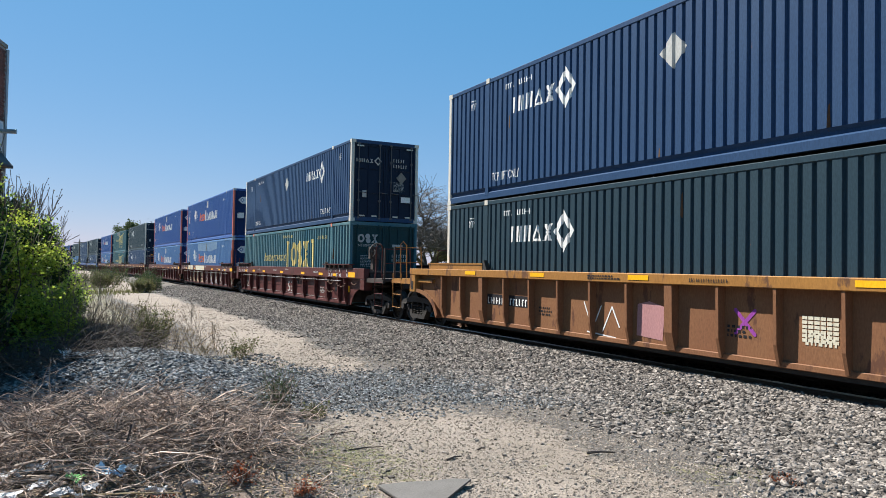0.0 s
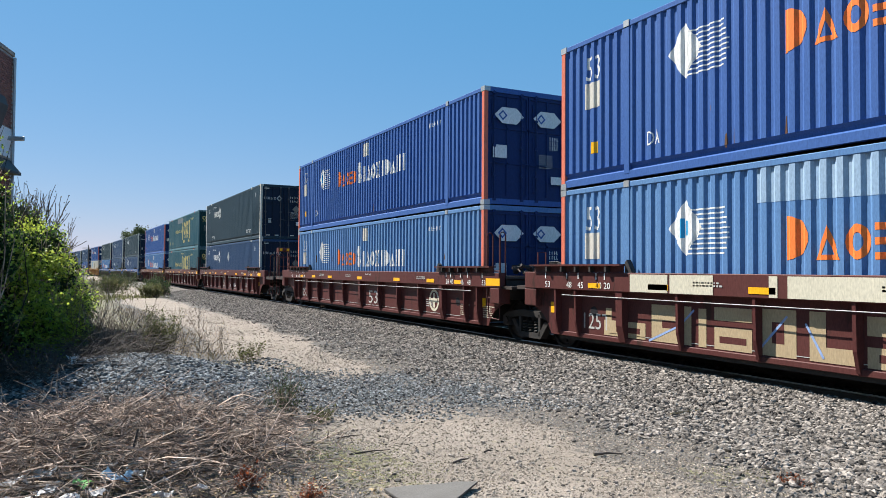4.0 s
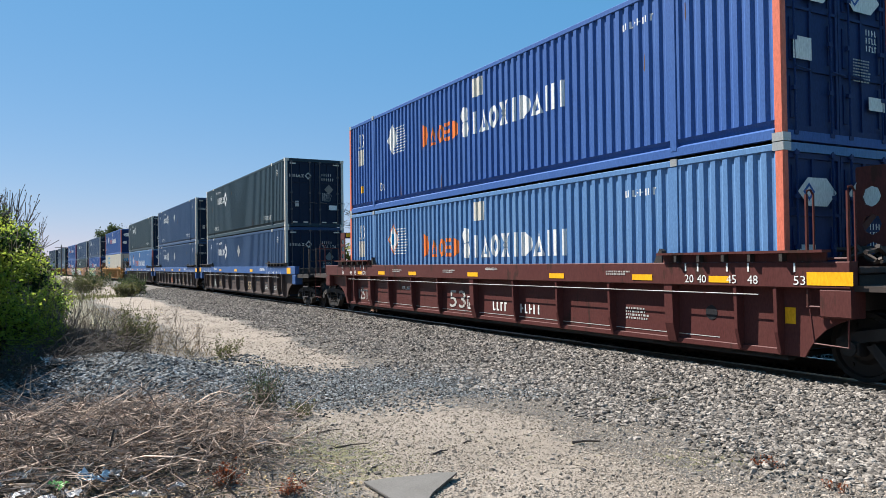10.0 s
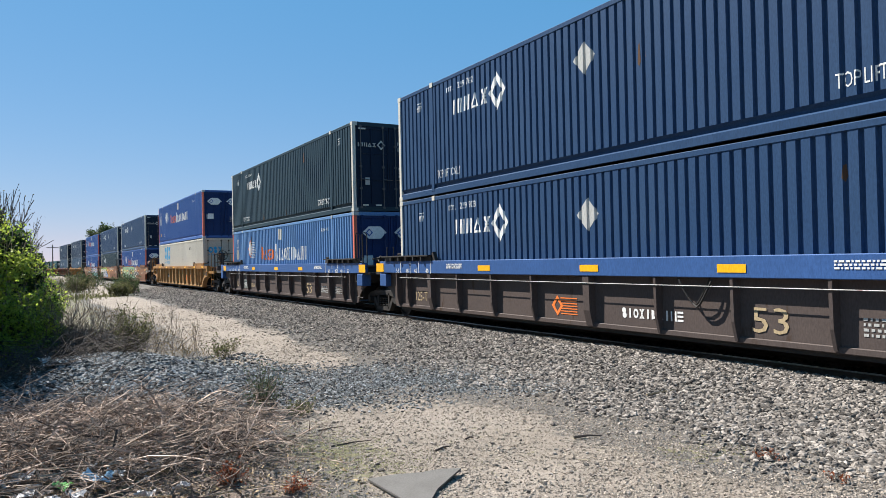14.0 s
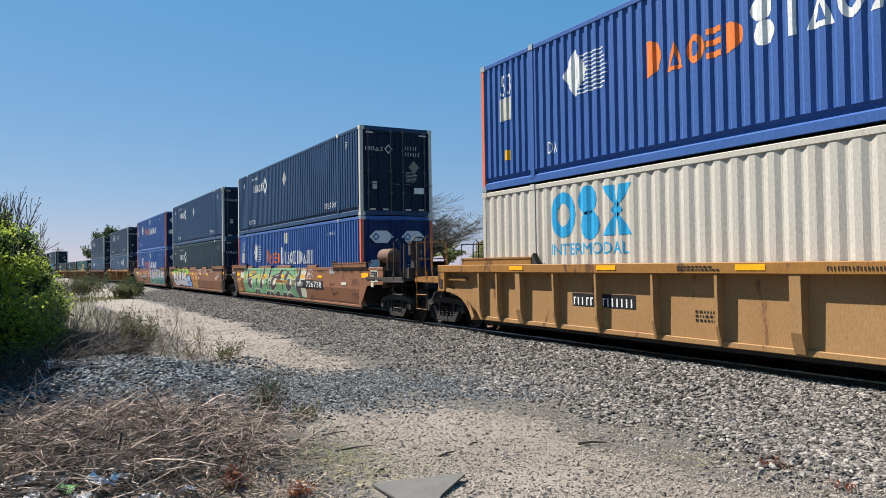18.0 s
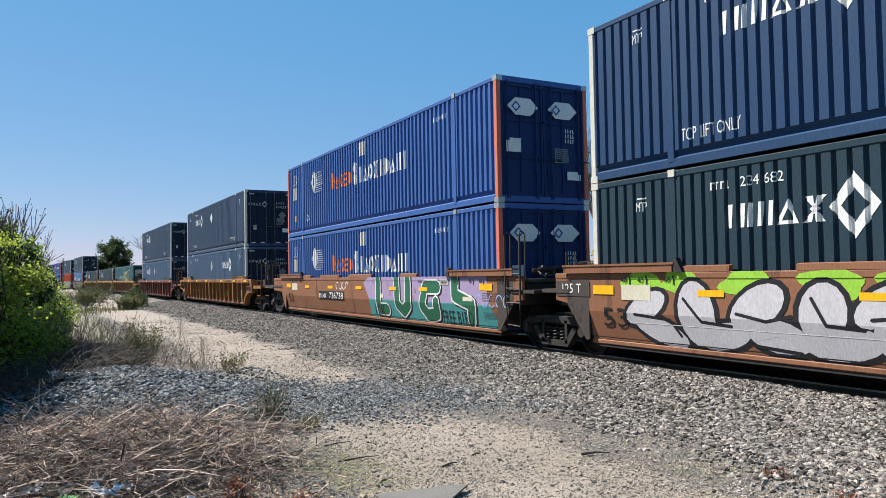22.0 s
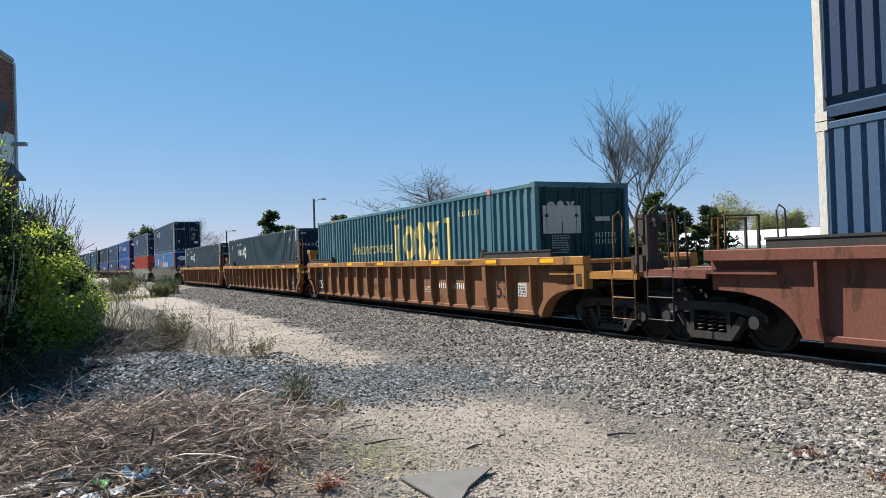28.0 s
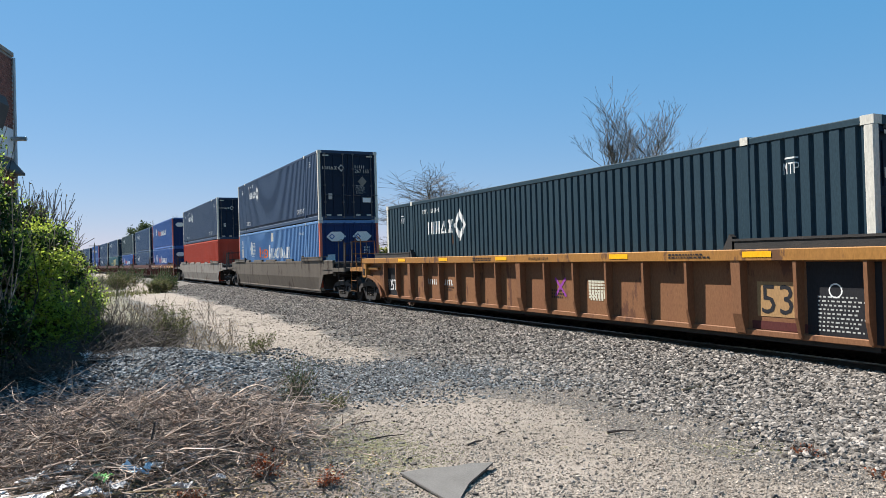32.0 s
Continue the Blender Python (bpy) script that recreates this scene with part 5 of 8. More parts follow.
# the sprayed maroon car
wide = [rect(0.0, 0.42, 1.1, 0.28), rect(0.05, 0.70, 0.16, 0.22), rect(1.25, 0.42, 0.9, 0.62), rect(2.3, 0.42, 0.16, 0.6), rect(2.62, 0.42, 0.7, 0.34), rect(2.62, 0.86, 0.7, 0.2),
        rect(3.5, 0.42, 0.55, 0.66), rect(4.25, 0.42, 0.24, 0.66), rect(4.49, 0.42, 0.42, 0.2), rect(5.05, 0.42, 1.0, 0.26), rect(5.05, 0.82, 1.0, 0.24)]
spray(3, "graffiti", wide, 14.75, KHAKI, 1, "tall khaki sprayed shapes", False)
spray(3, "graffiti_shade", [rect(0.34, 0.50, 0.62, 0.10), rect(1.5, 0.66, 0.42, 0.12), rect(2.72, 0.52, 0.5, 0.10), rect(3.66, 0.60, 0.2, 0.3), rect(5.2, 0.50, 0.6, 0.10)], 14.75, MAROON, 2, "", False)
spray(3, "graffiti_edge", sum((stroke(p, 0.035) for p in ([(1.2, 0.42), (1.9, 0.72), (2.2, 0.98)], [(3.4, 0.44), (3.9, 0.98)], [(4.2, 0.9), (4.45, 0.48)], [(6.1, 0.42), (6.2, 1.0)])), []), 14.75, SKYBLUE, 3, "", False)
for j, (q, w) in enumerate(((13.85, 0.9), (12.9, 0.9), (11.0, 0.14), (10.7, 1.6), (9.05, 1.5))):
    chord_mark(3, "white_patch", [rect(0, 0, w, 0.30)], q, 1.245, MIST, "whitewashed patch on the chord")
for j, q in enumerate((6.1, 4.5)):
    spray(3, "graffiti", sum((stroke(p, 0.13) for p in ([(0.0, 1.05), (0.2, 0.55), (0.45, 1.0)], [(0.55, 0.5), (0.75, 0.95), (0.95, 0.5)], [(0.62, 0.68), (0.9, 0.68)])), []), q, KHAKI, 1, "tall khaki sprayed shapes", False)
    spray(3, "graffiti_edge", sum((stroke(p, 0.03) for p in ([(-0.1, 1.05), (0.2, 0.42), (0.5, 0.92)], [(0.5, 0.42), (1.05, 0.42)])), []), q, SKYBLUE, 2, "", False)

spray(3, "car_numeral", shift(text_polys("211386", 0.74, 0.25), 0, 0.49), 4.72, INK_WHITE, 5, "white painted car number", False)
for k in (3, 4):
    spray(k, "round_badge", [p for p in ringed(0.0, 0.8, 0.30, 0.76, 24)] + [rect(-0.05, 0.6, 0.1, 0.4), rect(-0.2, 0.75, 0.4, 0.1)], 2.62, MIST, 2, "cream ring badge with a cross", False)
    for q in (1.1, -0.05):
        spray(k, "load_stencil", shift(bars(6, 0.5, 0.3, 0.55, k), 0, 0.5), q, MIST, 1, "", False)

spray(5, "car_numeral", shift(text_polys("9244", 0.66, 0.26), 0, 0.54), 6.3, INK_WHITE, 1, "white painted car number", False)
# slate cars
for k in (8, 9, 10):
    spray(k, "rating_stencil", shift(text_polys("125-T", 0.66, 0.24), 0, 0.52), 15.2, KHAKI, 1, "", False)
    spray(k, "length_numeral", shift(text_polys("53", 0.58, 0.36), 0, 0.48), 6.1 if k == 8 else 4.65, KHAKI, 3, "cream painted numerals", False)
    if k != 9:
        spray(k, "number_panel", [rect(0, 0.44, 1.0, 0.42)], 13.85, PRIMERGREY, 1, "", False)
        spray(k, "serial_number", shift(ticks(1, 0.66, 0.24, k), 0.14, 0.54), 13.85, INK_WHITE, 2, "", False)
        spray(k, "car_numeral", shift(text_polys("9123", 0.66, 0.26), 0, 0.52) if k == 8 else shift(ticks(1, 0.66, 0.24, k + 4), 0, 0.52), 12.5, KHAKI, 1, "", False)
    else:
        spray(k, "stripe_mark", [rect(0.3, 0.50 + j * 0.05, 0.5, 0.02) for j in range(7)], 9.3, INK_ORANGE, 1, "", False)
        spray(k, "diamond_mark", [[(u, v + 0.66) for u, v in d] for d in hollow(0.2, 0, 0.18, 0.2, 0.55)], 9.3, INK_ORANGE, 1, "", False)
        spray(k, "brand_mark", shift(emblem("sboxbdabpe", (0.12,) * 10, 0.16, 0.02), 0, 0.54), 7.3, INK_WHITE, 1, "", False)
    for q in (3.05, 1.7):
        spray(k, "notice", shift(bars(4, 0.85, 0.26, 0.45, k + int(q)), 0, 0.55), q, INK_GREY, 1, "", False)
    spray(k, "data_plate", [rect(0, 0.50, 0.2, 0.2)], 0.35, KHAKI, 1, "", False)

# ochre and rusty cars
for k in (1, 11, 15, 17, 18, 19):
    rust = k == 15
    spray(k, "length_numeral", shift(text_polys("53", 0.52, 0.42), 0, 0.64), 1.72 if k != 11 else 2.72, INK_BLACK, 3, "large black painted numerals", False)
    spray(k, "size_fraction", shift(text_polys("40", 0.2, 0.14), 0, 0.98) + shift(text_polys("20", 0.2, 0.14), 0, 0.76) + [rect(0, 0.93, 0.2, 0.02)], 2.2 if k != 11 else 2.15, INK_BLACK, 1, "", False)
    if k in (18, 19):
        spray(k, "black_panel", [rect(0, 0.34, 1.05, 1.04)], 0.98, INK_BLACK, 1, "black painted end panel", False)
        spray(k, "notice", shift(bars(9, 0.72, 0.5, 0.6, k), 0.16, 0.46), 0.98, INK_GREY, 2, "", False)
        spray(k, "maroon_stripe", [rect(0, 0.41, 1.35, 0.12)], 1.9, MAROON, 1, "", False)
        spray(k, "ring_mark", [[(u, v) for u, v in p] for p in ringed(0.42, 1.0, 0.1)], 0.98, INK_WHITE, 2, "", False)
        spray(k, "number_field", [rect(0, 0.60, 0.66, 0.5)], 1.80, TANPANEL, 1, "", False)
    else:
        spray(k, "notice", [rect(0, 0.70, 0.36, 0.3)], 0.76, INK_WHITE if k == 11 else INK_GREY, 1, "", False)
        spray(k, "notice_print", shift(bars(4, 0.3, 0.24, 0.4, k), 0.03, 0.73), 0.76, INK_BLACK, 2, "", False)
    if k in (17, 18, 19):
        spray(k, "black_panel", [rect(0, 0.34, 0.8, 0.9)], 16.1, INK_BLACK, 1, "black painted end panel", False)
        spray(k, "rating_stencil", shift(text_polys("125T", 0.62, 0.34), 0.08, 0.55), 16.1, INK_WHITE, 2, "", False)
    q = {1: 14.0, 11: 12.9, 15: 13.5, 17: 4.85, 18: 13.6, 19: 13.2}[k]
    if k in (1, 11):
        spray(k, "number_panel", [rect(0, 0.78, 1.7, 0.24)], q, INK_BLACK, 1, "", False)
    spray(k, "serial_number", shift(ticks(1, 0.7, 0.2, k), 0.04, 0.80) + shift(ticks(1, 0.8, 0.2, k + 2), 0.86, 0.80), q, INK_WHITE, 2, "", False)
    for q, s_ in ((11.9, 1), (9.9, 2), (5.7, 3), (7.0, 4)):
        if (k + s_) % 3:
            spray(k, "notice", shift(bars(3, 0.45, 0.2, 0.4, k + s_), 0, 0.66), q, INK_BLACK if s_ != 3 else MIST, 1, "", False)
spray(1, "graffiti", stroke([(0, 1.0), (0.25, 0.5), (0.5, 0.95)], 0.03) + stroke([(0.55, 0.5), (0.8, 0.95), (1.0, 0.6)], 0.03) + stroke([(0.1, 0.45), (0.9, 0.4)], 0.025), 10.4, INK_WHITE, 1, "thin white sprayed scrawl", False)
spray(1, "graffiti", [[(0, 0.5), (0.62, 0.46), (0.66, 1.02), (0.3, 1.10), (0.02, 1.04)]], 8.95, INK_PINK, 1, "faded pink sprayed patch", False)
for k in (1, 19):
    spray(k, "cross_mark", stroke([(0, 0.72), (0.34, 1.06)], 0.06) + stroke([(0, 1.06), (0.34, 0.72)], 0.06), 6.85, VIOLET, 1, "violet sprayed cross", False)
    spray(k, "data_table", [rect(0.0 + 0.09 * i, 0.70 + 0.06 * j, 0.075, 0.045) for i in range(6) for j in range(6)], 5.75, MIST, 1, "", False)
for k, col_ in ((18, OXBLOOD), (11, INK_ORANGE), (15, KHAKI)):
    spray(k, "brand_mark", shift(emblem("bbx", (0.5, 0.5, 0.5), 0.36, 0.08), 0, 0.62), {18: 7.2, 11: 5.35, 15: 4.8}[k], col_, 1, "", False)

# smooth brown cars
for k in (12, 13, 14):
    for q in (13.6, 11.05, 8.4, 5.8, 3.85):
        spray(k, "reflector_strip", [rect(0, 1.19, 0.5, 0.10)], q, REFLECT, 6)
    spray(k, "reflector_strip", [rect(0, 1.24, 0.55, 0.16)], -0.25 if k != 14 else 0.72, REFLECT, 6)
    spray(k, "reflector_strip", [rect(0, 1.19, 0.55, 0.16)], 16.05, REFLECT, 6)
    spray(k, "lower_line", [rect(0, 0.41, 16.1, 0.018)], 16.1, INK_BLACK, 8)
    for q, word in ((1.95, "40"), (1.2, "45"), (0.74, "48"), (-0.05, "53"), (14.3, "40"), (14.9, "45"), (15.3, "48")):
        spray(k, "size_stencil", shift(text_polys(word, 0.15, 0.10), 0, 1.40), q, INK_BLACK, 6)
        spray(k, "tick_mark", [rect(0, 1.37, 0.03, 0.15)], q - 0.2, INK_BLACK, 6)
    if k != 13:
        spray(k, "number_panel", [rect(0, 0.80, 2.95 if k == 12 else 2.55, 0.30)], {12: 6.25, 14: 12.0}[k], INK_BLACK, 5)
        spray(k, "serial_number", shift(ticks(1, 0.85, 0.22, k), 0.05, 0.845), {12: 6.25, 14: 12.0}[k], INK_WHITE, 8)
        spray(k, "car_numeral", shift(text_polys("726738", 1.7 if k == 12 else 1.35, 0.22), 1.1, 0.845), {12: 6.25, 14: 12.0}[k], INK_WHITE, 8, "white painted car number")
    spray(k, "notice", [rect(0, 1.36, 0.42, 0.14)], 2.62, INK_GREY, 6)
    spray(k, "notice_print", shift(bars(3, 0.36, 0.1, 0.5, k), 0.03, 1.38), 2.62, INK_BLACK, 8)
    spray(k, "notice", [rect(0, 0.98, 0.46, 0.1)], 1.5, MIST, 6)
    spray(k, "notice", [rect(0, 0.96, 0.2, 0.12)], 6.0 + 0.2 * (k - 12), MIST, 6)
    if k == 12:
        spray(k, "data_plate", [rect(0, 1.12, 0.52, 0.36)], -0.98, MIST, 3, "white-framed black data plate")
        spray(k, "plate_field", [rect(0.04, 1.16, 0.29, 0.28), rect(0.35, 1.28, 0.13, 0.16)], -0.98, INK_BLACK, 5)
        spray(k, "plate_print", shift(bars(4, 0.22, 0.16, 0.5, 3), 0.07, 1.24), -0.98, INK_GREY, 7)
        spray(k, "cream_label", [rect(0, 0.97, 0.2, 0.14)], -0.98, MIST, 3)
    if k != 14:
        spray(k, "rating_panel", [rect(0, 1.14, 1.0, 0.29)], 17.15, SOOTGREY, 6)
        spray(k, "rating_stencil", shift(text_polys("125 T", 0.56, 0.18), 0.2, 1.20), 17.15, INK_WHITE, 8)
    spray(k, "length_numeral", shift(text_polys("53", 0.62, 0.34), 0, 0.62), 15.8, INK_BLACK, 8, "large black painted numerals")
    spray(k, "size_panel", [rect(0, 1.10, 0.7, 0.26)], 15.3, MIST, 5)
    for z, h in ((1.0, 0.22), (0.60, 0.16)):
        spray(k, "notice_print", shift(bars(4, 0.75, h, 0.6, k), 0, z), 0.6, TAUPE, 5)
    spray(k, "notice_print", shift(bars(2, 0.9, 0.07, 0.5, k + 4), 0, 1.42), 3.9, TAUPE, 5)


def oval(u, v, a, b, turn, n=16):
    """A rotated ellipse as a fan of triangles."""
    c, s_ = math.cos(radians(turn)), math.sin(radians(turn))
    ring = [(u + a * math.cos(6.2832 * k / n) * c - b * math.sin(6.2832 * k / n) * s_, v + a * math.cos(6.2832 * k / n) * s_ + b * math.sin(6.2832 * k / n) * c) for k in range(n)]
    return [[(u, v), ring[k], ring[(k + 1) % n]] for k in range(n)]


def spike(u, v, w, h):
    """A jagged bolt shape hanging down from its head."""
    return [[(u, v), (u + w, v + 0.12 * h), (u + 0.62 * w, v - 0.3 * h)], [(u + 0.1 * w, v - 0.28 * h), (u + 0.75 * w, v - 0.2 * h), (u + 0.15 * w, v - h)]]


# a green ground over the whole height, brighter and yellower in its middle
spray(12, "graffiti_field", [[(0.0, 1.0), (0.12, 0.38), (0.12, 1.56)], rect(0.12, 0.36, 9.0, 0.56)], 14.7, BOTTLEMINT, 1, "mint green sprayed ground")
spray(12, "graffiti_field", [rect(0.12, 0.90, 8.75, 0.16), rect(0.12, 1.27, 8.3, 0.31)] + sum((blob(u, 1.25, 0.5, 0.12, 30 + j) for j, u in enumerate((0.6, 2.2, 3.9, 5.6, 7.2))), []), 14.7, SPRING, 1, "mint green sprayed ground")
spray(12, "graffiti_field", [rect(0.12, 1.04, 8.6, 0.24)] + sum((blob(u, 0.98, 0.42, 0.14, 40 + j) for j, u in enumerate((1.3, 3.1, 4.8, 6.4, 7.9))), []), 14.7, OLIVEY, 2, "yellow-green sprayed ground")
LOOPS = [(1.25, 0.86, 0.46, 0.22, 12), (0.95, 1.22, 0.40, 0.13, 62), (3.25, 0.90, 0.44, 0.17, 38), (3.62, 1.30, 0.44, 0.11, 48), (4.7, 1.36, 0.40, 0.10, 40), (5.15, 0.92, 0.55, 0.26, 22), (5.75, 1.12, 0.6, 0.12, 8),
         (7.3, 0.88, 0.42, 0.24, 15), (7.05, 1.24, 0.42, 0.12, 30), (8.55, 0.80, 0.28, 0.48, 10), (8.75, 1.28, 0.42, 0.12, 55), (6.25, 1.34, 0.4, 0.1, 25)]
LOW = [(2.1, 0.47, 0.24, 0.12, 20), (2.6, 0.47, 0.24, 0.13, -15), (4.1, 0.44, 0.3, 0.12, 10), (4.7, 0.43, 0.26, 0.1, -10), (5.6, 0.45, 0.34, 0.13, 5), (6.6, 0.45, 0.3, 0.11, 0), (7.4, 0.44, 0.4, 0.1, 0)]
SPIKES = [(2.2, 1.08, 0.42, 0.40), (3.95, 1.06, 0.38, 0.46), (4.38, 0.98, 0.30, 0.50), (6.3, 1.0, 0.3, 0.4), (7.9, 1.05, 0.3, 0.42)]
spray(12, "graffiti_edge", sum((oval(u, v, a + 0.06, b + 0.05, w) for u, v, a, b, w in LOOPS + LOW), []) + sum((spike(u - 0.05, v + 0.04, w + 0.1, h + 0.1) for u, v, w, h in SPIKES), []), 14.7, MINTPALE, 3, "pale mint sprayed outline")
spray(12, "graffiti", sum((oval(u, v, a, b, w) for u, v, a, b, w in LOOPS + LOW), []) + sum((spike(*q_) for q_ in SPIKES), []), 14.7, TAUPE, 4, "purple-grey sprayed loops")
spray(12, "graffiti_line", sum((stroke(p, 0.05) for p in ([(0.3, 1.5), (0.35, 1.0), (0.8, 0.62)], [(1.0, 1.12), (2.3, 1.30)], [(3.0, 1.1), (3.3, 1.5)], [(4.9, 1.2), (6.4, 1.38)], [(6.9, 1.5), (8.0, 1.2)], [(8.1, 1.5), (8.3, 0.9), (8.2, 0.45)])), []), 14.7, TAUPE, 4)
spray(12, "graffiti", sum((oval(u, v, a, b, w) for u, v, a, b, w in ((1.52, 0.90, 0.17, 0.12, 30), (3.5, 0.93, 0.15, 0.14, 50), (5.35, 0.98, 0.34, 0.12, 20), (7.6, 0.98, 0.14, 0.1, 30))), []), 14.7, MIST, 5, "cream sprayed highlights")
spray(12, "graffiti", sum((blob(u, v, a, b, 70 + j) for j, (u, v, a, b) in enumerate(((8.95, 1.15, 0.40, 0.14), (9.05, 0.66, 0.40, 0.26), (9.25, 1.40, 0.36, 0.12)))), []), 14.7, MIST, 2)
spray(12, "graffiti_line", sum((stroke(arc_pts(u, 1.42, 0.09, 0.08, a, a + 220), 0.028) for u, a in ((9.6, 30), (9.8, 200), (10.0, 90), (10.2, 10))), []) + sum((stroke(arc_pts(u, 1.24, 0.09, 0.08, a, a + 220), 0.028) for u, a in ((9.4, 70), (9.6, 180), (9.8, 20), (10.0, 100), (10.2, 0))), []), 14.7, INK_WHITE, 7)
spray(12, "graffiti_line", stroke([(12.1, 1.02), (12.4, 0.98), (12.6, 1.05)], 0.02) + stroke([(12.1, 1.02), (12.5, 0.55)], 0.02) + stroke([(12.25, 0.62), (12.8, 0.75)], 0.02), 14.7, INK_BLACK, 4)
spray(12, "number_field", [rect(0, 0.42, 0.72, 0.66)], 15.9, OCHREBOX, 5)
spray(12, "load_stencil", [rect(0, 0.94, 1.7, 0.13)], 9.2, OCHREBOX, 6)
spray(12, "load_stencil", shift(text_polys("LD LMT 116800 PER UNIT", 1.5, 0.08), 0.1, 0.965), 9.2, INK_BLACK, 8)
for u, v, w in ((0, 1.33, 0.9), (1.8, 1.08, 0.6), (4.1, 0.97, 0.8)):
    spray(12, "notice", [rect(u, v, w, 0.11)], 13.2, OCHREBOX, 6)
spray(12, "side_letter", shift(text_polys("B", 0.2, 0.22), 0, 0.86), 6.95, INK_BLACK, 8)

# silver to blue letters edged in black under a lime cloud
spray(13, "graffiti", sum((blob(u, 1.40, 0.44, 0.20, 80 + j) for j, u in enumerate((0.5, 1.4, 2.6, 3.9, 4.9, 5.4))), []) + blob(6.2, 0.85, 0.7, 0.22, 86), 15.3, LIME, 1, "lime green sprayed cloud")
PALE13 = [(0.55, 0.98, 0.5, 0.22, 25), (0.85, 0.62, 0.62, 0.2, -18), (1.65, 0.92, 0.36, 0.52, 12), (2.15, 0.60, 0.5, 0.20, 12), (2.75, 1.05, 0.50, 0.28, 30), (3.05, 0.66, 0.52, 0.24, -10), (3.75, 1.0, 0.34, 0.42, -12),
          (4.0, 0.62, 0.55, 0.22, 6), (4.55, 1.12, 0.42, 0.22, 30), (4.85, 0.72, 0.46, 0.32, -8)]
BLUE13 = [(5.45, 0.62, 0.5, 0.24, 10), (5.95, 0.82, 0.55, 0.30, -20), (6.35, 0.58, 0.42, 0.24, 0)]
spray(13, "graffiti_edge", sum((oval(u, v, a + 0.09, b + 0.07, w) for u, v, a, b, w in PALE13 + BLUE13), []) + oval(6.6, 0.7, 0.34, 0.42, 0), 15.3, INK_BLACK, 2)
spray(13, "graffiti", sum((oval(u, v, a, b, w) for u, v, a, b, w in PALE13), []), 15.3, SILVER, 3, "silver sprayed letters with black edges")
spray(13, "graffiti", sum((oval(u, v, a, b, w) for u, v, a, b, w in BLUE13), []), 15.3, SKYBLUE, 3, "pale blue sprayed letters with black edges")
spray(13, "graffiti_line", sum((stroke(p, 0.05) for p in ([(0.3, 0.86), (1.1, 0.80), (1.3, 0.55)], [(1.4, 1.15), (1.75, 0.8), (2.3, 0.76)], [(2.4, 0.95), (2.9, 0.86), (3.3, 0.95)], [(2.7, 0.5), (3.4, 0.45)], [(3.6, 1.2), (3.8, 0.85), (4.3, 0.82)],
      [(4.4, 0.95), (4.9, 1.0)], [(5.2, 0.78), (5.7, 0.62), (6.2, 0.66)])), []) + oval(5.9, 0.72, 0.14, 0.05, 0), 15.3, INK_BLACK, 4)
spray(13, "graffiti_line", stroke([(5.3, 1.0), (6.4, 0.6)], 0.015) + stroke([(5.5, 0.55), (6.3, 0.98)], 0.015) + stroke([(0.2, 0.72), (5.0, 0.72)], 0.012), 15.3, INK_WHITE, 5)
spray(13, "brand_field", [rect(0, 0.375, 2.7, 0.97)], 9.28, OCHREBOX, 1, "ochre panel on the brown side")
spray(13, "brand_mark", [rect(0, 1.14, 0.95, 0.13), rect(0.26, 0.72, 0.16, 0.43), rect(0.72, 0.72, 0.16, 0.43), [(1.0, 1.27), (1.2, 1.27), (1.9, 0.72), (1.7, 0.72)], [(1.7, 1.27), (1.9, 1.27), (1.2, 0.72), (1.0, 0.72)]], 8.87, OXBLOOD, 2, "dark red block mark on an ochre panel")
spray(13, "graffiti_line", sum((stroke(arc_pts(u, v, 0.34, 0.28, a, a + 250), 0.025) for u, v, a in ((0.3, 0.9, 0), (1.1, 0.8, 90), (1.9, 0.95, 40), (2.6, 0.72, 120))), []), 5.6, TAUPE, 2)
spray(13, "graffiti_line", sum((stroke(arc_pts(u, v, 0.14, 0.13, a, a + 260), 0.03) for u, v, a in ((0.1, 1.2, 30), (0.15, 1.0, 200), (0.35, 1.25, 90), (0.4, 0.85, 10), (0.2, 0.75, 70))), []), 2.6, TAUPE, 2)
spray(13, "graffiti_line", sum((stroke(arc_pts(u, 1.40, 0.11, 0.10, a, a + 250), 0.035) for u, a in ((0.1, 30), (0.35, 200), (0.6, 90), (0.85, 10), (1.7, 40), (2.0, 150), (2.3, 0), (2.6, 90))), []), 6.4, INK_WHITE, 2)
spray(13, "graffiti_line", sum((stroke(arc_pts(u, 1.22, 0.07, 0.08, a, a + 230), 0.022) for u, a in ((0.1, 30), (0.25, 200), (0.4, 90), (0.55, 10))), []) + stroke([(-0.1, 1.12), (0.7, 1.18)], 0.02), 1.1, INK_WHITE, 2)

spray(14, "graffiti_field", [rect(0.2, 0.9, 6.9, 0.69)] + [[(0.2, 0.9), (0.2, 1.59), (-0.25, 1.4)]], 7.5, LILAC, 1, "lilac sprayed ground")
spray(14, "graffiti_field", [rect(0.2, 0.30, 7.0, 0.61), [(7.2, 0.3), (7.5, 0.5), (7.2, 0.9)]], 7.5, TEALY, 1, "turquoise sprayed ground")
legs = [[(0.9, 1.62), (0.9, 0.62), (1.5, 0.62)], [(2.2, 1.62), (2.25, 0.8), (2.6, 0.6), (2.95, 0.8), (2.95, 1.62)], [(4.7, 1.3), (4.0, 1.3), (3.8, 0.8), (4.1, 0.55), (4.6, 0.6), (4.6, 0.9)], [(5.6, 1.62), (5.6, 1.1), (6.4, 0.9), (6.3, 0.5)]]
spray(14, "graffiti_edge", sum((stroke([(u + 0.06, v - 0.03) for u, v in p], 0.44) for p in legs), []), 7.5, INK_BLACK, 2)
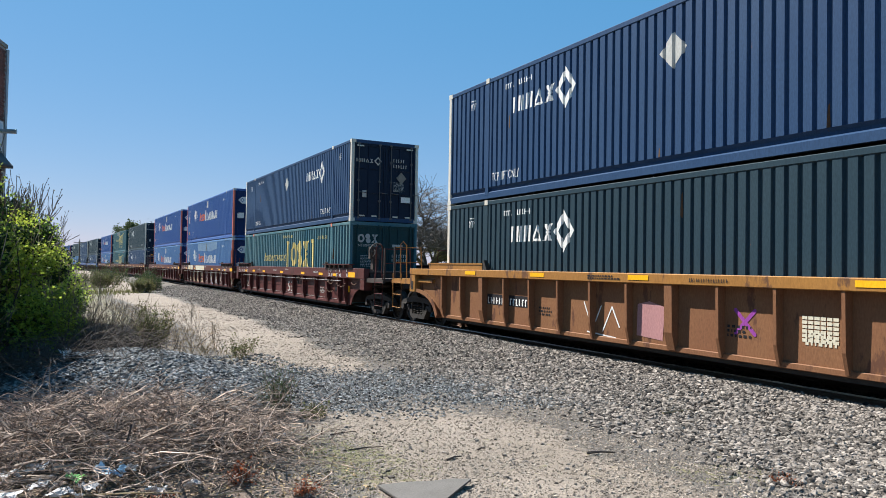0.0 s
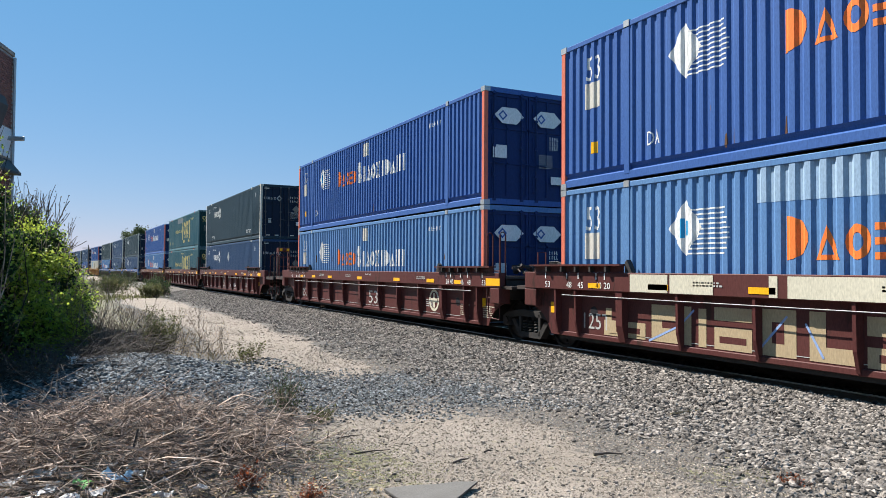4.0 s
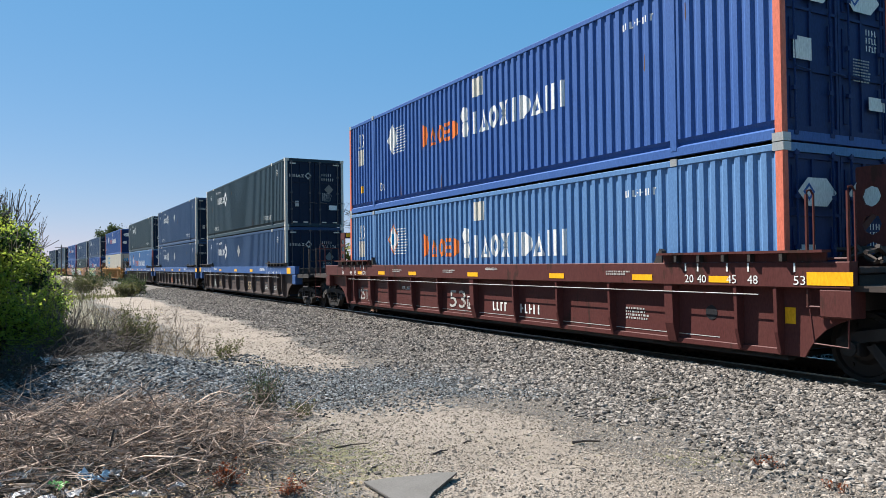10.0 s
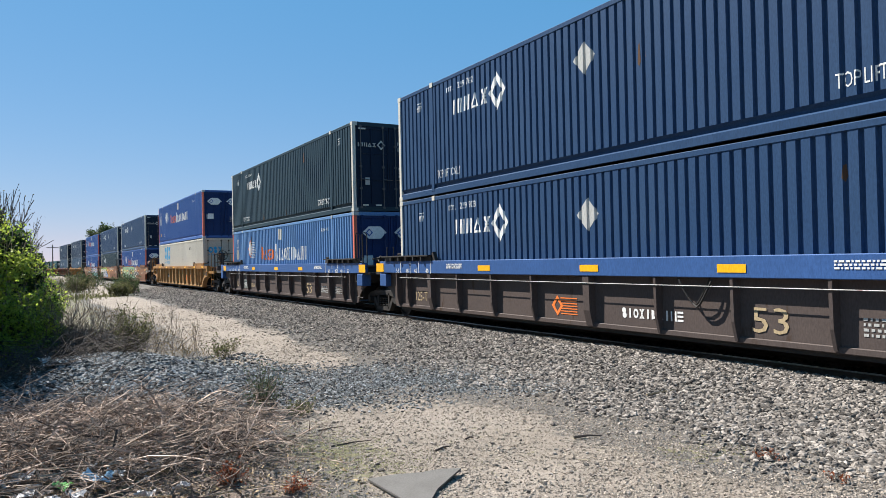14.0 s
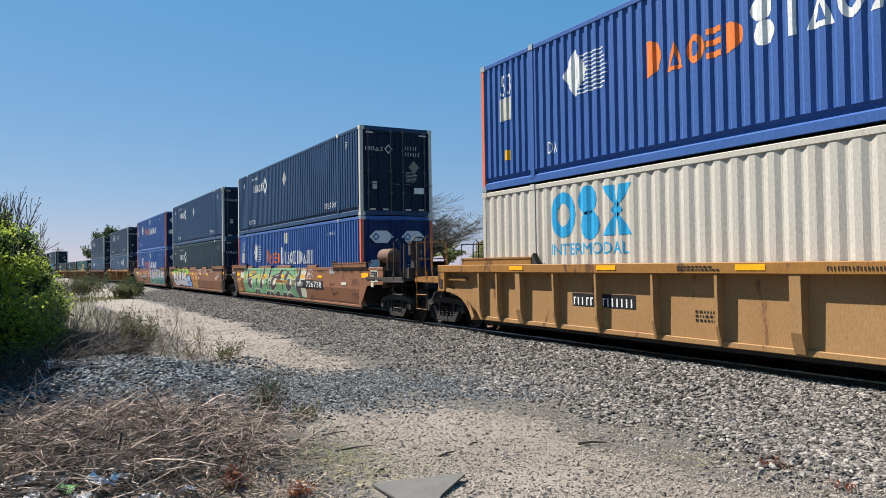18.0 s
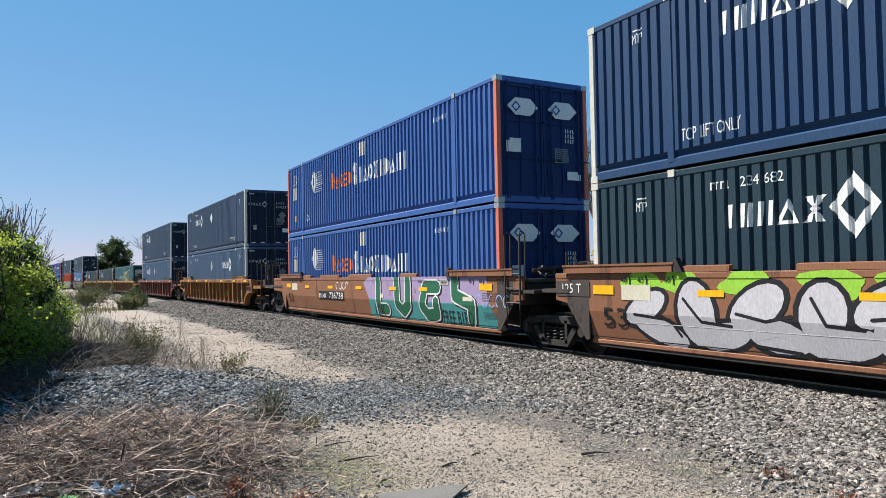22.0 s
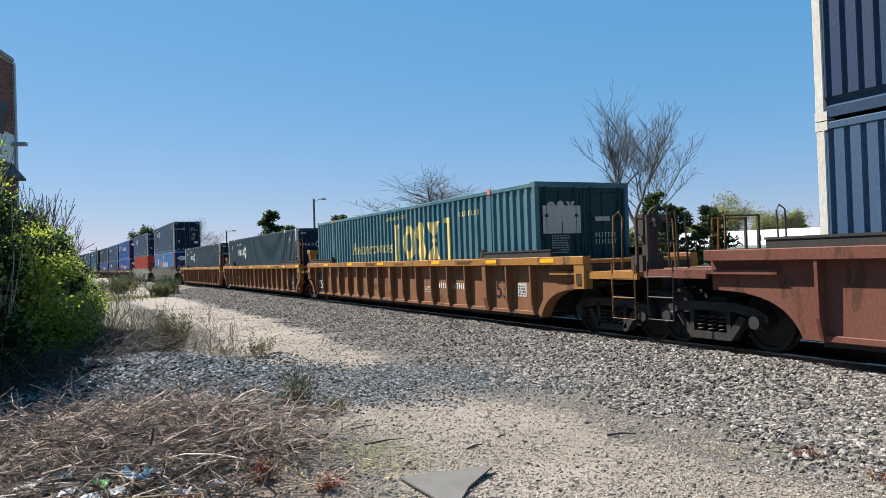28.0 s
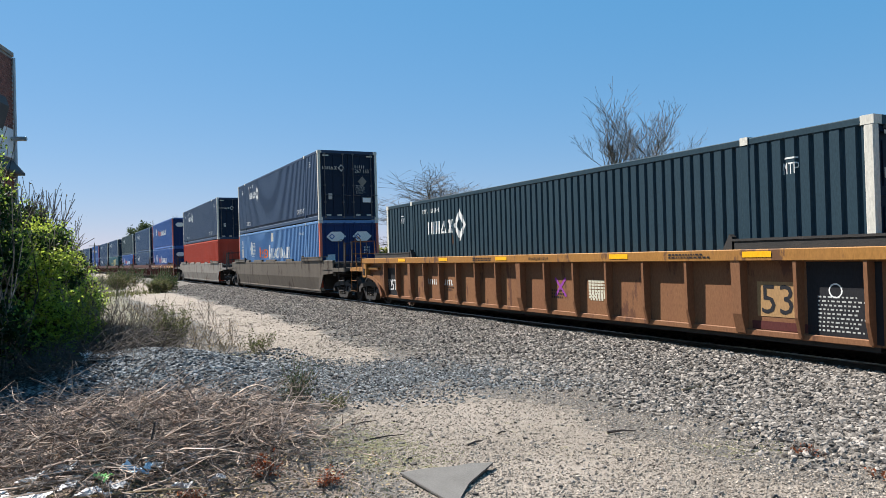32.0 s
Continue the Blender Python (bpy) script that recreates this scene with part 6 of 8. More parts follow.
spray(14, "graffiti_edge", sum((stroke(p, 0.40) for p in legs), []), 7.5, INK_WHITE, 3)
spray(14, "graffiti", sum((stroke(p, 0.31) for p in legs), []), 7.5, BOTTLE, 4, "bottle green sprayed letters with white edges")
spray(14, "graffiti_words", shift(text_polys("10K", 0.75, 0.36), 0, 0.40), 6.9, INK_BLACK, 5)
spray(14, "graffiti_words", shift(text_polys("FREE B1RD", 1.5, 0.34), 0, 0.38), 2.6, INK_BLACK, 5)
spray(14, "graffiti", sum((ringed(u, v, 0.07, 0.6) for u, v in ((0.5, 1.45), (1.6, 1.35), (1.75, 1.1), (3.4, 1.2), (5.1, 1.4), (3.3, 1.0))), []), 7.5, INK_PINK, 4)
spray(14, "graffiti_line", sum((stroke(arc_pts(u, 1.3, 0.13, 0.12, a, a + 230), 0.03) for u, a in ((0.1, 30), (0.4, 200), (0.7, 90), (1.0, 10))), []), 10.2, INK_WHITE, 2)
spray(14, "graffiti_line", sum((stroke(arc_pts(u, 1.0, 0.13, 0.14, a, a + 230), 0.03) for u, a in ((0.1, 30), (0.4, 200), (0.7, 90), (1.0, 10), (1.3, 50))), []), 0.9, SKYBLUE, 2)

# patches of fresh primer and bare fade on single boxes
PRIMER = paint("grey_primer_patch", (0.26, 0.28, 0.29), wear_at=0.74, second=(0.20, 0.24, 0.25))
PALEFADE = paint("chalky_blue_fade", (0.26, 0.36, 0.47), wear_at=0.74, second=(0.18, 0.30, 0.47))
part("primer_patch", on_side([[(0, 0.62), (3.1, 0.62), (3.3, 1.0), (3.3, 1.06), (0, 1.06)]], E0 + 10.9, 1.72, FOLDS["wide"]).mesh("primer_patch", PRIMER), BOX[6, 1], "patch of grey primer")
part("faded_patch", on_side([[(0, 0), (4.8, -0.1), (6.8, 0.05), (6.8, 0.5), (0, 0.5)]], E0 + 11.4, 2.28, FOLDS["even"]).mesh("faded_patch", PALEFADE), BOX[3, 0], "chalky faded upper edge")

end_pale = on_end([rect(0, 0, 0.5, 0.62), rect(0.52, 0, 0.5, 0.62)], -1.12, 1.75, E0 - 0.008).mesh("blank_panel", INK_GREY)
part("blank_panel", end_pale, BOX[17, 0], "pair of blank pale panels")

STREAK = paint("brown_rust_streak", (0.12, 0.066, 0.04), 0.8, wear_at=0.6, second=(0.08, 0.045, 0.03), mix=0.8)
for u, z, w, h in ((0.95, 0.55, 0.05, 0.9), (1.12, 1.15, 0.12, 0.16), (0.55, 0.25, 0.09, 0.5), (1.55, 0.4, 0.04, 0.7), (0.7, 1.7, 0.035, 0.5), (2.15, 0.35, 0.03, 0.4)):
    part("rust_streak", on_side([[(0, 0), (w * 0.4, -0.1), (w, 0.05), (w * 0.8, h), (w * 0.25, h * 0.9)]], E0 + u, z + 0.1, FOLDS["even"]).mesh("rust_streak", STREAK), BOX[3, 0], "orange rust running down the folds")
rs = random.Random(77)
for k in range(1, 21):
    for tier in (0, 1):
        if (k, tier) not in BOX:
            continue
        kind = TRAIN[k - 1][1 if tier == 0 else 0]
        for j in range(rs.randint(2, 5)):
            u, z, w, h = rs.uniform(0.4, 15.6), rs.choice((0.3, 0.32, 2.2, 1.6)), rs.uniform(0.03, 0.08), rs.uniform(0.12, 0.4)
            part("rust_streak", on_side([[(0, 0), (w * 0.5, -0.05), (w, 0.02), (w * 0.7, h), (w * 0.3, h * 0.9)]], E0 + u, z, FOLDS[KINDS[kind]["folds"]], 0.003).mesh("rust_streak", STREAK), BOX[k, tier])

# cables that hang in loops from the chord
for k, q, z, w in ((6, 7.1, 0.80, 0.55), (9, 5.55, 0.80, 0.62), (18, 9.38, 0.98, 0.5), (2, 5.6, 0.86, 0.5)):
    pts = [(-1.455 - 0.02 * math.sin(j), E0 + q + w * (j / 8 - 0.5), z + 0.42 * (abs(j / 4 - 1) ** 1.6)) for j in range(9)]
    part("hanging_cable", Geo().tube(pts, 0.016, 6).tube([(p[0] + 0.02, p[1] + 0.05, p[2] + 0.03) for p in pts], 0.012, 5).mesh("hanging_cable", BLACKIRON), CAR_OF[k - 1], "slack black cable looped from the chord")

for q0, q1, z, dip in ((1.75, 1.05, 1.10, 0.10), (1.85, 1.0, 0.86, 0.16), (0.75, -0.15, 1.06, 0.14), (-0.75, -1.2, 1.08, 0.06)):
    g = Geo()
    n = 14
    for j in range(n):
        f = (j + 0.5) / n
        y, zz, h = E0 + q0 + (q1 - q0) * f, z - dip * 4 * f * (1 - f), abs(q1 - q0) / n
        ring = [(-1.50 + (0.022 * math.cos(t) if j % 2 else 0), y + 0.72 * h * math.sin(t), zz + (0 if j % 2 else 0.022 * math.cos(t))) for t in (0, 1.05, 2.09, 3.14, 4.19, 5.24, 6.283)]
        g.tube(ring, 0.007, 4)
    part("chain", g.mesh("chain", RAILRUST), CAR_OF[1], "slack steel chain along the side")


# ---------------------------------------------------------------- ground
def smooth_step(a, b, v):
    t = np.clip((v - a) / (b - a), 0, 1)
    return t * t * (3 - 2 * t)


def value_noise(x, y, scale, seed=0):
    """Smooth random heights on a plane, for arrays, from -1 to 1."""
    x, y = np.asarray(x, float) / scale, np.asarray(y, float) / scale
    ix, iy = np.floor(x).astype(np.int64), np.floor(y).astype(np.int64)
    fx, fy = x - ix, y - iy
    fx, fy = fx * fx * (3 - 2 * fx), fy * fy * (3 - 2 * fy)

    def h(a, b):
        k = (a * 374761393 + b * 668265263 + seed * 1442695041) & 0xFFFFFFFF
        k = ((k ^ (k >> 13)) * 1274126177) & 0xFFFFFFFF
        return ((k ^ (k >> 16)) & 0xFFFF) / 32767.5 - 1
    a, b, c, d = h(ix, iy), h(ix + 1, iy), h(ix, iy + 1), h(ix + 1, iy + 1)
    return (a * (1 - fx) + b * fx) * (1 - fy) + (c * (1 - fx) + d * fx) * fy


def track_x(y):
    d = np.maximum(np.asarray(y, float) - 10, 0)
    return TRACK_X - d * d / (2 * BEND)


def lane_x(y):
    """The middle of the sandy lane."""
    return 3.6 + 0.35 * np.sin((np.asarray(y, float) - 8) * 0.12) + smooth_step(10, 30, y) * 0.2 + smooth_step(60, 20, y) * 0


def mound(x, y):
    """The heap of dark crushed stone beside the lane."""
    return 0.50 * np.exp(-(((x - 0.75) / 1.6) ** 2 + ((y - 10.9) / 2.0) ** 2) ** 1.4)


def heap(x, y):
    """The low bank of brush and litter."""
    return 0.16 * np.exp(-(((x - 0.2) / 1.4) ** 2 + ((y - 6.6) / 1.7) ** 2) ** 1.3)


def ground_z(x, y):
    x, y = np.asarray(x, float), np.asarray(y, float)
    z = -0.14 - 0.0016 * y
    dx = x - (track_x(y) - TRACK_X)
    z = z + 0.10 * smooth_step(7.1, 8.5, dx) * smooth_step(14.6, 13.0, dx) - 0.14 * smooth_step(9.02, 9.3, dx) * smooth_step(11.5, 11.2, dx)
    z = z - 0.05 * np.exp(-((dx - 6.6) / 0.7) ** 2) + mound(x, y) + heap(x, y)
    z = z + 0.25 * smooth_step(-0.2, -3.0, x) * smooth_step(3, 9, y)
    z = z + 0.018 * value_noise(x, y, 0.9, 1) + 0.05 * value_noise(x, y, 5.0, 2) * smooth_step(30, 45, np.hypot(x, y)) + 0.006 * value_noise(x, y, 0.16, 3)
    return z


def spread(lo, a, b, hi, step, grow=1.16):
    mid = list(np.arange(a, b + 1e-6, step))
    d, up = step, []
    v = b
    while v < hi:
        d *= grow
        v += d
        up.append(min(v, hi))
    d, dn = step, []
    v = a
    while v > lo:
        d *= grow
        v -= d
        dn.append(max(v, lo))
    return np.array(dn[::-1] + mid + up)


def soil_material():
    """Sand, gravel fines, dark soil and thin moss, told apart by where the ground mesh says they lie, with broken edges."""
    m = bpy.data.materials.new("sandy_gravel_and_soil")
    m.use_nodes = True
    n, l = m.node_tree.nodes, m.node_tree.links
    bsdf = n["Principled BSDF"]
    bsdf.inputs["Roughness"].default_value = 0.95
    bsdf.inputs["Specular IOR Level"].default_value = 0.2
    tc = n.new("ShaderNodeTexCoord")

    def tex(s, detail=6, rough=0.65):
        t = n.new("ShaderNodeTexNoise")
        t.inputs["Scale"].default_value, t.inputs["Detail"].default_value, t.inputs["Roughness"].default_value = s, detail, rough
        l.new(tc.outputs["Object"], t.inputs["Vector"])
        return t.outputs["Fac"]

    def mapped(v, a, b, c, d):
        r = n.new("ShaderNodeMapRange")
        for k, val in zip(("From Min", "From Max", "To Min", "To Max"), (a, b, c, d)):
            r.inputs[k].default_value = val
        l.new(v, r.inputs["Value"])
        return r.outputs["Result"]

    def colour(a, b, f):
        x = n.new("ShaderNodeMix")
        x.data_type = "RGBA"
        for sock, val in ((x.inputs["A"], a), (x.inputs["B"], b), (x.inputs["Factor"], f)):
            if isinstance(val, tuple):
                sock.default_value = (*val, 1)
            else:
                l.new(val, sock)
        return x.outputs["Result"]
    coarse, mid, fine = tex(0.8), tex(9), tex(70, 4)
    vor = n.new("ShaderNodeTexVoronoi")
    vor.inputs["Scale"].default_value = 42
    l.new(tc.outputs["Object"], vor.inputs["Vector"])
    pebble = mapped(vor.outputs["Distance"], 0.0, 0.6, 1.0, 0.45)

    def zone(name, edge=0.35):
        a = n.new("ShaderNodeAttribute")
        a.attribute_name = name
        s = n.new("ShaderNodeMath")
        s.operation = "ADD"
        l.new(a.outputs["Fac"], s.inputs[0])
        l.new(mapped(mid, 0.3, 0.7, -edge, edge), s.inputs[1])
        return mapped(s.outputs[0], 0.38, 0.62, 0.0, 1.0)
    gravel = colour((0.070, 0.063, 0.058), (0.175, 0.158, 0.140), vor.outputs["Color"])
    sand = colour((0.280, 0.238, 0.198), (0.220, 0.186, 0.152), mapped(coarse, 0.35, 0.65, 0, 1))
    soil = colour((0.045, 0.034, 0.027), (0.265, 0.205, 0.168), mid)
    moss = colour((0.105, 0.108, 0.045), (0.20, 0.175, 0.115), mid)
    field = colour((0.085, 0.11, 0.03), (0.15, 0.14, 0.06), coarse)
    c = colour(gravel, sand, zone("sand"))
    c = colour(c, soil, zone("soil"))
    c = colour(c, moss, zone("moss", 0.6))
    c = colour(c, field, zone("field"))
    for f in (mapped(fine, 0.3, 0.7, 0.75, 1.2), mapped(mid, 0.3, 0.7, 0.85, 1.12)):
        x = n.new("ShaderNodeMix")
        x.data_type, x.blend_type = "RGBA", "MULTIPLY"
        x.inputs["Factor"].default_value = 1.0
        l.new(c, x.inputs["A"])
        l.new(f, x.inputs["B"])
        c = x.outputs["Result"]
    l.new(c, bsdf.inputs["Base Color"])
    b = n.new("ShaderNodeBump")
    b.inputs["Strength"].default_value, b.inputs["Distance"].default_value = 0.9, 0.015
    hsum = n.new("ShaderNodeMath")
    hsum.operation = "ADD"
    l.new(pebble, hsum.inputs[0])
    l.new(fine, hsum.inputs[1])
    l.new(hsum.outputs[0], b.inputs["Height"])
    l.new(b.outputs["Normal"], bsdf.inputs["Normal"])
    return m


def zones(x, y):
    dx = np.abs(x - lane_x(y))
    wob = 0.45 * value_noise(x, y, 1.1, 7) + 0.2 * value_noise(x, y, 0.4, 8)
    cross = np.exp(-((y - 9.7 + 0.25 * (x - 4)) / 1.5) ** 2)          # loose grey stone strewn over the lane
    far = smooth_step(12.5, 15, y)
    sand = smooth_step(1.55, 0.75, dx + wob * 0.6) * (far + (1 - far) * (0.78 - 0.75 * cross)) + 0.28 * smooth_step(8.5, 3.5, y) * smooth_step(5.2, 3.6, x) * smooth_step(1.6, 2.4, x)
    soil = smooth_step(2.3, 1.5, x + wob * 0.8 + 0.12 * (7 - y)) * smooth_step(9.3, 7.9, y + wob) + smooth_step(0.2, -0.8, x + wob) + 0.6 * smooth_step(2.0, 1.0, x) * smooth_step(13, 16, y)
    moss = 0.6 * np.exp(-(((x - 2.5) / 0.7) ** 2 + ((y - 13.9) / 0.8) ** 2)) + 0.62 * np.exp(-(((x - 2.35) / 0.55) ** 2 + ((y - 6.3) / 1.2) ** 2)) + 0.45 * np.exp(-(((x - 5.0) / 0.5) ** 2 + ((y - 4.5) / 0.5) ** 2)) + 0.5 * smooth_step(2.6, 1.6, x) * smooth_step(18, 24, y)
    field = smooth_step(15.2, 16.5, x - (track_x(y) - TRACK_X) + wob) + smooth_step(-6, -9, x) + smooth_step(1.8, 0.6, x) * smooth_step(28, 40, y)
    return sand, soil, moss, field


SOIL = soil_material()
gx, gy = spread(-600, -2.4, 9.2, 700, 0.085), spread(-250, 2.6, 19.0, 1500, 0.085)
X, Y = np.meshgrid(gx, gy)
Z = ground_z(X, Y)
nx, ny = len(gx), len(gy)
idx = np.arange(nx * ny).reshape(ny, nx)
quads = np.stack([idx[:-1, :-1], idx[:-1, 1:], idx[1:, 1:], idx[1:, :-1]], -1).reshape(-1, 4)


def array_mesh(name, verts, faces, mat, smooth=False):
    """A mesh from arrays; every face has as many corners as faces has columns."""
    me = bpy.data.meshes.new(name)
    me.vertices.add(len(verts))
    me.vertices.foreach_set("co", np.asarray(verts, np.float32).ravel())
    k = faces.shape[1]
    me.loops.add(faces.size)
    me.loops.foreach_set("vertex_index", faces.astype(np.int32).ravel())
    me.polygons.add(len(faces))
    me.polygons.foreach_set("loop_start", np.arange(0, faces.size, k, dtype=np.int32))
    me.polygons.foreach_set("use_smooth", np.full(len(faces), smooth))
    me.materials.append(mat)
    me.update(calc_edges=True)
    return me


ground_me = array_mesh("ground", np.stack([X, Y, Z], -1).reshape(-1, 3), quads, SOIL, True)
for name, val in zip(("sand", "soil", "moss", "field"), zones(X, Y)):
    ground_me.attributes.new(name, "FLOAT", "POINT").data.foreach_set("value", np.clip(val, 0, 1).astype(np.float32).ravel())
thing("ground", "sandy lane, loose gravel and weedy soil beside the track", "ground", kind="structure", data=ground_me)


# ---------------------------------------------------------------- loose stone
ICO = bmesh.new()
bmesh.ops.create_icosphere(ICO, subdivisions=1, radius=1)
ICO_V = np.array([v.co[:] for v in ICO.verts])
ICO_F = np.array([[v.index for v in f.verts] for f in ICO.faces])
ICO.free()
ROCK = np.random.default_rng(5)


OCT_V = np.array([(1, 0, 0), (-1, 0, 0), (0, 1, 0), (0, -1, 0), (0, 0, 1), (0, 0, -1)], float)
OCT_F = np.array([(0, 2, 4), (2, 1, 4), (1, 3, 4), (3, 0, 4), (2, 0, 5), (1, 2, 5), (3, 1, 5), (0, 3, 5)])


def stones(name, label, px, py, size, mat, flat=0.62, sink=0.25, cut=0.38, base=(ICO_V, ICO_F)):
    """Angular stones at the places given, one mesh of kind stuff."""
    n = len(px)
    bv, bf = base
    m = len(bv)
    shape = bv[None] * (1 + ROCK.uniform(-cut, cut, (n, m, 1))) + ROCK.uniform(-0.12, 0.12, (n, m, 3))
    shape *= np.stack([ROCK.uniform(0.7, 1.35, n), ROCK.uniform(0.6, 1.0, n), np.full(n, 1) * ROCK.uniform(flat * 0.75, flat * 1.25, n)], -1)[:, None, :]
    a, b = ROCK.uniform(0, 2 * np.pi, n), ROCK.normal(0, 0.45, n)
    ca, sa, cb, sb = np.cos(a), np.sin(a), np.cos(b), np.sin(b)
    y1, z1 = shape[:, :, 1] * cb[:, None] - shape[:, :, 2] * sb[:, None], shape[:, :, 1] * sb[:, None] + shape[:, :, 2] * cb[:, None]
    x2, y2 = shape[:, :, 0] * ca[:, None] - y1 * sa[:, None], shape[:, :, 0] * sa[:, None] + y1 * ca[:, None]
    s = size[:, None]
    v = np.stack([px[:, None] + x2 * s, py[:, None] + y2 * s, ground_z(px, py)[:, None] + z1 * s + (flat - sink) * s * ROCK.uniform(0.3, 1.0, (n, 1))], -1)
    f = bf[None] + m * np.arange(n)[:, None, None]
    return thing(name, label, "gravel", kind="stuff", data=array_mesh(name, v.reshape(-1, 3), f.reshape(-1, 3), mat))


def stone_material(name, dark, light, per):
    return material(name, dark, 0.9, 0.0, light, 0.9, 14, 90, 0.4, per=per, spec=0.25)


BALLAST = stone_material("grey_ballast_stone", (0.079, 0.068, 0.060), (0.280, 0.248, 0.216), 0.8)
# ballast beneath the cars, their shade put into the stone colour
BALLAST_SHADED = stone_material("shade_blackened_ballast", (0.018, 0.016, 0.014), (0.05, 0.045, 0.04), 0.6)
DARKSTONE = stone_material("blue_grey_crushed_stone", (0.034, 0.037, 0.038), (0.27, 0.275, 0.275), 0.85)
PEBBLE = stone_material("mixed_pebbles", (0.180, 0.149, 0.120), (0.37, 0.315, 0.26), 0.5)


def scatter(n, x0, x1, y0, y1, keep, near=True):
    """Random places, thicker towards the camera, kept with the chance that keep(x, y) gives."""
    u = ROCK.random(n)
    py = y0 * (y1 / y0) ** u if near else y0 + (y1 - y0) * u
    px = ROCK.uniform(x0, x1, n)
    k = ROCK.random(n) < keep(px, py)
    return px[k], py[k]


def rel(x, y):
    return x - (track_x(y) - TRACK_X)


bx_, by_ = scatter(92000, 4.3, 9.28, 2.6, 60, lambda x, y: smooth_step(4.9, 6.4, rel(x, y) + 0.5 * value_noise(x, y, 0.8, 21)))
near = by_ < 11
stones("ballast_shoulder", "loose grey crushed stone along the track", bx_[near], by_[near], ROCK.uniform(0.014, 0.035, near.sum()) * (1 + by_[near] / 70), BALLAST)
stones("ballast_shoulder", "loose grey crushed stone along the track", bx_[~near], by_[~near], ROCK.uniform(0.016, 0.038, (~near).sum()) * (1 + by_[~near] / 70), BALLAST, base=(OCT_V, OCT_F))
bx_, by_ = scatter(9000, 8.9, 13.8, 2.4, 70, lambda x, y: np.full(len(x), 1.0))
stones("track_ballast", "grey crushed stone between the sleepers", bx_, by_, ROCK.uniform(0.025, 0.05, len(bx_)) * (1 + by_ / 60), BALLAST_SHADED, base=(OCT_V, OCT_F))
bx_, by_ = scatter(34000, -1.3, 3.6, 7.6, 14.5, lambda x, y: np.clip(mound(x, y) * 5.5 + 0.25 * smooth_step(9.2, 10.5, y) - 0.15, 0, 1), False)
stones("stone_heap", "low heap of dark blue-grey crushed stone", bx_, by_, ROCK.uniform(0.016, 0.040, len(bx_)), DARKSTONE)
bx_, by_ = scatter(52000, 1.6, 6.6, 7.6, 13.2, lambda x, y: np.clip(1.25 * np.exp(-((y - 9.9 + 0.25 * (x - 4)) / 1.45) ** 2) - 0.04, 0, 1) * (0.6 + 0.4 * value_noise(x, y, 0.5, 31)), False)
stones("strewn_stone", "small blue-grey stone strewn across the lane", bx_, by_, ROCK.uniform(0.010, 0.029, len(bx_)), DARKSTONE, base=(OCT_V, OCT_F))
bx_, by_ = scatter(120000, 1.2, 6.6, 3.0, 15, lambda x, y: 0.4 + 0.6 * np.clip(0.6 + value_noise(x, y, 0.7, 41), 0, 1) * smooth_step(10, 6, y))
stones("lane_pebbles", "pale pebbles pressed into the sandy lane", bx_, by_, 0.005 + 0.012 * ROCK.random(len(bx_)) ** 3, PEBBLE, base=(OCT_V, OCT_F))
bx_, by_ = scatter(450, 2.2, 6.6, 3.2, 9, lambda x, y: np.full(len(x), 1.0))
stones("lane_stones", "scattered grey stones on the lane", bx_, by_, ROCK.uniform(0.012, 0.028, len(bx_)), BALLAST)

bx_, by_ = scatter(16000, 1.8, 6.6, 12.0, 34, lambda x, y: 0.35 + 0.65 * np.clip(0.5 + value_noise(x, y, 0.9, 43), 0, 1))
stones("far_lane_pebbles", "pale and grey pebbles along the sandy lane", bx_, by_, 0.010 + 0.018 * ROCK.random(len(bx_)) ** 3, PEBBLE, base=(OCT_V, OCT_F))


# ---------------------------------------------------------------- track
TIE = material("weathered_sleeper_wood", (0.085, 0.06, 0.045), 0.9, 0, (0.16, 0.11, 0.08), 0.7, 4, 40, 0.5, stretch=(0.3, 3, 3))
rails = thing("railway_track", "rusty steel rails on dark wooden sleepers in ballast", "railway track", kind="structure")


def rail_mesh(off, mat, prof):
    ys = list(range(-120, 10, 10)) + list(range(10, 420, 8))
    g = Geo()
    n = len(prof)
    for y in ys:
        m = track(y)
        g.v += [tuple(m @ Vector((off + x, 0, z))) for x, z in prof]
    for a in range(len(ys) - 1):
        g.f += [(a * n + k, a * n + (k + 1) % n, (a + 1) * n + (k + 1) % n, (a + 1) * n + k) for k in range(n)]
    return g.mesh("rail", mat)


WEB = [(-0.07, -0.18), (0.07, -0.18), (0.07, -0.165), (0.012, -0.14), (0.012, -0.05), (0.034, -0.035), (0.034, -0.012), (-0.034, -0.012), (-0.034, -0.035), (-0.012, -0.05), (-0.012, -0.14), (-0.07, -0.165)]
HEAD = [(-0.034, -0.012), (0.034, -0.012), (0.030, 0.0), (-0.030, 0.0)]
for off in (-0.7525, 0.7525):
    r = part("rail", rail_mesh(off, RAILRUST, WEB), rails)
    part("rail_head", rail_mesh(off, RAILSTEEL, HEAD), r, "bright worn running surface")
tie_me = Geo().box(-1.30, 1.30, -0.115, 0.115, -0.36, -0.182, 0.012).mesh("sleeper", TIE)
plate_me = Geo().box(-0.14, 0.14, -0.09, 0.09, -0.186, -0.172).mesh("tie_plate", RAILRUST)
